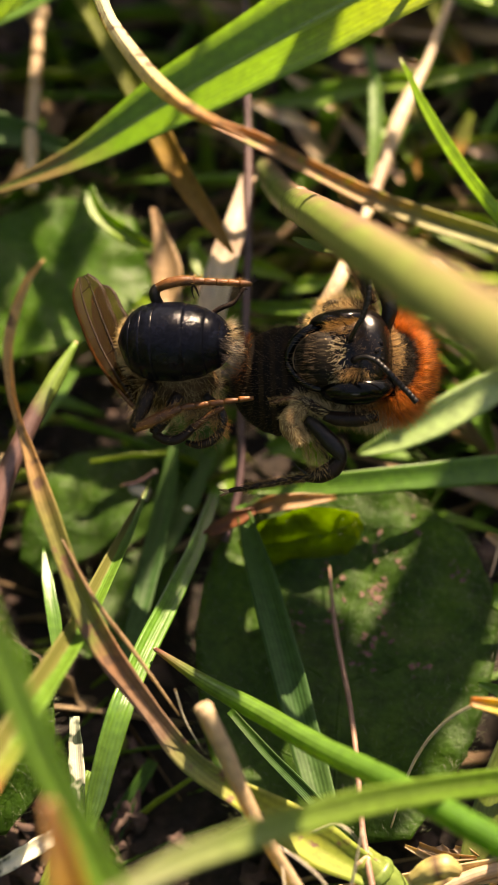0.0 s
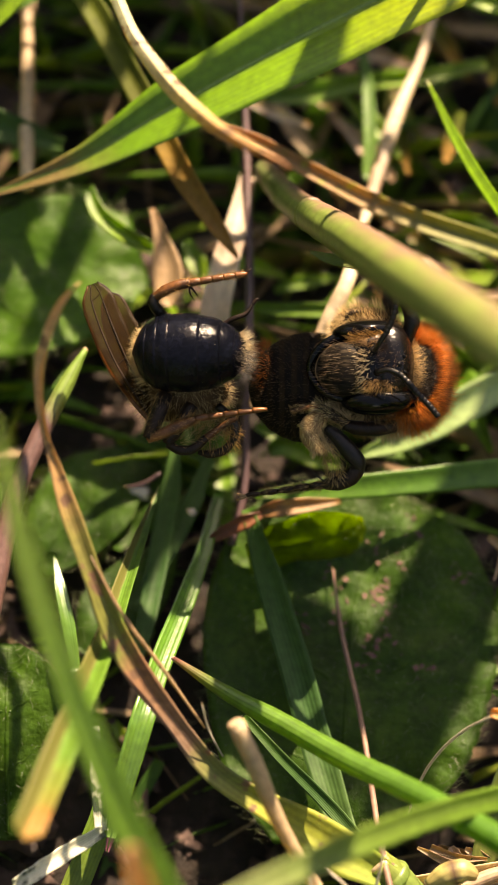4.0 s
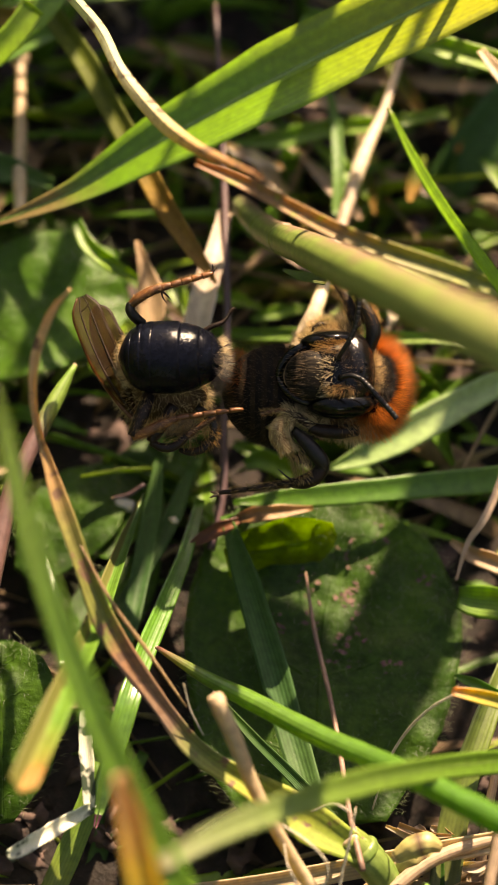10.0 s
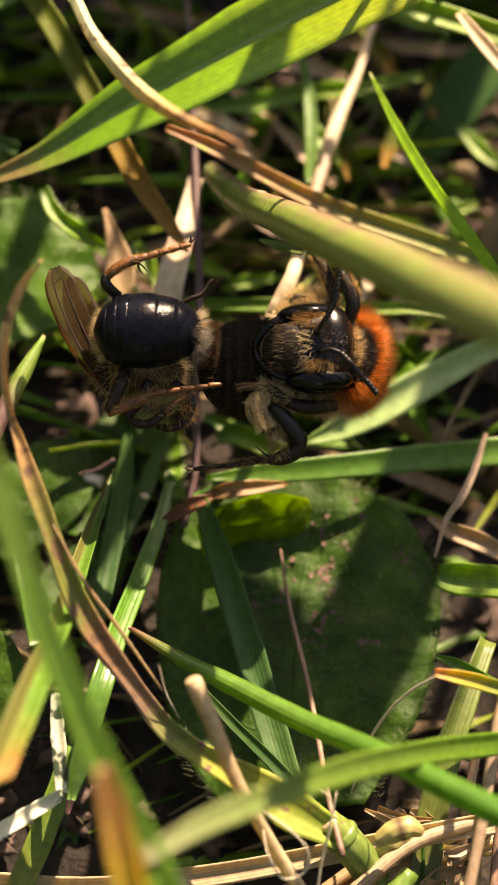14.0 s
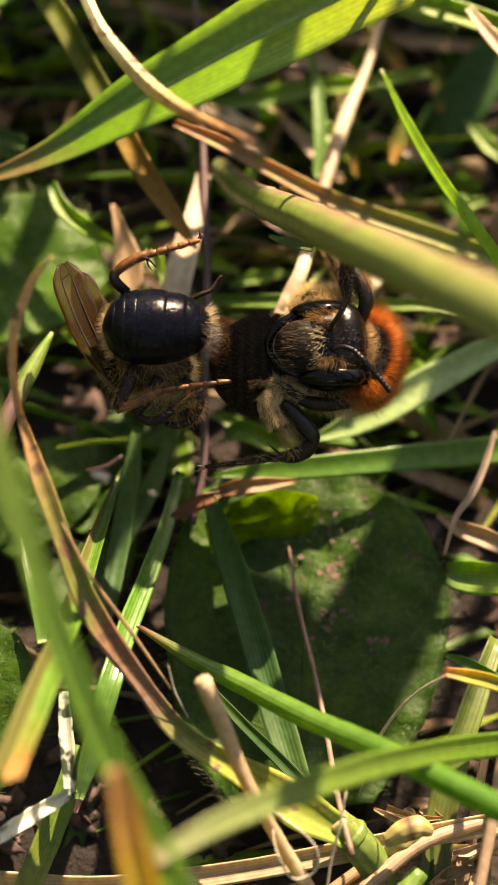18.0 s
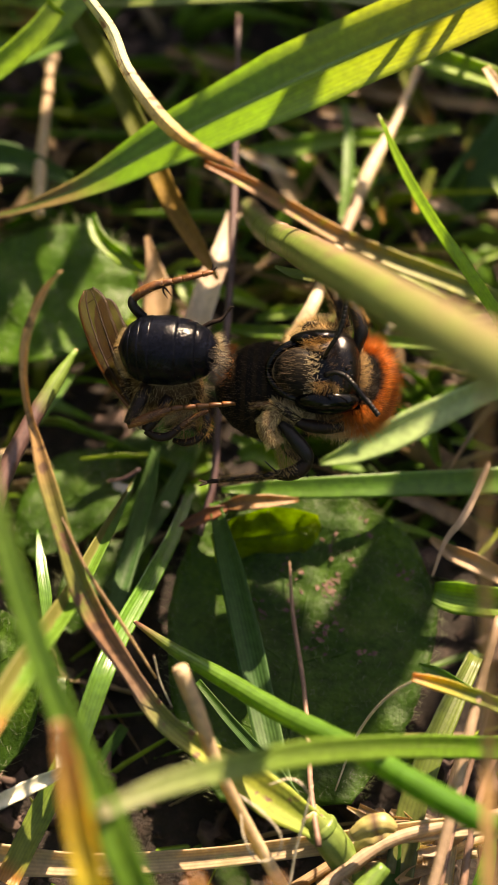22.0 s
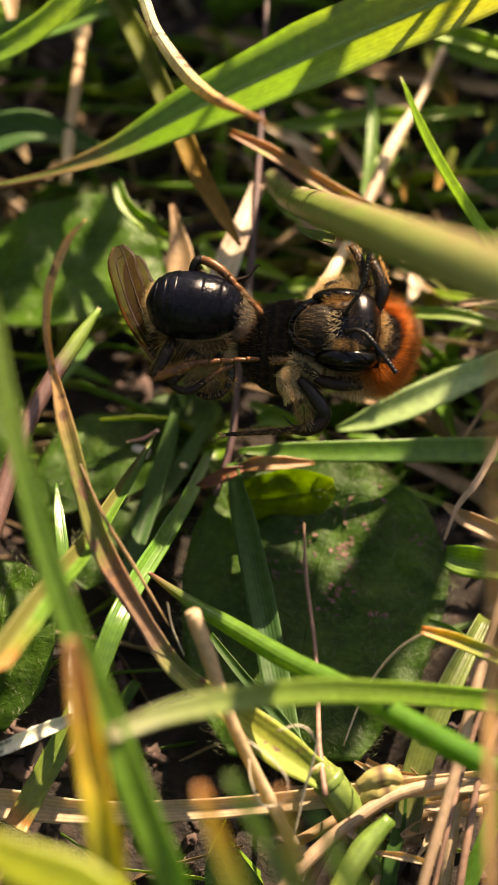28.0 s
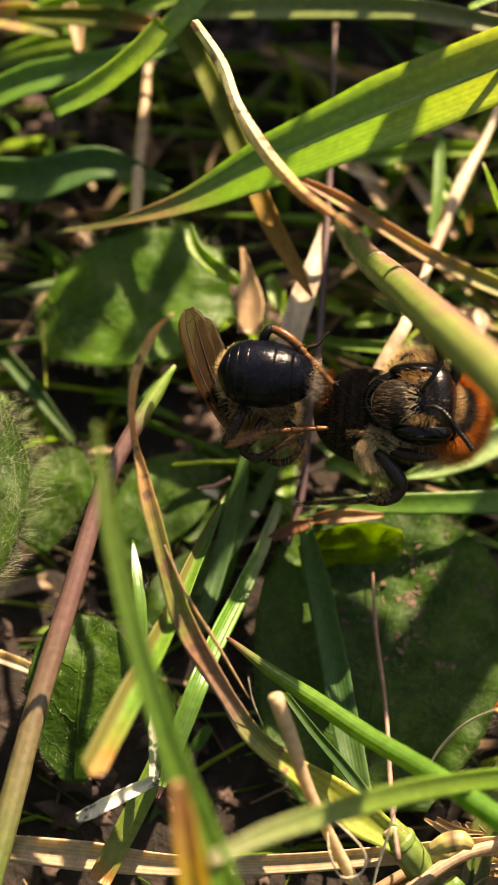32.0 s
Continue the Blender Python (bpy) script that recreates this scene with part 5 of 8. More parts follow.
grass("grass_shoot", [(-12.32, 11.95, 1.20), (-10.93, 10.51, 1.00), (-9.30, 8.66, 0.80)],
      [0.543, 0.623, 0.206], m_dark, "short dark blade near the woolly leaf", group="grass blades round the bees")
grass("dry_straw", [(-11.70, 0.09, 2.00), (-10.49, -0.24, 2.00), (-9.27, -0.67, 2.00)],
      [0.428, 0.466, 0.387], m_pale, "pale straw end on the soil", category="straw", group="dry straws")
grass("grass_shoot", [(-13.17, 24.24, 4.00), (-10.88, 25.13, 4.00), (-8.74, 25.50, 4.00)],
      [0.774, 1.295, 0.389], m_lime, "tangled sunlit grass blade beyond the straw", group="grass blades round the bees")
grass("grass_shoot", [(-14.01, 23.07, 3.00), (-11.52, 24.23, 3.00), (-9.18, 24.87, 3.00)],
      [0.597, 1.000, 0.301], m_lime, "tangled sunlit grass blade beyond the straw", group="grass blades round the bees")
grass("grass_shoot", [(-12.44, 23.41, 6.00), (-8.98, 23.48, 6.00), (-5.69, 23.03, 6.00)],
      [0.503, 0.837, 0.250], m_olive, "tangled sunlit grass blade beyond the straw", group="grass blades round the bees")
grass("grass_shoot", [(-10.76, 24.72, 5.00), (-10.36, 23.96, 5.00), (-10.13, 22.68, 5.00)],
      [0.460, 0.764, 0.228], m_tan, "tangled sunlit grass blade beyond the straw", group="grass blades round the bees")
grass("grass_shoot", [(-13.99, 24.35, 4.50), (-12.37, 24.30, 4.50), (-10.91, 23.73, 4.50)],
      [0.771, 1.283, 0.384], m_rust, "tangled sunlit grass blade beyond the straw", group="grass blades round the bees")
grass("grass_shoot", [(-8.87, 23.38, 6.00), (-7.57, 24.19, 6.00), (-6.44, 24.49, 6.00)],
      [0.376, 0.630, 0.189], m_lime, "tangled sunlit grass blade beyond the straw", group="grass blades round the bees")
grass("grass_shoot", [(-1.42, 14.77, 1.50), (-0.35, 14.51, 1.50), (0.72, 14.03, 1.50)],
      [0.295, 0.589, 0.176], m_lime, "short green blade under the bees", group="grass blades round the bees")
grass("grass_shoot", [(0.32, 13.76, 1.20), (1.41, 14.07, 1.20), (2.50, 14.16, 1.20)],
      [0.255, 0.511, 0.153], m_lime, "short green blade under the bees", group="grass blades round the bees")
grass("grass_shoot", [(-2.59, 15.43, 1.60), (-2.21, 14.61, 1.60), (-1.84, 13.59, 1.60)],
      [0.335, 0.667, 0.199], m_lime, "short green blade under the bees", group="grass blades round the bees")
grass("grass_shoot", [(-4.01, 12.19, 1.00), (-3.35, 10.53, 1.00), (-2.70, 8.67, 1.00)],
      [0.292, 0.578, 0.172], m_green, "short green blade under the bees", group="grass blades round the bees")
grass("grass_shoot", [(-0.40, 9.14, 0.80), (0.54, 8.58, 0.80), (1.47, 7.81, 0.80)],
      [0.288, 0.574, 0.171], m_lime, "short green blade under the bees", group="grass blades round the bees")
grass("grass_shoot", [(7.20, 8.80, 1.50), (7.96, 8.72, 1.50), (8.70, 8.44, 1.50)],
      [0.190, 0.380, 0.114], m_lime, "short green blade under the bees", group="grass blades round the bees")
grass("grass_shoot", [(-6.06, 10.72, 2.20), (-6.62, 9.76, 2.20), (-7.17, 8.61, 2.20)],
      [0.247, 0.491, 0.146], m_green, "short green blade under the bees", group="grass blades round the bees")
grass("grass_shoot", [(3.73, 15.55, 1.50), (4.51, 15.18, 1.50), (5.26, 14.59, 1.50)],
      [0.257, 0.513, 0.153], m_green, "short green blade under the bees", group="grass blades round the bees")
grass("grass_shoot", [(4.13, 16.04, 2.00), (5.66, 15.25, 2.00), (7.16, 14.24, 2.00)],
      [0.197, 0.393, 0.117], m_lime, "short green blade under the bees", group="grass blades round the bees")
# Three more blades out of view, added only for their shadows.
grass("grass_shoot", [(23.3, 42.0, -1.0), (23.3, 42.6, 12.7), (23.3, 43.0, 24.2), (23.2, 42.0, 44.8)],
      [1.53, 1.70, 1.70, 0.59], m_tall, "unseen tall grass blade added to cast shade", group="tall grass on the sunny side", face=(0.3, 0.7, 0.3), steps=3)
grass("grass_shoot", [(26.0, 44.0, -1.0), (26.1, 44.6, 13.3), (26.1, 45.0, 25.2), (26.1, 44.0, 46.6)],
      [0.99, 1.10, 1.10, 0.39], m_tall, "unseen tall grass blade added to cast shade", group="tall grass on the sunny side", face=(0.3, 0.7, 0.3), steps=3)
grass("grass_shoot", [(5.4, 43.0, -1.0), (8.2, 43.6, 12.1), (10.6, 44.0, 23.1), (14.8, 43.0, 42.8)],
      [1.44, 1.60, 1.60, 0.56], m_tall, "unseen tall grass blade added to cast shade", group="tall grass on the sunny side", face=(0.3, 0.7, 0.3), steps=3)
stem("dry_fibre", [(1.44, -5.95, 7.28), (1.99, -5.79, 7.37), (2.35, -5.91, 7.31), (2.59, -6.06, 6.80)],
     [0.024, 0.032, 0.032, 0.016], m_fibre, "fine curled pale plant fibre", category="plant fibre")
stem("dry_fibre", [(0.55, -6.26, 7.11), (1.24, -6.76, 7.10), (1.77, -7.26, 6.64), (1.70, -7.75, 6.18), (1.09, -7.89, 6.09), (0.69, -7.27, 6.39), (0.59, -6.58, 6.51)],
     [0.024, 0.032, 0.032, 0.032, 0.032, 0.032, 0.016], m_fibre, "fine looped pale plant fibre", category="plant fibre")
stem("dry_fibre", [(2.69, -5.65, 6.56), (2.45, -6.61, 5.86), (2.25, -7.27, 5.31), (2.07, -8.24, 4.60)],
     [0.024, 0.041, 0.041, 0.033], m_fibre, "straight pale plant fibre", category="plant fibre")
# The twig end's glint is put into its white colour.
stem("dry_straw", [(-4.69, 7.05, 0.85), (-4.33, 6.87, 0.99), (-3.85, 6.72, 1.04)],
     [0.151, 0.226, 0.188], m_glint, "broken end of a twig, its glint put into the white colour", category="straw", group="dry straws")
# A small white bead added in place of a glint.
stem("seed_husk", [(-2.57, 5.60, 2.41), (-2.46, 5.48, 2.57), (-2.35, 5.53, 2.38)],
     [0.055, 0.119, 0.055], m_glint, "tiny white bead added as a glint", category="seed")
grass("dry_straw", [(5.70, -7.14, 1.10), (5.08, -7.51, 1.10), (4.22, -8.11, 1.10)],
      [0.098, 0.354, 0.065], m_straw2, "small curled scrap of dry straw on the soil", category="straw", fold=0.9, rib=False, group="dry straws", thick=0.1)
grass("dry_straw", [(5.29, -6.48, 1.10), (5.23, -6.69, 1.10), (5.41, -7.02, 1.10)],
      [0.234, 0.301, 0.094], m_tan, "small curled scrap of dry straw on the soil", category="straw", fold=0.9, rib=False, group="dry straws", thick=0.1)
grass("dry_straw", [(5.40, -6.95, 1.50), (5.47, -7.45, 1.50), (5.32, -7.73, 1.50)],
      [0.174, 0.315, 0.128], m_pale, "small curled scrap of dry straw on the soil", category="straw", fold=0.9, rib=False, group="dry straws", thick=0.1)
grass("dry_straw", [(6.80, -6.79, 2.20), (5.98, -6.89, 2.20), (5.38, -7.24, 2.20)],
      [0.135, 0.425, 0.178], m_tan, "small curled scrap of dry straw on the soil", category="straw", fold=0.9, rib=False, group="dry straws", thick=0.1)
grass("dry_straw", [(7.17, -5.94, 0.80), (6.68, -6.16, 0.80), (6.24, -6.24, 0.80)],
      [0.143, 0.264, 0.201], m_straw, "small curled scrap of dry straw on the soil", category="straw", fold=0.9, rib=False, group="dry straws", thick=0.1)
grass("dry_straw", [(5.33, -6.17, 2.10), (5.76, -6.49, 2.10), (6.36, -7.05, 2.10)],
      [0.157, 0.299, 0.072], m_straw2, "small curled scrap of dry straw on the soil", category="straw", fold=0.9, rib=False, group="dry straws", thick=0.1)
grass("dry_straw", [(6.46, -6.00, 1.60), (6.26, -6.21, 1.60), (6.15, -6.48, 1.60)],
      [0.189, 0.373, 0.132], m_straw2, "small curled scrap of dry straw on the soil", category="straw", fold=0.9, rib=False, group="dry straws", thick=0.1)
grass("dry_straw", [(4.57, -4.69, 1.10), (5.42, -4.89, 1.10), (6.19, -4.90, 1.10)],
      [0.190, 0.367, 0.122], m_tan, "small curled scrap of dry straw on the soil", category="straw", fold=0.9, rib=False, group="dry straws", thick=0.1)
grass("dry_straw", [(7.60, -5.78, 2.90), (7.11, -6.16, 2.90), (6.65, -6.36, 2.90)],
      [0.152, 0.255, 0.068], m_straw, "small curled scrap of dry straw on the soil", category="straw", fold=0.9, rib=False, group="dry straws", thick=0.1)
grass("dry_straw", [(6.32, -6.84, 1.70), (5.83, -7.03, 1.70), (5.31, -7.17, 1.70)],
      [0.160, 0.309, 0.064], m_straw2, "small curled scrap of dry straw on the soil", category="straw", fold=0.9, rib=False, group="dry straws", thick=0.1)
grass("dry_straw", [(4.79, -5.04, 2.70), (4.89, -5.25, 2.70), (5.22, -5.61, 2.70)],
      [0.167, 0.386, 0.148], m_straw2, "small curled scrap of dry straw on the soil", category="straw", fold=0.9, rib=False, group="dry straws", thick=0.1)
grass("dry_straw", [(4.19, -5.08, 2.90), (4.93, -5.39, 2.90), (5.78, -5.45, 2.90)],
      [0.236, 0.269, 0.092], m_tan, "small curled scrap of dry straw on the soil", category="straw", fold=0.9, rib=False, group="dry straws", thick=0.1)
grass("dry_straw", [(5.19, -5.10, 2.70), (5.56, -5.28, 2.70), (5.95, -5.46, 2.70)],
      [0.136, 0.365, 0.078], m_straw, "small curled scrap of dry straw on the soil", category="straw", fold=0.9, rib=False, group="dry straws", thick=0.1)
grass("dry_straw", [(3.56, -7.25, 3.00), (3.90, -7.60, 3.00), (4.42, -7.82, 3.00)],
      [0.230, 0.235, 0.072], m_straw2, "small curled scrap of dry straw on the soil", category="straw", fold=0.9, rib=False, group="dry straws", thick=0.1)
grass("dry_straw", [(7.23, -5.20, 1.80), (7.38, -5.78, 1.80), (7.71, -6.20, 1.80)],
      [0.171, 0.266, 0.101], m_straw, "small curled scrap of dry straw on the soil", category="straw", fold=0.9, rib=False, group="dry straws", thick=0.1)
grass("dry_straw", [(4.40, -8.01, 2.80), (5.41, -8.10, 2.80), (6.19, -8.25, 2.80)],
      [0.119, 0.273, 0.191], m_straw, "small curled scrap of dry straw on the soil", category="straw", fold=0.9, rib=False, group="dry straws", thick=0.1)
grass("dry_straw", [(3.67, -6.19, 1.40), (4.27, -6.22, 1.40), (4.94, -6.34, 1.40)],
      [0.166, 0.348, 0.101], m_straw2, "small curled scrap of dry straw on the soil", category="straw", fold=0.9, rib=False, group="dry straws", thick=0.1)
grass("dry_straw", [(3.44, -6.75, 2.50), (4.33, -6.92, 2.50), (5.07, -7.21, 2.50)],
      [0.162, 0.350, 0.079], m_straw, "small curled scrap of dry straw on the soil", category="straw", fold=0.9, rib=False, group="dry straws", thick=0.1)
grass("dry_straw", [(3.82, -5.06, 2.80), (4.55, -5.40, 2.80), (5.30, -5.57, 2.80)],
      [0.089, 0.291, 0.106], m_straw, "small curled scrap of dry straw on the soil", category="straw", fold=0.9, rib=False, group="dry straws", thick=0.1)
grass("dry_straw", [(6.30, -6.42, 2.10), (6.25, -7.20, 2.10), (5.95, -7.85, 2.10)],
      [0.103, 0.259, 0.068], m_straw, "small curled scrap of dry straw on the soil", category="straw", fold=0.9, rib=False, group="dry straws", thick=0.1)
grass("dry_straw", [(6.67, -6.20, 2.30), (5.65, -6.22, 2.30), (4.88, -6.47, 2.30)],
      [0.217, 0.310, 0.162], m_pale, "small curled scrap of dry straw on the soil", category="straw", fold=0.9, rib=False, group="dry straws", thick=0.1)
grass("dry_straw", [(6.08, -5.82, 1.10), (6.28, -6.02, 1.10), (6.39, -6.44, 1.10)],
      [0.224, 0.373, 0.126], m_straw, "small curled scrap of dry straw on the soil", category="straw", fold=0.9, rib=False, group="dry straws", thick=0.1)
grass("dry_straw", [(6.83, -6.39, 3.20), (6.44, -6.54, 3.20), (6.01, -6.59, 3.20)],
      [0.194, 0.338, 0.136], m_straw2, "small curled scrap of dry straw on the soil", category="straw", fold=0.9, rib=False, group="dry straws", thick=0.1)
grass("dry_straw", [(6.85, -6.39, 0.80), (6.72, -6.61, 0.80), (6.76, -6.97, 0.80)],
      [0.202, 0.325, 0.100], m_straw2, "small curled scrap of dry straw on the soil", category="straw", fold=0.9, rib=False, group="dry straws", thick=0.1)
grass("dry_straw", [(6.75, -7.01, 2.30), (6.61, -7.27, 2.30), (6.69, -7.55, 2.30)],
      [0.157, 0.341, 0.056], m_straw, "small curled scrap of dry straw on the soil", category="straw", fold=0.9, rib=False, group="dry straws", thick=0.1)
grass("dry_straw", [(6.68, -7.05, 1.40), (6.56, -7.47, 1.40), (6.61, -8.13, 1.40)],
      [0.201, 0.283, 0.120], m_straw, "small curled scrap of dry straw on the soil", category="straw", fold=0.9, rib=False, group="dry straws", thick=0.1)
grass("dry_straw", [(4.39, -7.01, 0.90), (4.32, -7.53, 0.90), (4.43, -8.04, 0.90)],
      [0.195, 0.265, 0.139], m_pale, "small curled scrap of dry straw on the soil", category="straw", fold=0.9, rib=False, group="dry straws", thick=0.1)
grass("dry_straw", [(5.07, -6.54, 1.00), (5.70, -6.91, 1.00), (6.38, -7.10, 1.00)],
      [0.227, 0.426, 0.088], m_straw2, "small curled scrap of dry straw on the soil", category="straw", fold=0.9, rib=False, group="dry straws", thick=0.1)
grass("dry_straw", [(3.82, -6.00, 2.60), (4.36, -6.25, 2.60), (4.70, -6.50, 2.60)],
      [0.194, 0.296, 0.055], m_straw2, "small curled scrap of dry straw on the soil", category="straw", fold=0.9, rib=False, group="dry straws", thick=0.1)
grass("dry_straw", [(5.08, -5.47, 1.20), (4.27, -5.68, 1.20), (3.28, -5.86, 1.20)],
      [0.208, 0.397, 0.158], m_straw, "small curled scrap of dry straw on the soil", category="straw", fold=0.9, rib=False, group="dry straws", thick=0.1)
grass("dry_straw", [(0.57, 21.47, 2.40), (1.41, 20.69, 2.40), (2.14, 19.99, 2.40)],
      [0.171, 0.479, 0.209], m_straw, "dry straw low among the grass", category="straw", fold=0.7, rib=False, group="low litter beyond the bees")
grass("dry_straw", [(4.48, 14.65, 1.40), (5.23, 14.42, 1.40), (6.08, 13.80, 1.40)],
      [0.243, 0.422, 0.142], m_straw, "dry straw low among the grass", category="straw", fold=0.7, rib=False, group="low litter beyond the bees")
grass("grass_shoot", [(5.36, 24.21, 2.90), (6.11, 22.23, 2.90), (6.95, 20.58, 2.90)],
      [0.242, 0.624, 0.208], m_olive, "low sunlit grass shoot among dry litter", category="grass shoot", fold=0.7, rib=False, group="low litter beyond the bees")
grass("dry_straw", [(2.30, 20.02, 2.00), (3.46, 18.57, 2.00), (4.34, 17.29, 2.00)],
      [0.142, 0.614, 0.187], m_straw2, "dry straw low among the grass", category="straw", fold=0.7, rib=False, group="low litter beyond the bees")
grass("grass_shoot", [(3.93, 23.39, 1.60), (4.63, 20.90, 1.60), (5.39, 18.89, 1.60)],
      [0.117, 0.414, 0.228], m_rust, "low sunlit grass shoot among dry litter", category="grass shoot", fold=0.7, rib=False, group="low litter beyond the bees")
grass("dry_straw", [(2.41, 22.21, 2.30), (3.81, 22.02, 2.30), (5.23, 21.52, 2.30)],
      [0.231, 0.563, 0.170], m_straw2, "dry straw low among the grass", category="straw", fold=0.7, rib=False, group="low litter beyond the bees")
grass("grass_shoot", [(-0.69, 20.93, 1.50), (-1.05, 19.98, 1.50), (-1.08, 19.42, 1.50)],
      [0.182, 0.584, 0.223], m_lime, "low sunlit grass shoot among dry litter", category="grass shoot", fold=0.7, rib=False, group="low litter beyond the bees")
grass("grass_shoot", [(2.60, 20.85, 1.90), (3.78, 19.53, 1.90), (4.63, 18.21, 1.90)],
      [0.104, 0.623, 0.153], m_lime, "low sunlit grass shoot among dry litter", category="grass shoot", fold=0.7, rib=False, group="low litter beyond the bees")
grass("grass_shoot", [(0.07, 17.08, 2.10), (1.11, 16.27, 2.10), (2.28, 15.88, 2.10)],
      [0.161, 0.430, 0.186], m_lime, "low sunlit grass shoot among dry litter", category="grass shoot", fold=0.7, rib=False, group="low litter beyond the bees")
grass("grass_shoot", [(8.20, 15.03, 0.70), (7.58, 13.93, 0.70), (7.38, 13.20, 0.70)],
      [0.183, 0.525, 0.231], m_olive, "low sunlit grass shoot among dry litter", category="grass shoot", fold=0.7, rib=False, group="low litter beyond the bees")
grass("grass_shoot", [(3.14, 17.01, 1.10), (4.13, 16.69, 1.10), (4.82, 16.70, 1.10)],
      [0.144, 0.520, 0.111], m_olive, "low sunlit grass shoot among dry litter", category="grass shoot", fold=0.7, rib=False, group="low litter beyond the bees")
grass("dry_straw", [(0.98, 16.18, 2.40), (2.13, 15.28, 2.40), (3.29, 14.81, 2.40)],
      [0.177, 0.360, 0.159], m_straw2, "dry straw low among the grass", category="straw", fold=0.7, rib=False, group="low litter beyond the bees")
grass("grass_shoot", [(3.11, 17.21, 1.00), (5.05, 15.61, 1.00), (6.74, 14.13, 1.00)],
      [0.159, 0.431, 0.108], m_rust, "low sunlit grass shoot among dry litter", category="grass shoot", fold=0.7, rib=False, group="low litter beyond the bees")
grass("grass_shoot", [(-1.97, 25.76, 1.50), (-0.38, 25.08, 1.50), (1.55, 24.08, 1.50)],
      [0.235, 0.328, 0.068], m_olive, "low sunlit grass shoot among dry litter", category="grass shoot", fold=0.7, rib=False, group="low litter beyond the bees")
grass("grass_shoot", [(8.22, 22.97, 0.80), (8.13, 22.02, 0.80), (8.15, 20.84, 0.80)],
      [0.180, 0.487, 0.241], m_olive, "low sunlit grass shoot among dry litter", category="grass shoot", fold=0.7, rib=False, group="low litter beyond the bees")
grass("dry_straw", [(6.85, 12.47, 2.80), (8.32, 12.91, 2.80), (10.26, 13.81, 2.80)],
      [0.237, 0.356, 0.126], m_straw2, "dry straw low among the grass", category="straw", fold=0.7, rib=False, group="low litter beyond the bees")
grass("dry_straw", [(-0.85, 20.12, 3.00), (0.47, 19.36, 3.00), (1.63, 18.84, 3.00)],
      [0.103, 0.437, 0.164], m_pale, "dry straw low among the grass", category="straw", fold=0.7, rib=False, group="low litter beyond the bees")
grass("grass_shoot", [(4.76, 19.82, 1.70), (4.70, 18.99, 1.70), (4.86, 17.67, 1.70)],
      [0.155, 0.524, 0.068], m_olive, "low sunlit grass shoot among dry litter", category="grass shoot", fold=0.7, rib=False, group="low litter beyond the bees")
grass("grass_shoot", [(7.92, 16.63, 0.80), (8.68, 16.94, 0.80), (9.49, 17.19, 0.80)],
      [0.254, 0.441, 0.233], m_lime, "low sunlit grass shoot among dry litter", category="grass shoot", fold=0.7, rib=False, group="low litter beyond the bees")
grass("grass_shoot", [(8.80, 19.95, 1.70), (9.60, 18.76, 1.70), (10.21, 18.09, 1.70)],
      [0.147, 0.576, 0.225], m_lime, "low sunlit grass shoot among dry litter", category="grass shoot", fold=0.7, rib=False, group="low litter beyond the bees")
grass("grass_shoot", [(2.19, 18.51, 1.70), (2.41, 17.38, 1.70), (2.64, 16.50, 1.70)],
      [0.178, 0.428, 0.186], m_olive, "low sunlit grass shoot among dry litter", category="grass shoot", fold=0.7, rib=False, group="low litter beyond the bees")
grass("grass_shoot", [(5.81, 24.81, 2.10), (7.87, 24.10, 2.10), (9.53, 23.70, 2.10)],
      [0.268, 0.659, 0.099], m_lime, "low sunlit grass shoot among dry litter", category="grass shoot", fold=0.7, rib=False, group="low litter beyond the bees")
grass("dry_straw", [(5.23, 14.45, 1.70), (5.35, 13.88, 1.70), (5.00, 12.83, 1.70)],
      [0.239, 0.534, 0.136], m_pale, "dry straw low among the grass", category="straw", fold=0.7, rib=False, group="low litter beyond the bees")
grass("dry_straw", [(5.44, 20.06, 0.70), (7.12, 19.23, 0.70), (8.42, 18.37, 0.70)],
      [0.279, 0.527, 0.121], m_straw2, "dry straw low among the grass", category="straw", fold=0.7, rib=False, group="low litter beyond the bees")
grass("grass_shoot", [(6.60, 19.42, 2.70), (6.19, 18.24, 2.70), (6.00, 17.54, 2.70)],
      [0.236, 0.605, 0.176], m_olive, "low sunlit grass shoot among dry litter", category="grass shoot", fold=0.7, rib=False, group="low litter beyond the bees")
grass("dry_straw", [(0.30, 21.71, 0.80), (1.19, 20.00, 0.80), (2.42, 18.16, 0.80)],
      [0.139, 0.639, 0.117], m_straw, "dry straw low among the grass", category="straw", fold=0.7, rib=False, group="low litter beyond the bees")
grass("grass_shoot", [(1.12, 10.08, 10.49), (1.66, 9.79, 10.58), (2.40, 9.50, 10.79)],
      [0.085, 0.306, 0.338], m_oliveup, "small dark green leaf tip under the stalk", fold=0.4, rib=False, group="grass blades round the bees")
# Unseen blade added to shade the low green blade below the bees.
grass("grass_shoot", [(8.8, 34.0, -1.0), (8.9, 34.3, 11.0), (8.9, 34.2, 22.0), (9.0, 34.0, 31.8)],
      [1.1, 1.2, 1.2, 0.9], m_tall, "unseen tall grass blade added to cast shade", group="tall grass on the sunny side", face=(0.3, 0.7, 0.3), steps=3)
# Two slender blades added above the view to lay shadow bands on the stalk.
grass("grass_shoot", [(10.5, 27.5, -1.0), (8.6, 23.0, 10.0), (6.4, 19.2, 16.3), (4.6, 17.1, 18.0), (3.4, 16.2, 18.2)],
      [0.5, 0.5, 0.45, 0.4, 0.15], m_tall, "unseen slender blade added to throw shadow bands", group="tall grass on the sunny side", steps=4)
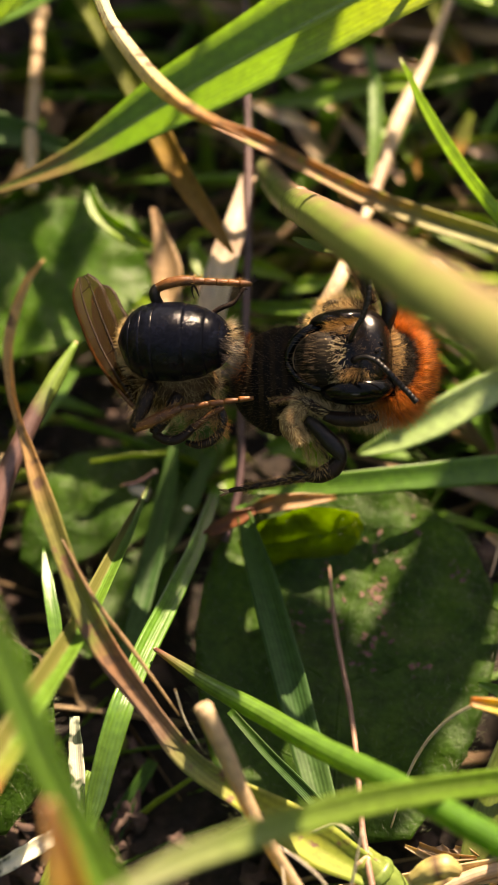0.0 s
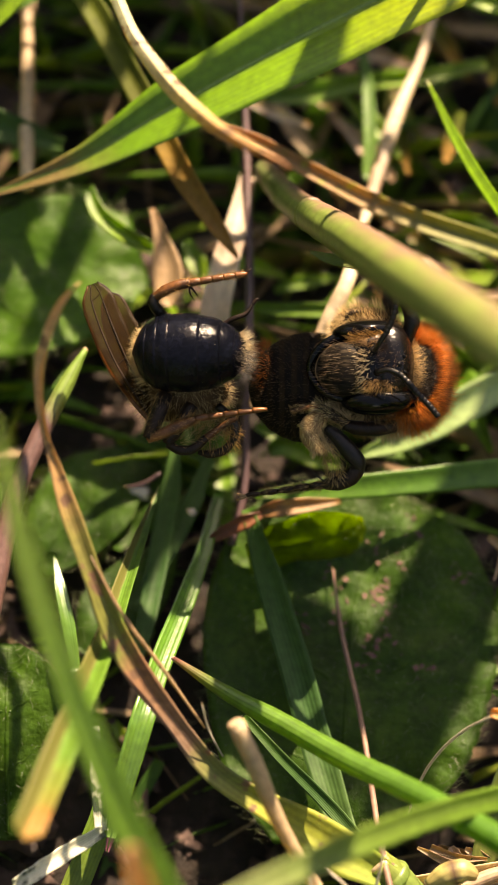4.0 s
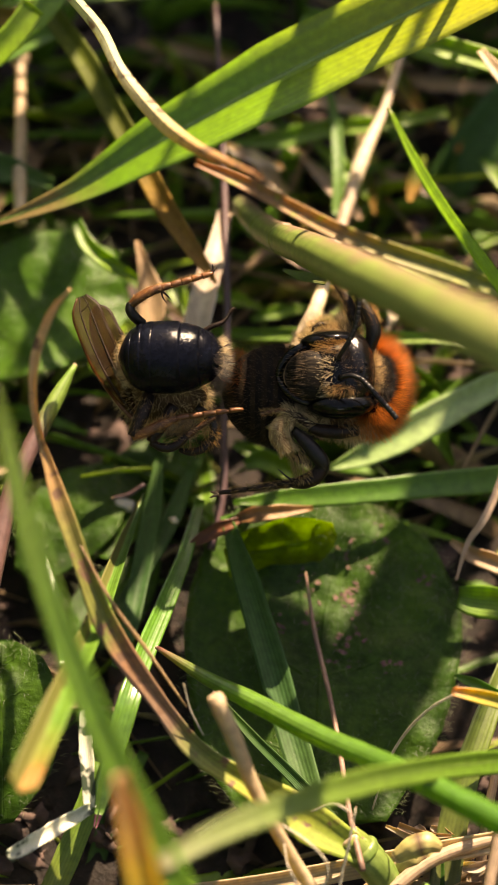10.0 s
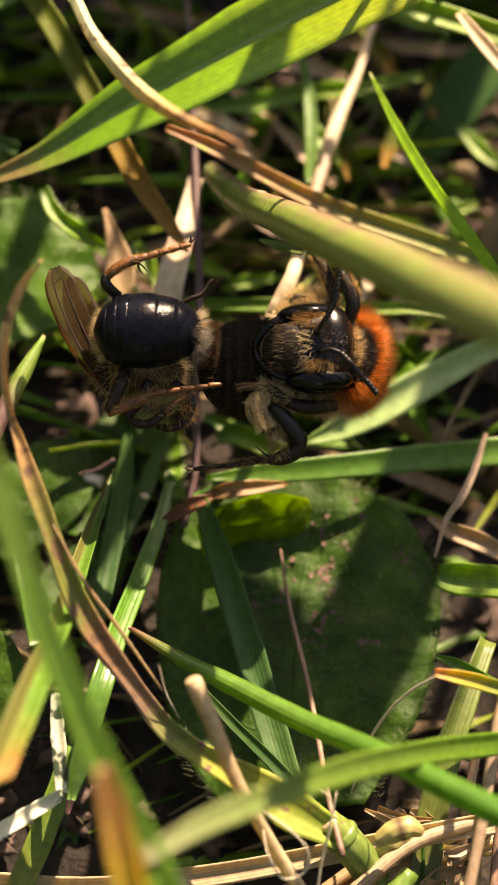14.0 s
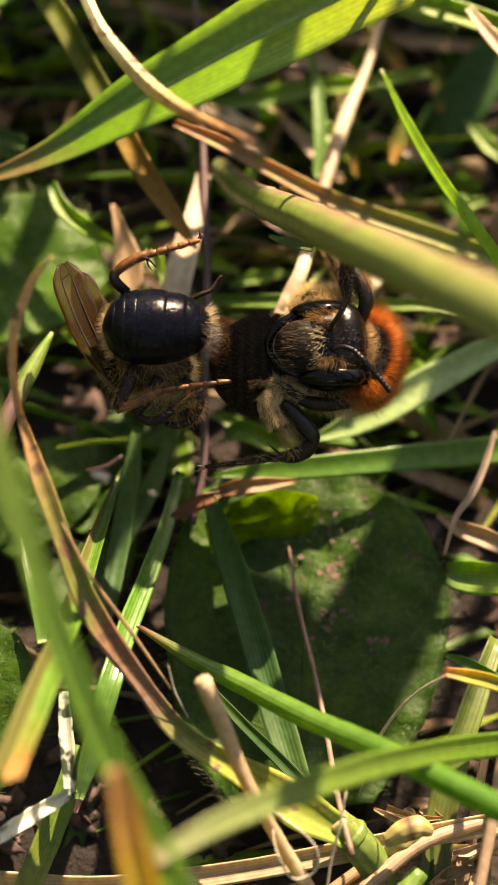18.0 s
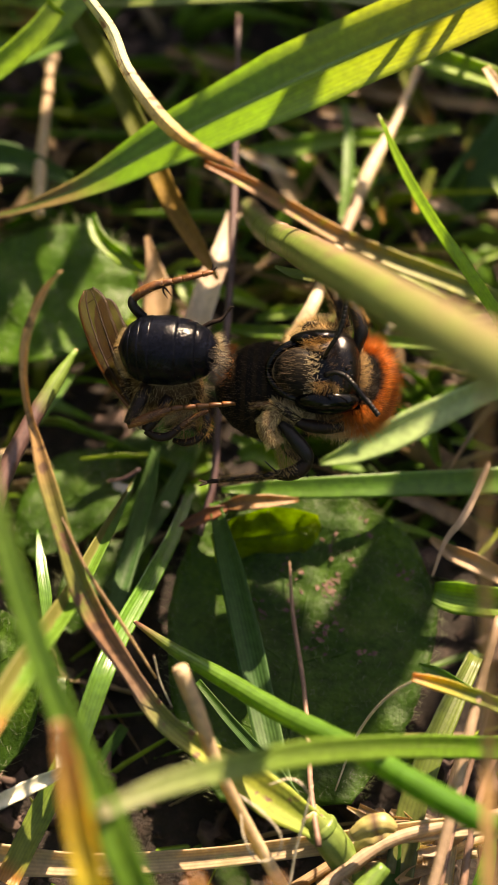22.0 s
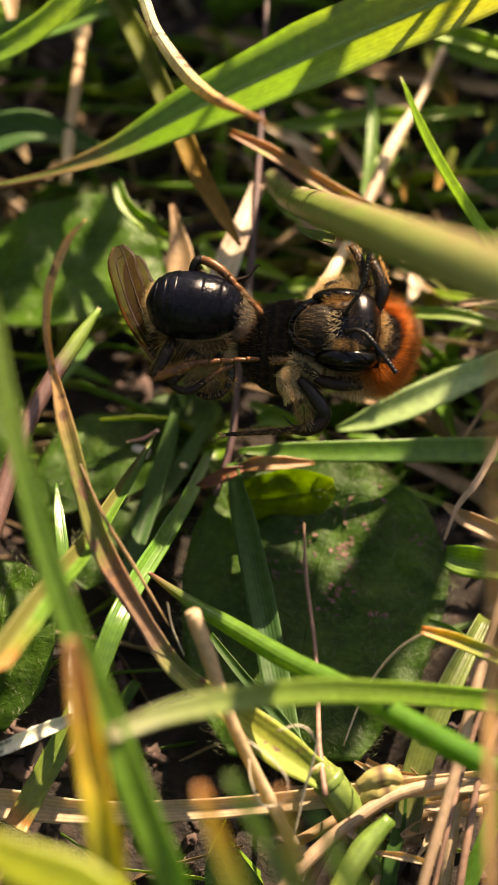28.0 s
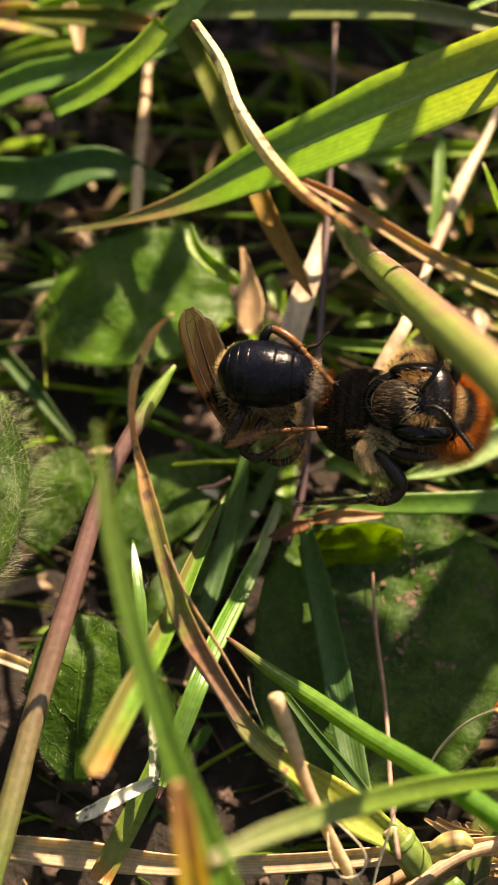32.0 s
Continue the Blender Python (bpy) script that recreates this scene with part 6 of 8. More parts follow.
grass("grass_shoot", [(11.5, 29.0, -1.0), (8.6, 25.0, 9.0), (5.6, 20.8, 14.8), (3.9, 19.2, 15.6), (2.8, 18.6, 15.6)],
      [0.5, 0.5, 0.4, 0.35, 0.15], m_tall, "unseen slender blade added to throw shadow bands", group="tall grass on the sunny side", steps=4)
# Unseen blade, its bend shaped so that its shadow covers part of the leaf.
grass("grass_shoot", [(18.2, 34.2, -1.0), (18.1, 34.4, 16.0), (17.9, 34.2, 28.0), (17.0, 34.0, 32.6), (15.6, 34.0, 32.3), (13.9, 34.0, 31.9)],
      [0.8, 1.0, 1.1, 1.0, 1.7, 1.5], m_tall, "unseen bent-over blade added to shade the broad leaf", group="tall grass on the sunny side", face=(0.3, 0.7, 0.66), steps=4)
# Unseen blades, broad only near the top, added to shade chosen spots.
for x, y, top, wide in ((26.5, 45.4, 51.0, 1.4), (28.9, 45.8, 51.5, 1.3), (20.0, 34.6, 37.0, 1.3)):
    grass("grass_shoot", [(x + 0.3, y, -1.0), (x + 0.2, y + 0.3, top * 0.5), (x + 0.1, y + 0.2, top - 6.5), (x, y, top - 3.0), (x - 0.2, y, top)],
          [0.6, 0.7, 0.7, wide, wide * 0.6], m_tall, "unseen tall grass blade added to cast shade", group="tall grass on the sunny side", face=(0.3, 0.7, 0.3), steps=4)
# Added out of view: its broad top darkens the lower broad leaf.
grass("grass_shoot", [(18.3, 34.6, -1.0), (18.2, 34.8, 20.0), (18.0, 34.7, 31.5), (17.9, 34.6, 34.5), (17.6, 34.6, 37.0)],
      [0.7, 0.8, 0.9, 2.6, 1.2], m_tall, "unseen tall grass blade added to cast shade", group="tall grass on the sunny side", face=(0.3, 0.7, 0.3), steps=4)
# Two unseen blades added for shadows on the broad blade and rounded leaf.
grass("grass_shoot", [(10.4, 46.0, -1.0), (10.5, 46.6, 10.9), (10.5, 47.0, 20.8), (10.7, 46.0, 38.7)],
      [0.72, 0.80, 0.80, 0.28], m_tall, "unseen tall grass blade added to cast shade", group="tall grass on the sunny side", face=(0.3, 0.7, 0.3), steps=3)
grass("grass_shoot", [(4.0, 45.2, -1.0), (4.1, 45.5, 12.0), (4.2, 45.4, 23.5), (4.3, 45.2, 33.5)],
      [2.52, 2.80, 2.80, 1.40], m_tall, "unseen tall grass blade added to cast shade", group="tall grass on the sunny side", face=(0.3, 0.7, 0.3), steps=3)
grass("grass_shoot", [(8.32, -5.32, 3.40), (8.16, -6.90, 3.00), (7.69, -8.20, 2.40), (7.10, -9.63, 1.60), (6.53, -11.57, 0.00)],
      [0.251, 0.535, 0.606, 0.606, 0.611], m_green, "fresh green shoot among the dry straws", fold=0.4, group="grass blades round the bees")
grass("grass_shoot", [(5.44, -5.96, 2.60), (5.29, -6.96, 2.20), (5.09, -8.34, 1.80), (4.89, -10.38, 0.60)],
      [0.217, 0.469, 0.503, 0.504], m_dark, "dark green shoot among the dry straws", fold=0.4, group="grass blades round the bees")
stem("dark_stem", [(-4.47, 6.46, 2.31), (-3.92, 6.46, 2.54), (-3.41, 6.65, 2.87)],
     [0.038, 0.075, 0.065], m_dark_stem, "short black twig by the soil", category="twig")
_ = hairy_leaf([(0.89, -10.44, 1.20), (0.29, -9.38, 1.80), (-0.16, -8.51, 2.20), (-0.38, -7.91, 2.20)],
                [1.073, 1.717, 1.254, 0.216], "small toothed hairy leaf low on the soil", m_leaf_far, seed=17, hairs=350, hair=0.3)
grass("dry_sheath", [(-0.60, 5.07, 3.30), (0.13, 5.13, 3.57), (1.04, 5.24, 3.53), (2.04, 5.39, 3.40)],
      [0.181, 0.543, 0.471, 0.145], m_sheathtan, "golden brown papery dry sheath", category="dry leaf", fold=0.5, rib=False)


# ---- bees: modelled in units of about 1/58 mm, x along the body, z towards the sky ----
U = 1.715e-5
chitin = plain_material("black_chitin", (0.0014, 0.0017, 0.0032), 0.18, grain=9, depth=0.030, low=0.6, high=1.5, spec=0.12, second=(0.0025, 0.003, 0.006))
dull_chitin = plain_material("dull_black_chitin", (0.0035, 0.0026, 0.002), 0.7, grain=12, depth=0.02, spec=0.10, second=(0.007, 0.0045, 0.003))
crown = plain_material("pitted_black", (0.002, 0.0018, 0.002), 0.18, grain=11, depth=0.028, spec=0.28, second=(0.006, 0.004, 0.003))
eye_black = plain_material("compound_eye", (0.0018, 0.0018, 0.002), 0.12, grain=40, depth=0.002, spec=0.2)
face_brown = plain_material("brown_face", (0.018, 0.010, 0.005), 0.6, grain=12, depth=0.03, spec=0.2, second=(0.13, 0.066, 0.022))
antenna_black = plain_material("antenna_black", (0.004, 0.0035, 0.0035), 0.36, grain=14, depth=0.012, spec=0.30)
band_brown = plain_material("brown_band", (0.010, 0.0065, 0.004), 0.75, grain=10, spec=0.08, second=(0.022, 0.014, 0.007))
leg_black = plain_material("black_leg", (0.003, 0.0026, 0.0026), 0.42, grain=14, depth=0.03, spec=0.3, second=(0.007, 0.005, 0.004))
face_tan = plain_material("tan_margin", (0.22, 0.13, 0.06), 0.5, grain=10, second=(0.14, 0.08, 0.04))
hide = plain_material("brown_hide", (0.10, 0.06, 0.026), 0.8, grain=9, depth=0.04, spec=0.1, second=(0.055, 0.032, 0.014))
leg_tan = plain_material("tan_leg", (0.26, 0.17, 0.08), 0.6, grain=10, spec=0.2, second=(0.14, 0.085, 0.04))
leg_dark = plain_material("dark_leg", (0.008, 0.005, 0.0035), 0.42, grain=14, depth=0.03, spec=0.18, second=(0.022, 0.011, 0.006))
leg_brown = plain_material("brown_leg", (0.12, 0.045, 0.012), 0.40, grain=10, spec=0.3, second=(0.045, 0.017, 0.006))
leg_orange = plain_material("orange_leg", (0.17, 0.06, 0.016), 0.38, grain=10, spec=0.35, second=(0.07, 0.026, 0.009))
silky, tree, nodes, links, bsdf = nodes_of("silky_clypeus")
streak = noise_of(tree, 9.0, 4, 0.6, (0.22, 1.6, 1.0))
links.new(ramp_of(tree, streak, [(0.42, (0.003, 0.002, 0.0015)), (0.54, (0.010, 0.007, 0.004)), (0.66, (0.036, 0.026, 0.016))]), bsdf.inputs["Base Color"])
bsdf.inputs["Roughness"].default_value = 0.6
bsdf.inputs["Specular IOR Level"].default_value = 0.12
bump_of(tree, bsdf, streak, 0.02)
fur_orange = hair_material("orange_fur", (0.36, 0.085, 0.010), (0.80, 0.28, 0.045), through=0.5)
fur_rust = hair_material("rust_fur", (0.14, 0.034, 0.007), (0.48, 0.14, 0.02), through=0.45)
fur_silver = hair_material("silver_gold_fur", (0.42, 0.30, 0.15), (0.92, 0.80, 0.56), through=0.5)
fur_tan = hair_material("tan_fur", (0.38, 0.25, 0.11), (0.78, 0.56, 0.29), through=0.55)
fur_cream = hair_material("cream_fur", (0.58, 0.43, 0.23), (0.92, 0.78, 0.50), through=0.55)
fur_gold = hair_material("golden_fur", (0.26, 0.12, 0.035), (0.72, 0.46, 0.18), through=0.55)
fur_brown = hair_material("brown_fur", (0.05, 0.03, 0.015), (0.16, 0.10, 0.05), through=0.3)
fur_black = hair_material("black_fur", (0.012, 0.008, 0.006), (0.03, 0.02, 0.012), through=0.1)

wing_mat, tree, nodes, links, bsdf = nodes_of("smoky_wing")
bsdf.inputs["Base Color"].default_value = (0.032, 0.020, 0.010, 1)
bsdf.inputs["Roughness"].default_value = 0.45
bsdf.inputs["Specular IOR Level"].default_value = 0.12
clear = nodes.new("ShaderNodeBsdfTransparent")
clear.inputs[0].default_value = (0.84, 0.72, 0.54, 1)
blend = nodes.new("ShaderNodeMixShader")
wing_uv = nodes.new("ShaderNodeUVMap")
wing_along = nodes.new("ShaderNodeSeparateXYZ")
links.new(wing_uv.outputs[0], wing_along.inputs[0])
smoke = maths(tree, "MULTIPLY_ADD", noise_of(tree, 2.0, 3), 0.34, 0.03)
links.new(maths(tree, "MULTIPLY_ADD", maths(tree, "POWER", wing_along.outputs[1], 2.0), 0.38, smoke), blend.inputs[0])
links.new(clear.outputs[0], blend.inputs[1])
links.new(bsdf.outputs[0], blend.inputs[2])
links.new(blend.outputs[0], nodes["Material Output"].inputs["Surface"])


def lump(c, s, n=28, turn=0.0, rough=0.0):
    """An ellipsoid with a slightly uneven skin."""
    bm = bmesh.new()
    bmesh.ops.create_uvsphere(bm, u_segments=n, v_segments=n // 2, radius=1)
    for v in bm.verts:
        v.co *= 1 + rough * noise.noise(v.co * 2.3 + Vector(c) * 0.01)
    bmesh.ops.transform(bm, matrix=Matrix.Translation(Vector(c) * U) @ Matrix.Rotation(turn, 4, "Z") @ Matrix.Diagonal((s[0] * U, s[1] * U, s[2] * U, 1)), verts=bm.verts)
    return bm


def turned(stations, n=36, rough=0.0):
    """A closed body along x. stations: x, middle y, middle z, half width, half height."""
    line = spline([(a, b, c) for a, b, c, d, e in stations], 5)
    half = spline([(d, e, 0) for a, b, c, d, e in stations], 5)
    bm = bmesh.new()
    rings = []
    for q, h in zip(line, half):
        ring = []
        for k in range(n):
            t = 6.28318 * k / n
            g = 1 + rough * noise.noise(Vector((q[0] * 0.03, math.cos(t) * 2, math.sin(t) * 2)))
            ring.append(bm.verts.new((q[0] * U, (q[1] + h[0] * g * math.cos(t)) * U, (q[2] + h[1] * g * math.sin(t)) * U)))
        rings.append(ring)
    for a, b in zip(rings[:-1], rings[1:]):
        for k in range(n):
            bm.faces.new((a[k], a[(k + 1) % n], b[(k + 1) % n], b[k]))
    bm.faces.new(rings[0][::-1])
    bm.faces.new(rings[-1])
    bmesh.ops.recalc_face_normals(bm, faces=bm.faces)
    return bm


def fur_coat(name, parent, material, centre, semi, count, length, keep, lean=(0, 0, 0), radius=0.9, seed=1, spread=0.35, label=""):
    """Many fine tapered hairs that stand on an ellipsoid. keep: which of its unit normals bear hair."""
    rng = np.random.RandomState(seed)
    verts, faces, uvs = [], [], []
    centre, semi, lean = np.array(centre, float), np.array(semi, float), np.array(lean, float)
    made = 0
    count = int(count * 2.5)
    while made < count:
        n = rng.normal(size=3)
        n /= np.linalg.norm(n)
        if not keep(n):
            continue
        made += 1
        foot = centre + semi * n * 0.985
        way = n / semi
        way /= np.linalg.norm(way)
        way = way + lean + rng.normal(size=3) * spread
        way /= np.linalg.norm(way)
        bend = rng.normal(size=3) * 0.25 + lean * 0.4
        size = length * rng.uniform(0.55, 1.15)
        a = np.cross(way, [0.3, 0.5, 0.8])
        a /= np.linalg.norm(a)
        b = np.cross(way, a)
        base = len(verts)
        for share, thick in ((0, 1.0), (0.55, 0.8)):
            q = foot + way * size * share + bend * size * share * share * 0.5
            for k in range(3):
                t = k * 2.094
                verts.append((q + (a * math.cos(t) + b * math.sin(t)) * radius * 0.36 * thick) * U)
                uvs.append((k / 3, share))
        verts.append((foot + way * size + bend * size * 0.5) * U)
        uvs.append((0.5, 1.0))
        for k in range(3):
            j = (k + 1) % 3
            faces.append((base + k, base + j, base + 3 + j, base + 3 + k))
            faces.append((base + 3 + k, base + 3 + j, base + 6))
    ob = child(name, mesh_of(name, verts, faces, uvs, material), parent, label)
    ob["kind"] = "stuff"
    return ob


def limb(name, points, radii, material, parent, label="", sides=10, steps=5):
    verts, faces, uvs = pipe(points, radii, sides, steps, 0.04, 5, U)
    return child(name, mesh_of(name, verts, faces, uvs, material), parent, label)


def tube_fur(name, parent, material, a, b, radius, count, length, seed, thin=0.4):
    """Hairs along a limb from a to b, lying partly towards b."""
    rng = np.random.RandomState(seed)
    a, b = np.array(a, float), np.array(b, float)
    axis = (b - a) / np.linalg.norm(b - a)
    thin = thin * 0.65
    one = np.cross(axis, [0.2, 0.3, 0.9])
    one /= np.linalg.norm(one)
    two = np.cross(axis, one)
    verts, faces, uvs = [], [], []
    for _ in range(int(count * 2.6)):
        t = rng.uniform(0, 6.283)
        out = one * math.cos(t) + two * math.sin(t)
        foot = a + (b - a) * rng.uniform(-0.05, 1.05) + out * radius * 0.9
        way = out * 0.75 + axis * 0.8 + rng.normal(size=3) * 0.25
        way *= length * rng.uniform(0.5, 1.2) / np.linalg.norm(way)
        p = np.cross(way, [0.3, 0.5, 0.8])
        p *= thin / np.linalg.norm(p)
        q = np.cross(way, p)
        q *= thin / np.linalg.norm(q)
        s = len(verts)
        for k in range(3):
            verts.append((foot + p * math.cos(k * 2.094) + q * math.sin(k * 2.094)) * U)
            uvs.append((k / 3, 0.0))
        verts.append((foot + way) * U)
        uvs.append((0.5, 1.0))
        faces.extend([(s, s + 1, s + 3), (s + 1, s + 2, s + 3), (s + 2, s, s + 3)])
    ob = child(name, mesh_of(name, verts, faces, uvs, material), parent)
    ob["kind"] = "stuff"
    return ob


def tergites(parent, edges, profile, squash, material, centre=(0, 0, 0), step=2.0, bend=0.0, rim=None):
    """The overlapping rings of an abdomen along x. profile(x): half width."""
    for i in range(len(edges) - 1):
        bm = bmesh.new()
        x0, x1 = edges[i], edges[i + 1] + (7 if i < len(edges) - 2 else 0)
        rows, n, m = [], 40, 10
        for k in range(m + 1):
            x = x0 + (x1 - x0) * k / m
            r = max(profile(x), 0.5) + step * min(1.0, 1.6 * k / m) - (1.6 if k == m and i < len(edges) - 2 else 0)
            row = []
            for j in range(n):
                t = 6.28318 * j / n
                row.append(bm.verts.new(((centre[0] + x + bend * math.cos(t) ** 2) * U, (centre[1] + r * math.cos(t)) * U, (centre[2] + squash * r * math.sin(t)) * U)))
            rows.append(row)
        for k in range(m):
            for j in range(n):
                bm.faces.new((rows[k][j], rows[k][(j + 1) % n], rows[k + 1][(j + 1) % n], rows[k + 1][j]))
        bm.faces.new(rows[0][::-1])
        bm.faces.new(rows[-1])
        bmesh.ops.recalc_face_normals(bm, faces=bm.faces)
        ob = part("tergite", bm, material, parent)
        if rim:
            verts, faces, uvs = [], [], []
            for j in range(n + 1):
                t = 6.28318 * j / n
                for dx, dr in ((-9, 0.6), (0, 1.0)):
                    x = x1 + dx
                    r = profile(x) + step + dr
                    verts.append(((centre[0] + x) * U, (centre[1] + r * math.cos(t)) * U, (centre[2] + squash * r * math.sin(t)) * U))
                    uvs.append((j / n, dx))
            faces = [(2 * j, 2 * j + 1, 2 * j + 3, 2 * j + 2) for j in range(n)]
            child("hind_margin", mesh_of("hind_margin", verts, faces, uvs, rim), ob)


def bee_with_orange_fur():
    bee = tagged(subject, "mining bee with rust-orange thorax fur, black head facing upward", "bee")
    bee.matrix_world = pose(*[v * MM for v in (2.34, 7.34, 8.83)], 26.25, -0.31, -1.70)
    # head
    head = part("head", turned([(-78, 0, 4, 10, 6), (-70, 0, 6, 28, 16), (-52, 1, 8, 46, 30), (-26, 3, 8, 60, 42), (0, 5, 4, 70, 47),
                                (30, 5, 0, 72, 49), (54, 5, -4, 62, 46), (68, 5, -8, 44, 36), (75, 6, -10, 14, 12)], 48, 0.02), crown, bee)
    part("vertex", lump((35, 7, 4), (43, 74, 48), 48, 0, 0.01), crown, head, "glossy black domed crown")
    part("forehead", lump((-6, 11, 28), (28, 52, 19), 32, 0, 0.06), face_brown, head)
    part("clypeus", turned([(-84, 0, 16, 6, 3), (-78, 0, 19, 22, 11), (-62, 0, 25, 37, 19), (-42, 1, 30, 44, 22), (-22, 2, 33, 42, 20), (-6, 3, 34, 24, 14), (2, 3, 34, 6, 5)], 36, 0.015), silky, head, "silky ridged dark brown clypeus")
    limb("clypeus_margin", [(-60, 40, 24), (-76, 24, 20), (-84, 2, 18), (-78, -22, 18), (-62, -38, 22)], [1.0, 1.5, 1.8, 1.5, 1.0], face_tan, head, sides=8)
    limb("mandible", [(-28, 56, 14), (-54, 50, 18), (-78, 34, 18), (-93, 12, 14), (-95, -6, 8)], [6, 8, 8, 6.5, 4], eye_black, head, sides=14)
    limb("mandible", [(-30, -50, 14), (-56, -42, 18), (-78, -28, 16), (-92, -10, 12), (-94, 2, 6)], [6, 8, 8, 6, 4], eye_black, head, sides=14)
    part("labrum", lump((-80, 0, 4), (14, 26, 10), 22, 0, 0.04), dull_chitin, head)
    part("compound_eye", lump((-8, 64, 8), (50, 18, 36), 36, 0.12), eye_black, head, "black compound eye")
    part("compound_eye", lump((17, -50, 12), (60, 26, 39), 40, 0.03), eye_black, head, "black compound eye")
    for x, y, z in ((59, 22, 42), (51, 9, 48), (60, -4, 42)):
        part("ocellus", lump((x, y, z), (4.2, 4.2, 4), 16), eye_black, head)
    for x, y, way in ((9, 30, 1), (14, -4, -1)):
        part("antenna_socket", lump((x, y, 46), (8, 8, 6), 16), dull_chitin, head)
    for pts in ([(10, 31, 50), (18, 44, 62), (28, 60, 70), (37, 80, 76), (42, 105, 82), (44, 128, 86), (46, 150, 90)],
                [(14, -4, 50), (32, 0, 60), (50, -6, 66), (66, -22, 70), (82, -40, 72), (98, -57, 72), (113, -75, 70)]):
        ant = limb("antenna", pts[:3], [4.2, 4.2, 4.6], antenna_black, head, "thin black elbowed antenna")
        line = spline(pts[2:], 6)
        for k in range(0, len(line) - 2, 2):
            a, b = line[k], line[min(k + 2, len(line) - 1)]
            limb("flagellum_joint", [a, (a + b) / 2, b], [4.4, 5.3, 4.9], antenna_black, ant, sides=12, steps=3)
    fur_coat("face_fringe", head, fur_silver, (-14, 2, 34), (24, 44, 17), 85, 9, lambda n: n[2] > 0.15 and n[0] > -0.85, (-1.5, 0, 0.45), 0.6, 12, 0.4, "silvery fringe of face hair")
    fur_coat("face_fur", head, fur_gold, (2, 50, 30), (30, 15, 17), 200, 12, lambda n: n[2] > 0.05, (-1.3, 0.1, 0.25), 0.55, 11, 0.28)
    fur_coat("face_fur", head, fur_gold, (16, -24, 33), (30, 12, 17), 210, 14, lambda n: n[2] > 0.05, (-0.6, -0.8, 0.3), 0.6, 16, 0.3)
    fur_coat("brow_tuft", head, fur_silver, (-6, 8, 40), (12, 24, 14), 50, 14, lambda n: n[2] > 0.2, (-0.9, -0.1, 0.5), 0.8, 13, 0.5)
    fur_coat("clypeus_fur", head, fur_brown, (-44, 1, 28), (36, 42, 22), 110, 15, lambda n: n[2] > 0.05, (-2.4, 0, -0.1), 0.5, 18, 0.15)
    fur_coat("vertex_fur", head, fur_brown, (30, 4, 0), (46, 62, 54), 80, 12, lambda n: n[2] > 0.75, (0.1, 0, 0.2), 0.5, 19, 0.5)
    fur_coat("cheek_fur", head, fur_tan, (8, 4, -18), (74, 86, 40), 420, 15, lambda n: abs(n[1]) > 0.5 and n[2] < 0.1, (0, 0, -0.1), 0.8, 15)
    # thorax
    middle_of, semi = (76, -14, -50), (52, 78, 56)
    thorax = part("thorax", lump(middle_of, semi, 36, 0, 0.04), dull_chitin, bee)
    bare = lambda n: n[2] > 0 and ((n[0] - 0.20) / 0.50) ** 2 + ((n[1] - 0.10) / 0.58) ** 2 < 1
    orange = lambda n: n[2] > -0.6 and (n[0] > 0.05 or n[1] < -0.62) and not bare(n)
    fur_coat("thorax_underfur", thorax, fur_rust, middle_of, semi, 2600, 20, orange, (0.1, 0, 0.1), 0.8, 20, 0.35, "rust-brown underfur")
    fur_coat("thorax_fur", thorax, fur_orange, middle_of, semi, 2500, 33, orange, (0.2, 0.05, 0.25), 0.85, 21, 0.17, "long rust-orange fur standing on end")
    fur_coat("thorax_disc_fur", thorax, fur_black, middle_of, semi, 420, 15, bare, (0.3, 0, 0.3), 0.8, 22)
    fur_coat("collar_fur", thorax, fur_tan, (72, -2, -22), (20, 46, 34), 620, 13, lambda n: n[2] > 0.0 and n[0] > 0.05, (0.5, 0, 0.5), 0.7, 23, 0.3, "pale tan collar of hair")
    fur_coat("hem_fur", thorax, fur_cream, (44, -40, -52), (52, 66, 34), 300, 26, lambda n: n[1] < -0.55 and n[2] > -0.5, (0.3, -0.5, 0), 0.75, 24, 0.3, "pale tips of hair below the orange fur")
    part("prosternum", lump((8, -66, -40), (68, 40, 30), 24, 0, 0.05), hide, thorax)
    part("shoulder", lump((0, 70, -44), (58, 34, 32), 24, 0, 0.05), hide, thorax)
    fur_coat("throat_fur", thorax, fur_cream, (-32, -68, -20), (34, 24, 22), 620, 14, lambda n: n[2] > -0.3, (-0.9, -0.5, 0.1), 0.5, 25, 0.3, "cream hair at the throat")
    fur_coat("breast_fur", thorax, fur_tan, (20, -80, -30), (56, 28, 24), 420, 15, lambda n: n[2] > -0.3, (0.3, -0.6, 0.1), 0.7, 27, 0.35)
    fur_coat("shoulder_fur", thorax, fur_cream, (4, 84, -36), (50, 22, 24), 620, 16, lambda n: n[2] > -0.4, (-0.4, 0.5, 0.1), 0.5, 26, 0.4, "cream hair on the shoulder")
    fur_coat("nape_fur", thorax, fur_cream, (-44, 62, -30), (22, 16, 18), 260, 14, lambda n: n[2] > -0.3, (-0.7, 0.4, 0.1), 0.5, 28, 0.4)
    # abdomen, curled under the head
    abdomen = part("abdomen", lump((-100, -32, -78), (56, 80, 44), 24), dull_chitin, bee, "dark brown abdomen with narrow dull bands")
    tergites(abdomen, (-95, -82, -62, -42, -22, -2, 18, 36), lambda x: 92 * math.sqrt(max(0.004, 1 - ((x - 10) / 104) ** 2)), 0.72, dull_chitin, (-100, -32, -66), 1.0, 0, band_brown)
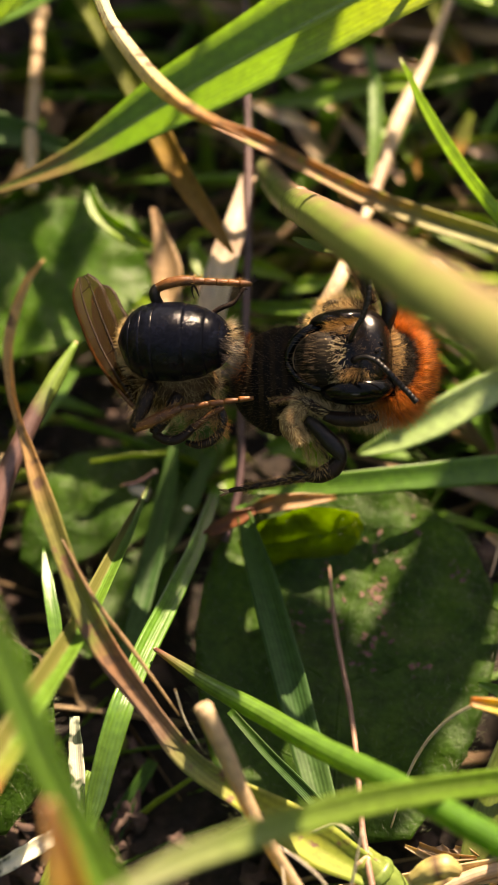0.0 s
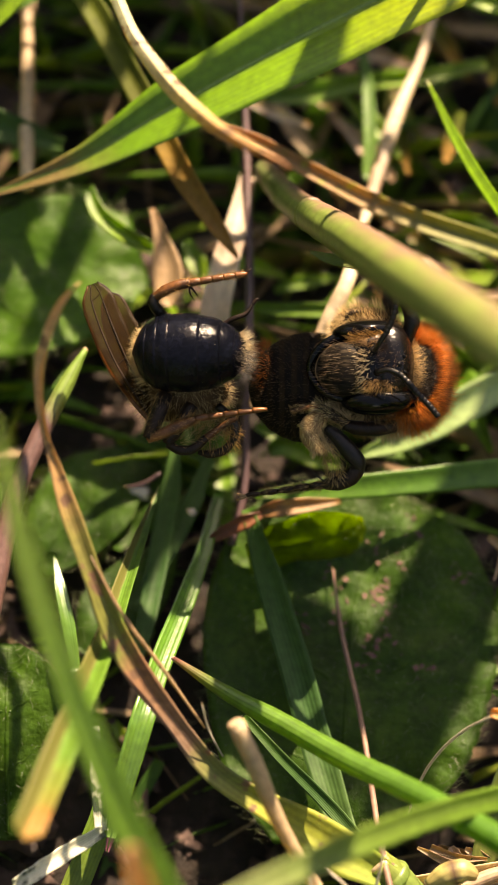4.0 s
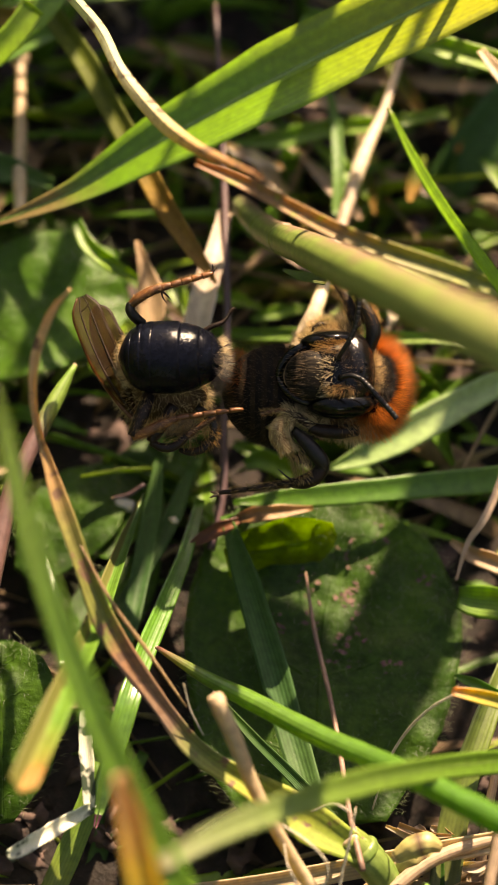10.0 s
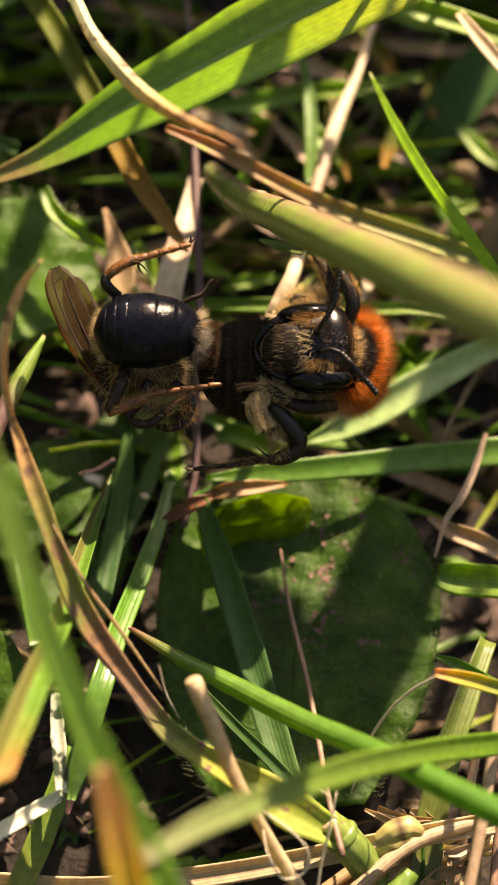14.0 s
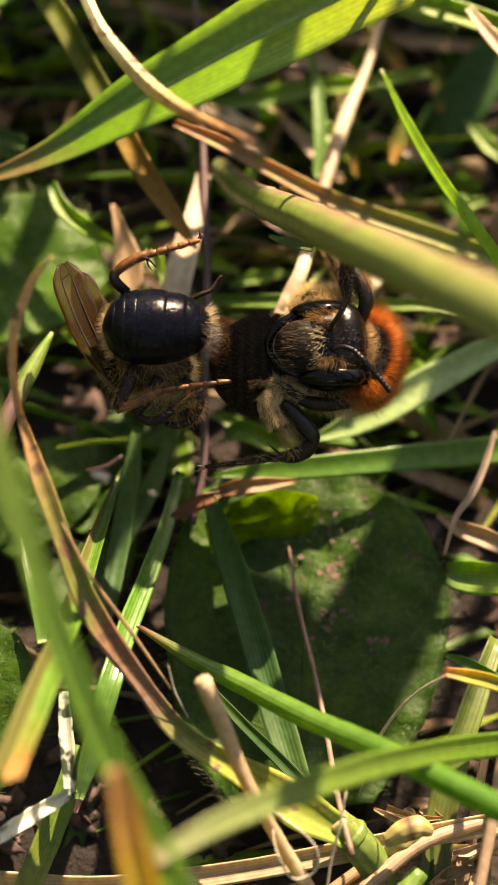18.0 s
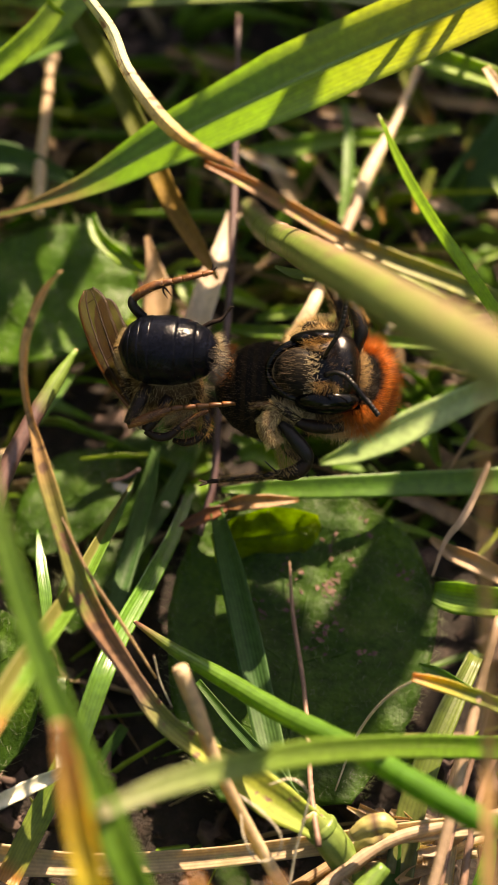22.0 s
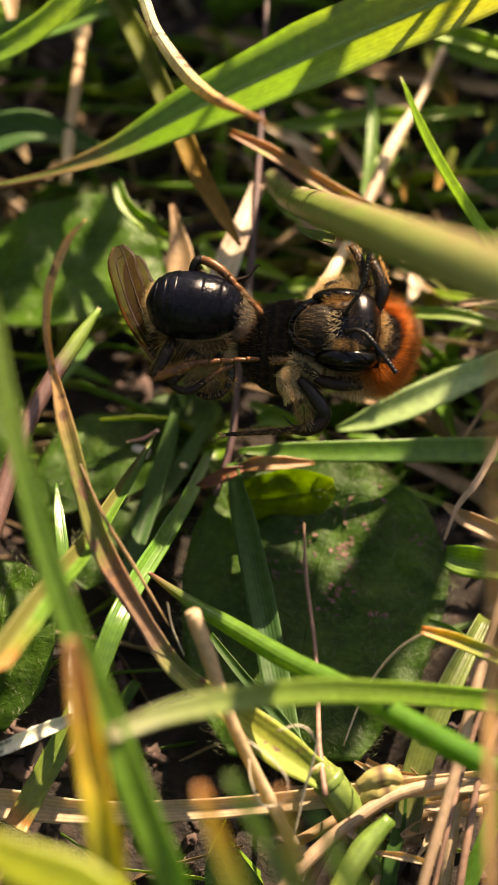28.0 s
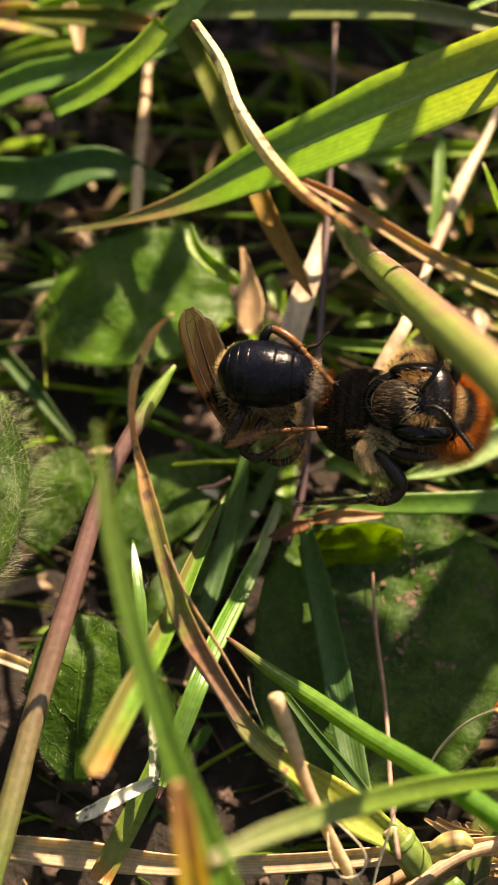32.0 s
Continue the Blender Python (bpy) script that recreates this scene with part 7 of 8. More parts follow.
    fur_coat("tergite_fur", abdomen, fur_brown, (-100, -32, -66), (92, 95, 68), 900, 8, lambda n: n[2] > 0.0, (-0.6, 0, 0.1), 0.5, 32, 0.3)
    fur_coat("tail_fur", abdomen, fur_rust, (-166, 4, -50), (18, 40, 26), 300, 15, lambda n: n[0] < 0.4, (-0.4, 0, 0.4), 0.8, 31)
    # front leg that folds under the throat
    front = limb("front_leg", [(48, -94, -22), (14, -98, -10), (-16, -96, -2), (-38, -90, 2)], [11, 13, 12, 9], leg_dark, bee)
    limb("tibia", [(-34, -88, 2), (-52, -76, 8), (-70, -66, 10), (-80, -62, 10)], [8, 9, 8, 6], leg_dark, front)
    limb("tarsus", [(-78, -62, 10), (-94, -62, 10), (-110, -66, 8), (-126, -68, 6)], [5, 4.5, 4, 2.5], leg_brown, front)
    tube_fur("tibia_fur", front, fur_cream, (-30, -84, 4), (-84, -60, 10), 8, 200, 17, 45, 0.6)
    tube_fur("tarsus_fur", front, fur_tan, (-84, -62, 10), (-122, -66, 8), 4, 90, 9, 46, 0.5)
    # middle leg: pale haired lobe, black bent shin, foot on the blade
    middle = limb("middle_leg", [(-66, -74, 0), (-84, -82, 4), (-95, -98, 6), (-90, -118, 4), (-72, -136, 0)], [11, 15, 16, 15, 10], leg_tan, bee)
    tube_fur("femur_fur", middle, fur_cream, (-76, -78, 4), (-96, -100, 8), 14, 300, 12, 41, 0.6)
    tube_fur("femur_fur", middle, fur_cream, (-96, -96, 8), (-76, -132, 4), 14, 300, 12, 42, 0.6)
    limb("tibia", [(-66, -96, 2), (-48, -112, 6), (-30, -132, 6), (-14, -152, 2), (-12, -168, -4)], [8, 12, 15, 13, 9], leg_black, middle, sides=16)
    tube_fur("tibia_bristles", middle, fur_black, (-60, -100, 4), (-16, -160, 2), 14, 160, 11, 64, 0.6)
    limb("tibia_end", [(-12, -162, -4), (-26, -178, -8), (-48, -188, -12), (-68, -190, -14)], [12, 15, 13, 9], leg_dark, middle, sides=14)
    tube_fur("tibia_fur", middle, fur_tan, (-62, -120, -4), (-44, -184, -10), 15, 300, 15, 47, 0.6)
    for k in range(5):
        x = -66 - 27 * k
        limb("tarsus_joint", [(x, -191 - 4 * k, -14 - 3 * k), (x - 14, -192 - 4 * k, -15 - 3 * k), (x - 27, -195 - 4 * k, -17 - 3 * k)], [6.5 - k * 0.6, 7.5 - k * 0.8, 5 - k * 0.5], leg_dark, middle, sides=12, steps=3)
    tube_fur("tarsus_fur", middle, fur_tan, (-66, -190, -12), (-170, -206, -24), 7, 170, 10, 48, 0.5)
    for dy in (-6, 5):
        limb("claw", [(-198, -211, -28), (-208, -212 + dy * 0.6, -27), (-214, -212 + dy, -30)], [3, 2.4, 0.9], face_tan, middle, sides=8)
    limb("spur", [(-64, -188, -8), (-78, -178, -2), (-92, -166, 2)], [2.2, 1.6, 0.7], leg_black, middle)
    # upper legs behind the antenna
    upper = limb("upper_leg", [(66, 52, -6), (74, 80, 4), (66, 108, 8), (50, 136, 8)], [11, 13, 12, 9], leg_black, bee, sides=14)
    limb("tarsus", [(50, 136, 8), (44, 156, 4), (40, 178, -2)], [8, 7, 5], leg_dark, upper)
    tube_fur("pollen_hair", upper, fur_gold, (78, 92, 8), (56, 136, 10), 10, 70, 13, 43, 0.6)
    fore = limb("upper_fore_leg", [(44, 92, -24), (36, 116, -16), (24, 142, -14), (8, 168, -18)], [10, 11, 10, 7], leg_dark, bee)
    tube_fur("leg_fur", fore, fur_tan, (42, 92, -20), (10, 164, -16), 10, 130, 14, 44, 0.6)
    limb("tarsus", [(-34, 80, -20), (-30, 90, -16), (-18, 95, -16), (-4, 95, -20)], [3, 4, 3.5, 2], leg_dark, fore)
    return bee


def bee_with_black_abdomen():
    bee = tagged(new("mining_bee"), "mining bee with glossy black abdomen, smoky wings and orange legs", "bee")
    bee.matrix_world = pose(*[v * MM for v in (-2.32, 7.65, 9.22)], 26.25, -0.31, -1.70)
    abdomen = part("abdomen", lump((-4, 2, 0), (80, 56, 52), 36), chitin, bee, "glossy blue-black abdomen in overlapping rings")

    def profile(x):
        u = (x + 12) / (80 if x < -12 else 106)
        return 63.5 * math.sqrt(max(0.004, 1 - abs(u) ** (2.8 if x < -12 else 2.1)))

    tergites(abdomen, (-91, -76, -58, -38, 12, 46, 70, 92), profile, 0.98, chitin, (-2, 2, 0), 1.9, 4)
    fur_coat("flank_fur", abdomen, fur_cream, (-6, 2, -8), (85, 61, 54), 420, 15, lambda n: -0.7 < n[2] < 0.02 and (n[1] < 0.2 or n[0] < -0.5), (-0.1, -0.1, 0.05), 0.5, 51, 0.35, "cream hair along the flank")
    fur_coat("base_fur", abdomen, fur_cream, (-66, -4, -10), (24, 46, 38), 150, 15, lambda n: n[0] < -0.25 and -0.6 < n[2] < 0.4, (-0.5, -0.1, 0.05), 0.5, 50, 0.35)
    fur_coat("punctate_hairs", abdomen, fur_silver, (-4, 2, 0), (88, 62, 60), 90, 5, lambda n: n[2] > 0.3, (0.8, 0, 0), 0.4, 49, 0.3)
    fur_coat("tail_fringe", abdomen, fur_silver, (70, 2, -6), (24, 36, 34), 100, 21, lambda n: n[0] > 0.4 and n[2] > -0.7, (0.8, 0.25, 0.1), 0.6, 52, 0.4, "long golden hair fringe at the tail")
    fur_coat("tail_tuft", abdomen, fur_tan, (86, -4, -18), (14, 24, 22), 60, 15, lambda n: n[0] > -0.2 and n[2] > -0.6, (0.5, 0.1, 0.3), 0.8, 56, 0.5)
    fur_coat("tail_bristles", abdomen, fur_black, (64, -6, 2), (32, 46, 44), 110, 24, lambda n: n[0] > 0.35 and n[2] > -0.3 and n[1] < 0.3, (0.9, -0.5, 0.1), 0.8, 53)
    thorax = part("thorax", lump((-14, -66, -66), (78, 48, 44), 28, 0.1, 0.06), hide, bee)
    fur_coat("thorax_fur", thorax, fur_cream, (-14, -66, -66), (80, 50, 46), 700, 22, lambda n: n[2] > -0.6, (-0.1, -0.35, 0.1), 0.5, 54, 0.4, "shaggy tan fur")
    # wings
    for pts, wide, deep in (([(-56, -112, -30), (-80, -70, -36), (-112, -14, -46), (-138, 44, -58), (-156, 92, -70), (-164, 116, -76)], [14, 38, 56, 60, 54, 20], 0),
                            ([(-52, -104, -40), (-72, -66, -48), (-96, -14, -60), (-116, 40, -72), (-132, 84, -84), (-138, 100, -88)], [12, 40, 56, 58, 42, 10], 1)):
        verts, faces, uvs = strip([tuple(np.array(p) * U / MM) for p in pts], [w * U / MM for w in wide], 0.16, (0.2, 0.1, 0.95), 0.012, 8, 0.25, 0.05, 61 + deep)
        wing = child("wing", mesh_of("wing", verts, faces, uvs, wing_mat), bee, "smoky brown translucent wing")
        line = [np.array(p, float) for p in pts]
        side = np.array([0.86, 0.48, -0.1])
        limb("wing_vein", [p - side * w * 0.47 + (0, 0, 0.8) for p, w in zip(line, wide)], [4.2, 3.6, 2.8, 2.2, 1.6, 1.0], leg_brown, wing, sides=8)
        limb("wing_vein", [p + side * w * 0.44 + (0, 0, 0.8) for p, w in zip(line[2:], wide[2:])], [2.6, 2.8, 2.4, 1.2], leg_dark, wing, sides=8)
        limb("wing_vein", [p - side * w * 0.2 + (0, 0, 0.8) for p, w in zip(line, wide)], [2.2, 2.0, 1.8, 1.5, 1.2, 0.6], leg_dark, wing, sides=6)
        limb("wing_vein", [p + side * w * 0.14 + (0, 0, 0.8) for p, w in zip(line[1:], wide[1:])], [1.6, 1.7, 1.5, 1.1, 0.6], leg_dark, wing, sides=6)
        for k in (2, 4):
            limb("cross_vein", [line[k] - side * wide[k] * 0.2 + (0, 0, 0.5), line[k] + (2, 5, 0), line[k] + side * wide[k] * 0.14 + (0, 9, 0.5)], [0.9, 0.8, 0.9], leg_dark, wing, sides=6)
    # lower legs
    hind = limb("hind_leg", [(-40, -66, -12), (-48, -92, 0), (-58, -116, 6), (-68, -138, 6)], [12, 13, 12, 9], leg_dark, bee, sides=14)
    tube_fur("femur_fur", hind, fur_tan, (-42, -74, -6), (-64, -132, 6), 12, 170, 11, 63, 0.5)
    limb("tibia", [(-68, -140, 6), (-44, -130, 10), (-16, -118, 12), (10, -106, 12)], [7, 9, 9.5, 7], leg_orange, hind, sides=14)
    for k in range(5):
        x = 10 + 23.5 * k
        limb("tarsus_joint", [(x, -106 + 3.4 * k, 12 - 2 * k), (x + 12, -104 + 3.2 * k, 12 - 2 * k), (x + 24, -102.5 + 3 * k, 10 - 2 * k)], [5.2, 6 - 0.4 * k, 4.6 - 0.4 * k], leg_orange, hind, sides=10, steps=3)
    tube_fur("tibia_fur", hind, fur_gold, (-60, -134, 8), (8, -106, 12), 9, 150, 12, 55, 0.5)
    middle = limb("middle_leg", [(4, -84, -18), (-12, -112, -12), (-30, -136, -8), (-36, -148, -8)], [11, 12, 11, 9], leg_dark, bee)
    limb("tibia", [(-36, -148, -8), (-16, -158, -6), (6, -156, -6), (28, -138, -6)], [6.5, 8, 8, 6.5], leg_dark, middle, sides=14)
    limb("tarsus", [(28, -138, -6), (46, -124, -8), (64, -112, -10), (78, -106, -12)], [6.5, 6, 5, 3], leg_brown, middle)
    tube_fur("leg_brush", middle, fur_tan, (-20, -150, -10), (60, -118, -12), 11, 110, 13, 57, 0.6)
    fore = limb("fore_leg", [(46, -86, -26), (66, -104, -20), (76, -124, -20), (70, -146, -24)], [7, 8.5, 8, 6], leg_black, bee, sides=14)
    limb("tibia", [(70, -146, -24), (56, -160, -26), (34, -166, -28), (14, -162, -30)], [6, 7.5, 7, 4.5], leg_dark, fore, sides=14)
    tube_fur("leg_fur", fore, fur_gold, (58, -96, -22), (72, -136, -22), 12, 100, 13, 59, 0.6)
    fur_coat("pollen_brush", fore, fur_gold, (46, -132, -34), (28, 26, 18), 120, 20, lambda n: n[2] > -0.3, (0.1, -0.7, 0.2), 0.75, 60, 0.4, "dense golden hair brush")
    # upper hind leg, hinged at its knee
    knee = limb("upper_hind_leg", [(8, -34, -14), (0, -20, -4), (-4, -6, 2), (2, 5, 4)], [9, 9, 9, 8], leg_black, bee, sides=14)
    limb("tibia", [(0, 2, 4), (18, 9, 9), (40, 13, 11), (62, 13, 11)], [7.5, 9, 9, 7.5], leg_brown, knee, sides=14)
    for k in range(5):
        x = 60 + 19 * k
        limb("tarsus_joint", [(x, 13 - k, 11 - k), (x + 10, 12.5 - k, 11 - k), (x + 20, 12 - k, 10 - k)], [5.8, 6.6 - 0.4 * k, 5.2 - 0.4 * k], leg_orange, knee, sides=10, steps=3)
    for dx, dy in ((-2, -16), (6, -13)):
        limb("spur", [(60, 8, 10), (60 + dx, dy * 0.2, 9), (64 + dx, dy, 8)], [2, 1.6, 0.6], leg_dark, knee, sides=6)
    for dx, dy in ((8, 14), (14, 6)):
        limb("claw", [(152, 9, 6), (158, 9 + dy * 0.4, 6), (152 + dx, 9 + dy, 6)], [3, 2.4, 0.8], leg_dark, knee, sides=8)
    tube_fur("tibia_fur", knee, fur_gold, (10, 6, 8), (62, 13, 11), 8, 90, 9, 58, 0.45)
    tube_fur("tarsus_fur", knee, fur_gold, (62, 13, 11), (150, 9, 7), 6, 90, 8, 62, 0.4)
    small = limb("upper_middle_leg", [(50, 44, -30), (72, 58, -26), (92, 66, -26), (104, 82, -28)], [4.5, 4.5, 4, 2.5], leg_dark, bee)
    limb("claw", [(104, 82, -28), (110, 90, -28), (116, 88, -28)], [3.5, 2.6, 1], leg_dark, small)
    return bee, knee


orange_bee = bee_with_orange_fur()
black_bee, hinged_leg = bee_with_black_abdomen()


# ---- crumbs of earth, litter and the unseen meadow added round about ----
def crumbs_on_leaf(top, share, count, seed):
    rng = np.random.RandomState(seed)
    kinds = [crumb_mesh("mud_crumb", s, m_mud, i) for i, s in enumerate((0.025, 0.035, 0.055, 0.03, 0.042, 0.02))]
    spots = [(rng.normal(share[0], 0.14), rng.normal(share[1], 0.13)) for _ in range(count // 7)]
    for _ in range(count):
        spot = spots[rng.randint(len(spots))]
        i = int(np.clip(rng.normal(spot[0], 0.018), 0.03, 0.97) * (top.shape[0] - 1))
        j = int(np.clip(rng.normal(spot[1], 0.025), 0.05, 0.95) * (top.shape[1] - 1))
        ob = new("mud_crumb", kinds[rng.randint(6)])
        ob.matrix_world = Matrix.Translation(Vector(top[i, j] + np.array([rng.normal() * 0.08, rng.normal() * 0.08, 0.03])) * MM) @ Euler((0, 0, rng.uniform(0, 6))).to_matrix().to_4x4() @ Matrix.Diagonal((*rng.uniform(0.6, 1.9, 2), rng.uniform(0.4, 0.9), 1))
        tagged(ob, "small crumb of dried pinkish-brown mud on the leaf", "soil crumb", "mud crumbs on the leaf")


def soil_crumbs():
    rng = np.random.RandomState(5)
    verts, faces = [], []
    base = [crumb_mesh("crumb", 1.0, m_mud, 20 + i) for i in range(4)]
    shapes = [(np.array([v.co for v in m.vertices]) / MM, [tuple(p.vertices) for p in m.polygons]) for m in base]
    for _ in range(900):
        x, y = rng.uniform(-16, 16), rng.uniform(-16, 34)
        v, f = shapes[rng.randint(4)]
        s = 0.12 + (0.5 if y < 8 else 0.85) * rng.uniform() ** 3
        a = rng.uniform(0, 6.28)
        turn = np.array([[math.cos(a), -math.sin(a), 0], [math.sin(a), math.cos(a), 0], [0, 0, 1]])
        start = len(verts)
        verts.extend(((v * s) @ turn.T + (x, y, ground_height(x, y) + s * 0.25)) * MM)
        faces.extend(tuple(start + k for k in p) for p in f)
    ob = new("soil_crumbs", mesh_of("soil_crumbs", verts, faces, None, m_crumb))
    tagged(ob, "loose crumbs and clods of brown soil", "soil", kind="stuff")


def patch(name, label, material, spots, seed):
    """Many thin blades in one mesh: each spot gives a root, a lean, a height and a width."""
    rng = np.random.RandomState(seed)
    verts, faces, uvs = [], [], []
    for x, y, lean_x, lean_y, high, wide, sag in spots:
        z = ground_height(x, y) - 0.3
        bottom = np.array([x, y, z])
        top = bottom + np.array([lean_x, lean_y, high])
        mid = (bottom + top) / 2 + np.array([-lean_x * 0.15, -lean_y * 0.15, sag])
        a = rng.uniform(0, 3.14)
        v, f, u = strip([bottom, mid, top], [wide, wide, wide * 0.15], 0.3, (math.cos(a), math.sin(a), 0.25), 0.06, 2, rng.uniform(-0.6, 0.6), 0.02, seed)
        s = len(verts)
        verts.extend(v)
        uvs.extend(u)
        faces.extend(tuple(s + k for k in p) for p in f)
    ob = new(name, mesh_of(name, verts, faces, uvs, material))
    return tagged(ob, label, "grass", kind="stuff")


def island_material(name, stops, through=0.35):
    """Blades of one mesh that differ in colour from one to the next."""
    mat, tree, nodes, links, bsdf = nodes_of(name)
    geo = nodes.new("ShaderNodeNewGeometry")
    colour = ramp_of(tree, geo.outputs["Random Per Island"], stops)
    fine = noise_of(tree, 3.0, 5)
    colour = tint(tree, colour, fine, 0.7, 1.25)
    links.new(colour, bsdf.inputs["Base Color"])
    bsdf.inputs["Roughness"].default_value = 0.45
    bump_of(tree, bsdf, fine, 0.03)
    trans = nodes.new("ShaderNodeBsdfTranslucent")
    links.new(colour, trans.inputs["Color"])
    mix = nodes.new("ShaderNodeMixShader")
    mix.inputs[0].default_value = through
    links.new(bsdf.outputs[0], mix.inputs[1])
    links.new(trans.outputs[0], mix.inputs[2])
    links.new(mix.outputs[0], nodes["Material Output"].inputs["Surface"])
    return mat


m_crumb = plain_material("soil_crumb", (0.03, 0.019, 0.015), 0.95, grain=4, depth=0.15, second=(0.09, 0.056, 0.046))
m_under = island_material("undergrowth", [(0.0, (0.04, 0.11, 0.012)), (0.4, (0.08, 0.20, 0.015)), (0.58, (0.19, 0.30, 0.02)), (0.70, (0.13, 0.085, 0.05)), (0.88, (0.24, 0.17, 0.10)), (1.0, (0.36, 0.28, 0.18))])
m_meadow = island_material("meadow", [(0.0, (0.04, 0.11, 0.02)), (0.7, (0.08, 0.19, 0.03)), (0.85, (0.16, 0.18, 0.04)), (1.0, (0.40, 0.30, 0.15))], 0.25)


def undergrowth():
    """Low litter and short blades between the soil and the plants above, thickest beyond the broad leaf."""
    rng = np.random.RandomState(8)
    spots = []
    for _ in range(620):
        x, y = rng.uniform(-15, 15), rng.uniform(5.5, 36)
        a = rng.uniform(0, 6.28)
        reach = rng.uniform(2, 8)
        spots.append((x, y, reach * math.cos(a), reach * math.sin(a) * 0.6, rng.uniform(0.3, 3.0), rng.uniform(0.3, 1.2), rng.uniform(0.2, 1.2)))
    for _ in range(150):
        x, y = rng.uniform(-15, 15), rng.uniform(-16, 8)
        a = rng.uniform(0, 6.28)
        reach = rng.uniform(2, 6)
        spots.append((x, y, reach * math.cos(a), reach * math.sin(a) * 0.5, rng.uniform(0.2, 1.0), rng.uniform(0.2, 0.7), 0.3))
    patch("undergrowth", "low tangle of green blades and dry litter on the soil", m_under, spots, 9)


def meadow():
    """Unseen grass added all round the spot to cut down light from the sky."""
    rng = np.random.RandomState(12)
    spots = []
    for _ in range(1700):
        x, y = rng.uniform(-75, 75), rng.uniform(-80, 90)
        if abs(x) < 15.5 and -46 < y < 37:
            continue
        if abs(x) < 8 and y < 0:
            continue
        high = rng.uniform(28, 60)
        if y > 30 and -30 < x < 60:
            if rng.uniform() > 0.6:
                continue
            high = min(high, max(3.0, 0.75 * (y - 30)))
        if x > 10 and y > -25 and x < 70:
            high = min(high, 6 + 0.5 * max(0.0, x - 15.5) + 0.3 * max(0.0, y))
        out = np.array([x, y - 5]) / (abs(x) + abs(y - 5) + 1e-6)
        spots.append((x, y, out[0] * rng.uniform(0, 9), out[1] * rng.uniform(0, 9), high, rng.uniform(1.2, 3.2), rng.uniform(0, 3)))
    patch("unseen_meadow_grass", "unseen green meadow grass added to block low sky light", m_meadow, spots, 13)


soil_crumbs()
undergrowth()
meadow()
crumbs_on_leaf(main_leaf[1], (0.60, 0.66), 130, 3)


# ---- movements: the bees shift and the hind leg swings ----
def motions():
    turn = (26.25, -0.31, -1.70)
    walk(orange_bee, [(t, pose(x * MM, y * MM, z * MM, turn[0], turn[1], turn[2] + r)) for t, x, y, z, r in ORANGE_ROWS])
    walk(black_bee, [(t, pose(x * MM, y * MM, z * MM, turn[0], turn[1], turn[2] + r)) for t, x, y, z, r in BLACK_ROWS])
    walk(hinged_leg, [(t, pose(x * U, y * U, 0, 0, 0, a)) for t, x, y, a in LEG_ROWS])


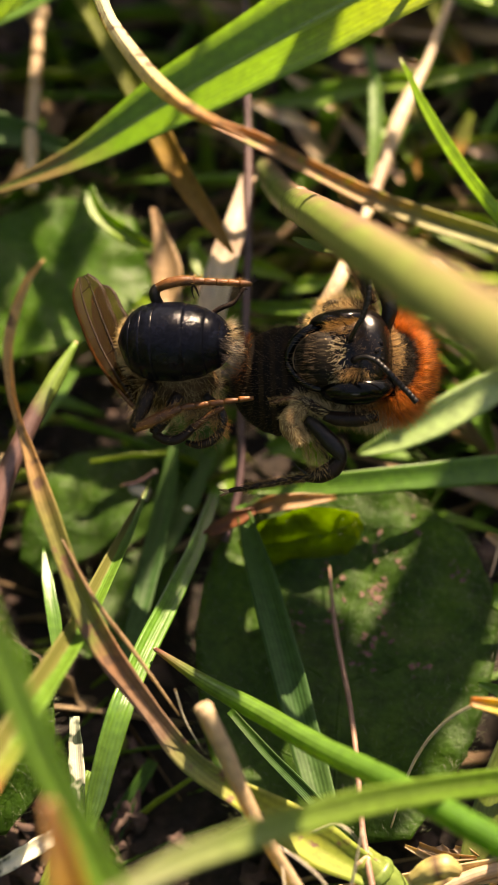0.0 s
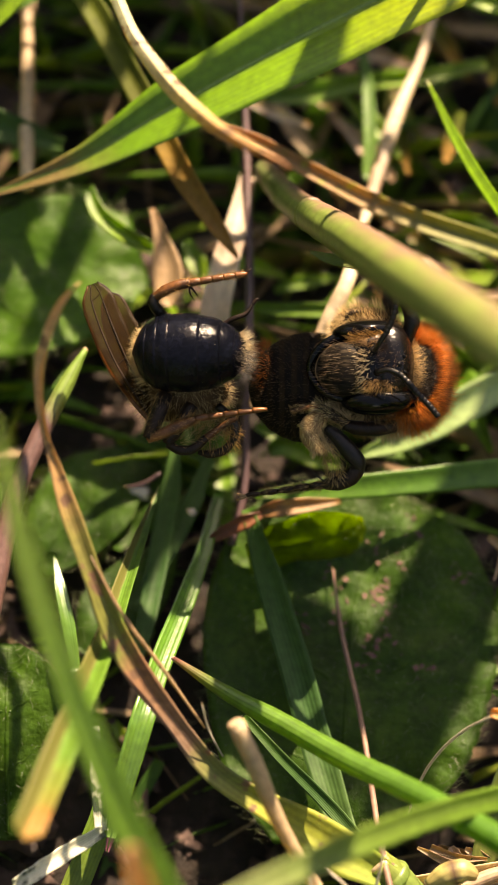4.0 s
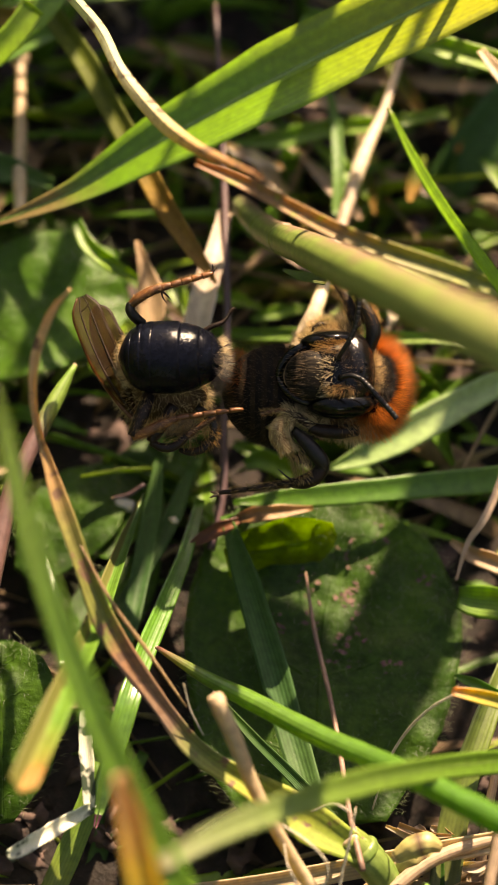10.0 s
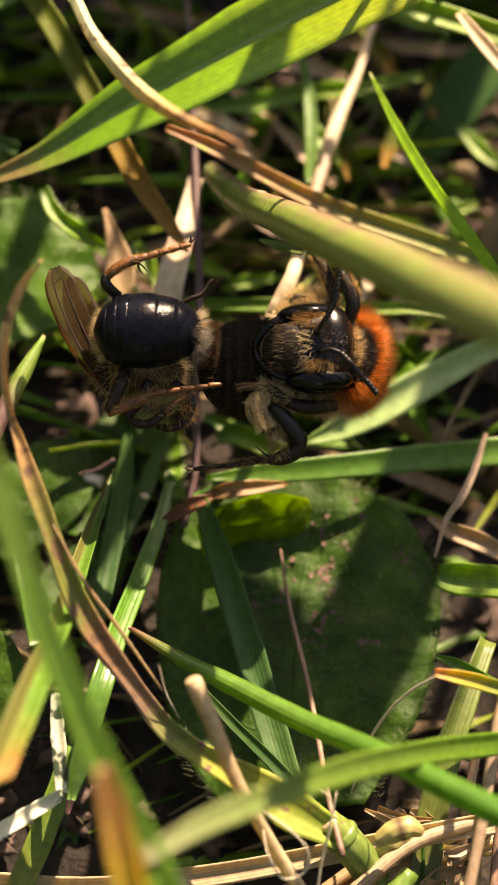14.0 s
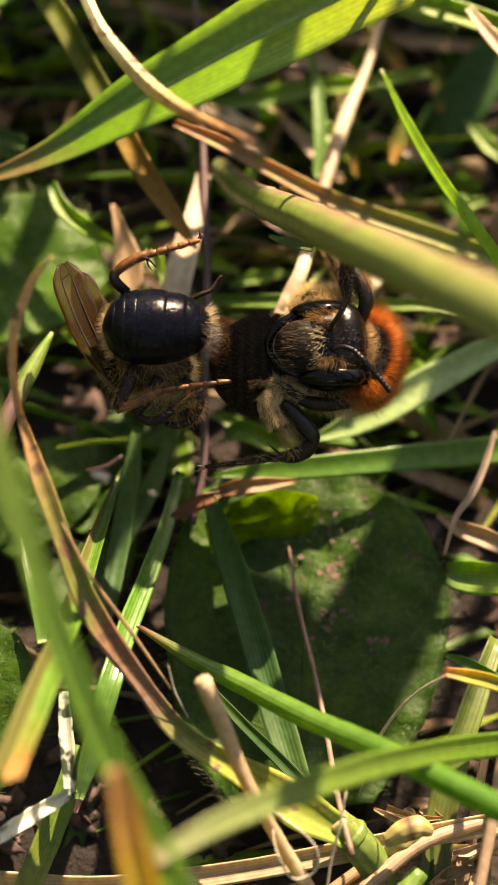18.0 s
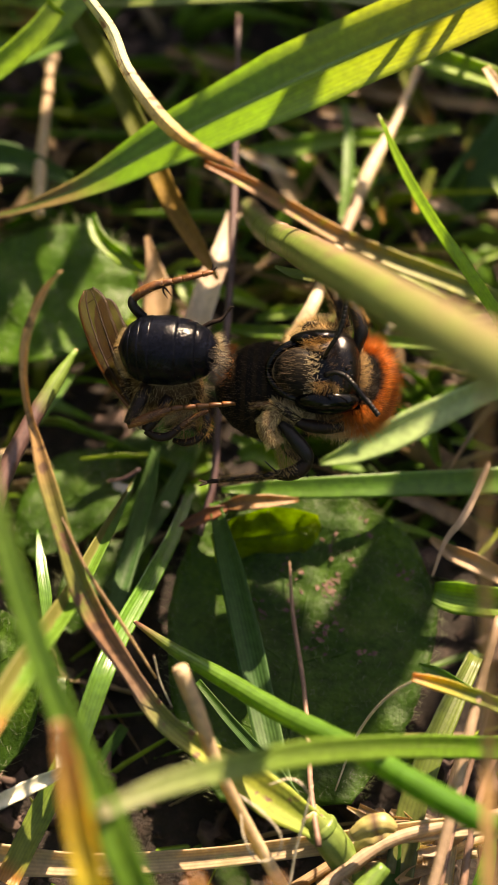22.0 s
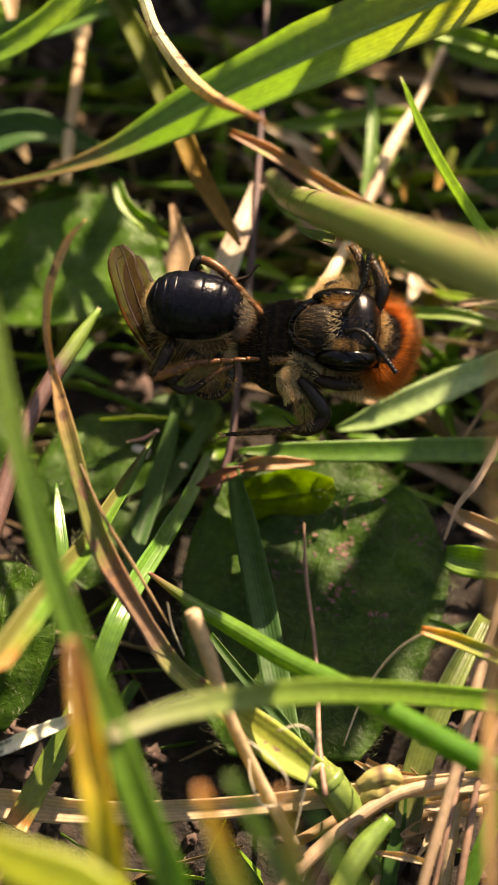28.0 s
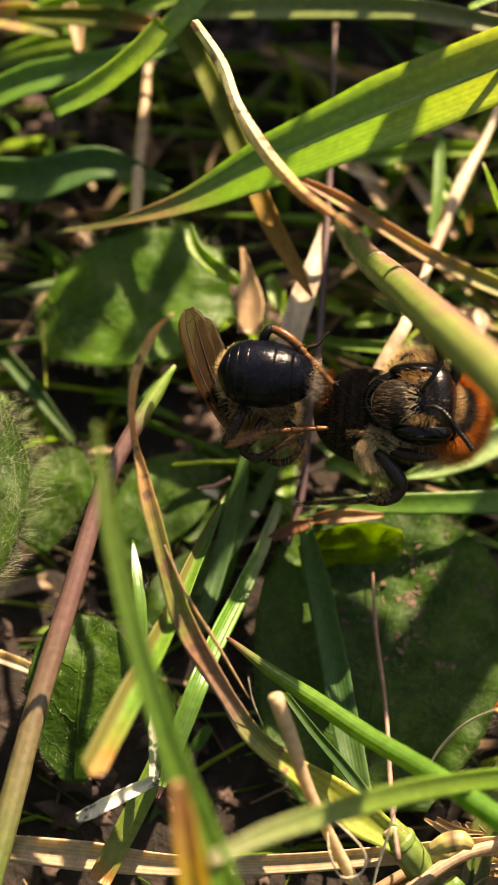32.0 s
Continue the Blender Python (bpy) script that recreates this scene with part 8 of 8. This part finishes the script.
ORANGE_ROWS = [
    (0, 2.500, 7.154, 8.740, 1.67),
    (0.5, 2.201, 7.272, 8.792, -1.79),
    (1, 2.268, 7.282, 8.798, -1.66),
    (1.5, 2.353, 7.268, 8.793, -1.34),
    (2, 2.484, 7.231, 8.777, -0.46),
    (2.5, 2.541, 7.213, 8.769, -0.11),
    (3, 2.581, 7.219, 8.773, -0.10),
    (3.5, 2.689, 7.194, 8.763, 0.07),
    (5.5, 2.423, 7.275, 8.798, -0.17),
    (6, 2.542, 7.239, 8.782, 0.26),
    (6.5, 2.536, 7.238, 8.782, 0.30),
    (7, 2.578, 7.262, 8.795, -0.12),
    (7.5, 2.654, 7.246, 8.788, 0.34),
    (8, 2.650, 7.254, 8.792, -0.29),
    (8.5, 2.396, 7.309, 8.815, -0.71),
    (9, 2.363, 7.300, 8.810, -0.28),
    (9.5, 2.429, 7.311, 8.816, -1.18),
    (10, 2.520, 7.267, 8.796, -0.90),
    (10.5, 2.508, 7.252, 8.788, -0.60),
    (11, 2.512, 7.260, 8.792, -1.09),
    (11.5, 2.625, 7.241, 8.785, -0.93),
    (12, 2.652, 7.203, 8.767, 0.00),
    (12.5, 2.568, 7.198, 8.763, -0.17),
    (13, 2.471, 7.247, 8.785, -0.83),
    (13.5, 2.513, 7.243, 8.784, -0.73),
    (14, 2.541, 7.242, 8.784, -1.16),
    (14.5, 2.578, 7.254, 8.790, -1.50),
    (16.5, 2.611, 7.217, 8.773, -0.99),
    (17, 2.554, 7.222, 8.775, -1.06),
    (17.5, 2.604, 7.237, 8.782, -1.14),
    (18, 2.633, 7.240, 8.785, -1.20),
    (18.5, 2.637, 7.243, 8.787, -1.39),
    (19, 2.628, 7.227, 8.778, -0.98),
    (19.5, 2.701, 7.234, 8.783, -1.20),
    (20, 2.710, 7.230, 8.782, 0.23),
    (20.5, 2.624, 7.200, 8.765, -0.14),
    (21, 2.564, 7.208, 8.767, 0.12),
    (21.5, 2.564, 7.202, 8.765, -0.43),
    (22, 2.593, 7.194, 8.761, -0.08),
    (22.5, 2.602, 7.196, 8.763, 0.23),
    (23, 2.608, 7.204, 8.767, 0.02),
    (23.5, 2.623, 7.197, 8.763, 0.19),
    (24, 2.675, 7.202, 8.767, 0.78),
    (24.5, 2.617, 7.195, 8.762, 0.99),
    (25, 2.453, 7.215, 8.769, -0.20),
    (25.5, 2.376, 7.252, 8.785, -1.64),
    (27.5, 2.557, 7.256, 8.791, -2.19),
    (28, 2.676, 7.267, 8.799, -0.97),
    (28.5, 2.590, 7.263, 8.795, -2.18),
    (29, 2.467, 7.289, 8.806, -2.74),
    (29.5, 2.475, 7.267, 8.795, -2.65),
    (30, 2.534, 7.273, 8.799, -2.10),
    (30.5, 2.567, 7.282, 8.804, -2.76),
    (31, 2.622, 7.243, 8.786, -2.21),
    (31.5, 2.662, 7.212, 8.772, -0.70),
    (32, 2.708, 7.191, 8.762, -0.26),
]
BLACK_ROWS = [
    (0, -2.233, 7.573, 9.186, 0.0),
    (0.5, -1.952, 7.711, 9.259, 0.0),
    (1, -1.988, 7.710, 9.258, 0.0),
    (1.5, -2.189, 7.678, 9.238, 0.0),
    (2, -2.340, 7.611, 9.202, 0.0),
    (2.5, -2.486, 7.649, 9.218, 0.0),
    (3, -2.411, 7.574, 9.183, 0.0),
    (3.5, -2.396, 7.553, 9.173, 0.0),
    (5.5, -2.145, 7.910, 9.354, 0.0),
    (6, -2.254, 7.849, 9.322, 0.0),
    (6.5, -2.356, 7.824, 9.307, 0.0),
    (7, -2.275, 7.795, 9.294, 0.0),
    (7.5, -2.341, 7.728, 9.260, 0.0),
    (8, -2.387, 7.840, 9.315, 0.0),
    (8.5, -2.070, 7.805, 9.303, 0.0),
    (9, -2.149, 7.775, 9.287, 0.0),
    (9.5, -2.275, 7.800, 9.296, 0.0),
    (10, -2.356, 7.772, 9.281, 0.0),
    (10.5, -2.382, 7.750, 9.270, 0.0),
    (11, -2.377, 7.754, 9.272, 0.0),
    (11.5, -2.425, 7.686, 9.237, 0.0),
    (12, -2.220, 7.694, 9.245, 0.0),
    (12.5, -2.289, 7.708, 9.250, 0.0),
    (13, -2.172, 7.740, 9.268, 0.0),
    (13.5, -2.204, 7.757, 9.277, 0.0),
    (14, -2.243, 7.733, 9.265, 0.0),
    (14.5, -2.349, 7.775, 9.283, 0.0),
    (16.5, -2.303, 7.724, 9.259, 0.0),
    (17, -2.165, 7.768, 9.283, 0.0),
    (17.5, -2.246, 7.725, 9.261, 0.0),
    (18, -2.245, 7.747, 9.272, 0.0),
    (18.5, -2.290, 7.709, 9.252, 0.0),
    (19, -2.345, 7.687, 9.239, 0.0),
    (19.5, -2.352, 7.685, 9.238, 0.0),
    (20, -2.115, 7.621, 9.212, 0.0),
    (20.5, -2.263, 7.674, 9.235, 0.0),
    (21, -2.138, 7.688, 9.244, 0.0),
    (21.5, -2.140, 7.682, 9.241, 0.0),
    (22, -2.180, 7.619, 9.210, 0.0),
    (22.5, -2.256, 7.628, 9.212, 0.0),
    (23, -2.329, 7.627, 9.210, 0.0),
    (23.5, -2.221, 7.580, 9.189, 0.0),
    (24, -2.061, 7.485, 9.146, 0.0),
    (24.5, -2.178, 7.574, 9.187, 0.0),
    (25, -2.015, 7.627, 9.217, 0.0),
    (25.5, -2.022, 7.637, 9.222, 0.0),
    (27.5, -2.176, 7.536, 9.169, 0.0),
    (28, -2.004, 7.686, 9.246, 0.0),
    (28.5, -2.161, 7.587, 9.194, 0.0),
    (29, -2.017, 7.644, 9.225, 0.0),
    (29.5, -2.108, 7.643, 9.222, 0.0),
    (30, -2.202, 7.597, 9.198, 0.0),
    (30.5, -2.184, 7.573, 9.186, 0.0),
    (31, -2.256, 7.608, 9.202, 0.0),
    (31.5, -2.340, 7.652, 9.222, 0.0),
    (32, -2.232, 7.700, 9.249, 0.0),
]
LEG_ROWS = [
    (0, -30, 87, 0),
    (0.5, -70, 92, 19),
    (1, -70, 92, 19),
    (1.5, 4, 88, -40),
    (2, -70, 92, 19),
    (2.6, -70, 92, 19),
    (3, -30, 87, 0),
    (3.7, -30, 87, 0),
    (4.2, -70, 92, 19),
    (6.6, -70, 92, 19),
    (7, -30, 87, 0),
    (8, -30, 87, 0),
    (8.5, -70, 92, 19),
    (11.1, -70, 92, 19),
    (11.5, 4, 88, -40),
    (12, -30, 87, 0),
    (12.5, -70, 92, 19),
    (19.1, -70, 92, 19),
    (19.6, -30, 87, 0),
    (20, -30, 87, 0),
    (20.5, 4, 88, -40),
    (21, -70, 92, 19),
    (23.1, -70, 92, 19),
    (23.6, -30, 87, 0),
    (24, 4, 88, -40),
    (24.5, -30, 87, 0),
    (25, -70, 92, 19),
    (26.9, -70, 92, 19),
    (27.5, -30, 87, 0),
    (28, 4, 88, -40),
    (28.5, -70, 92, 19),
    (31.1, -70, 92, 19),
    (31.5, -30, 87, 0),
    (32, 4, 88, -40),
]
motions()
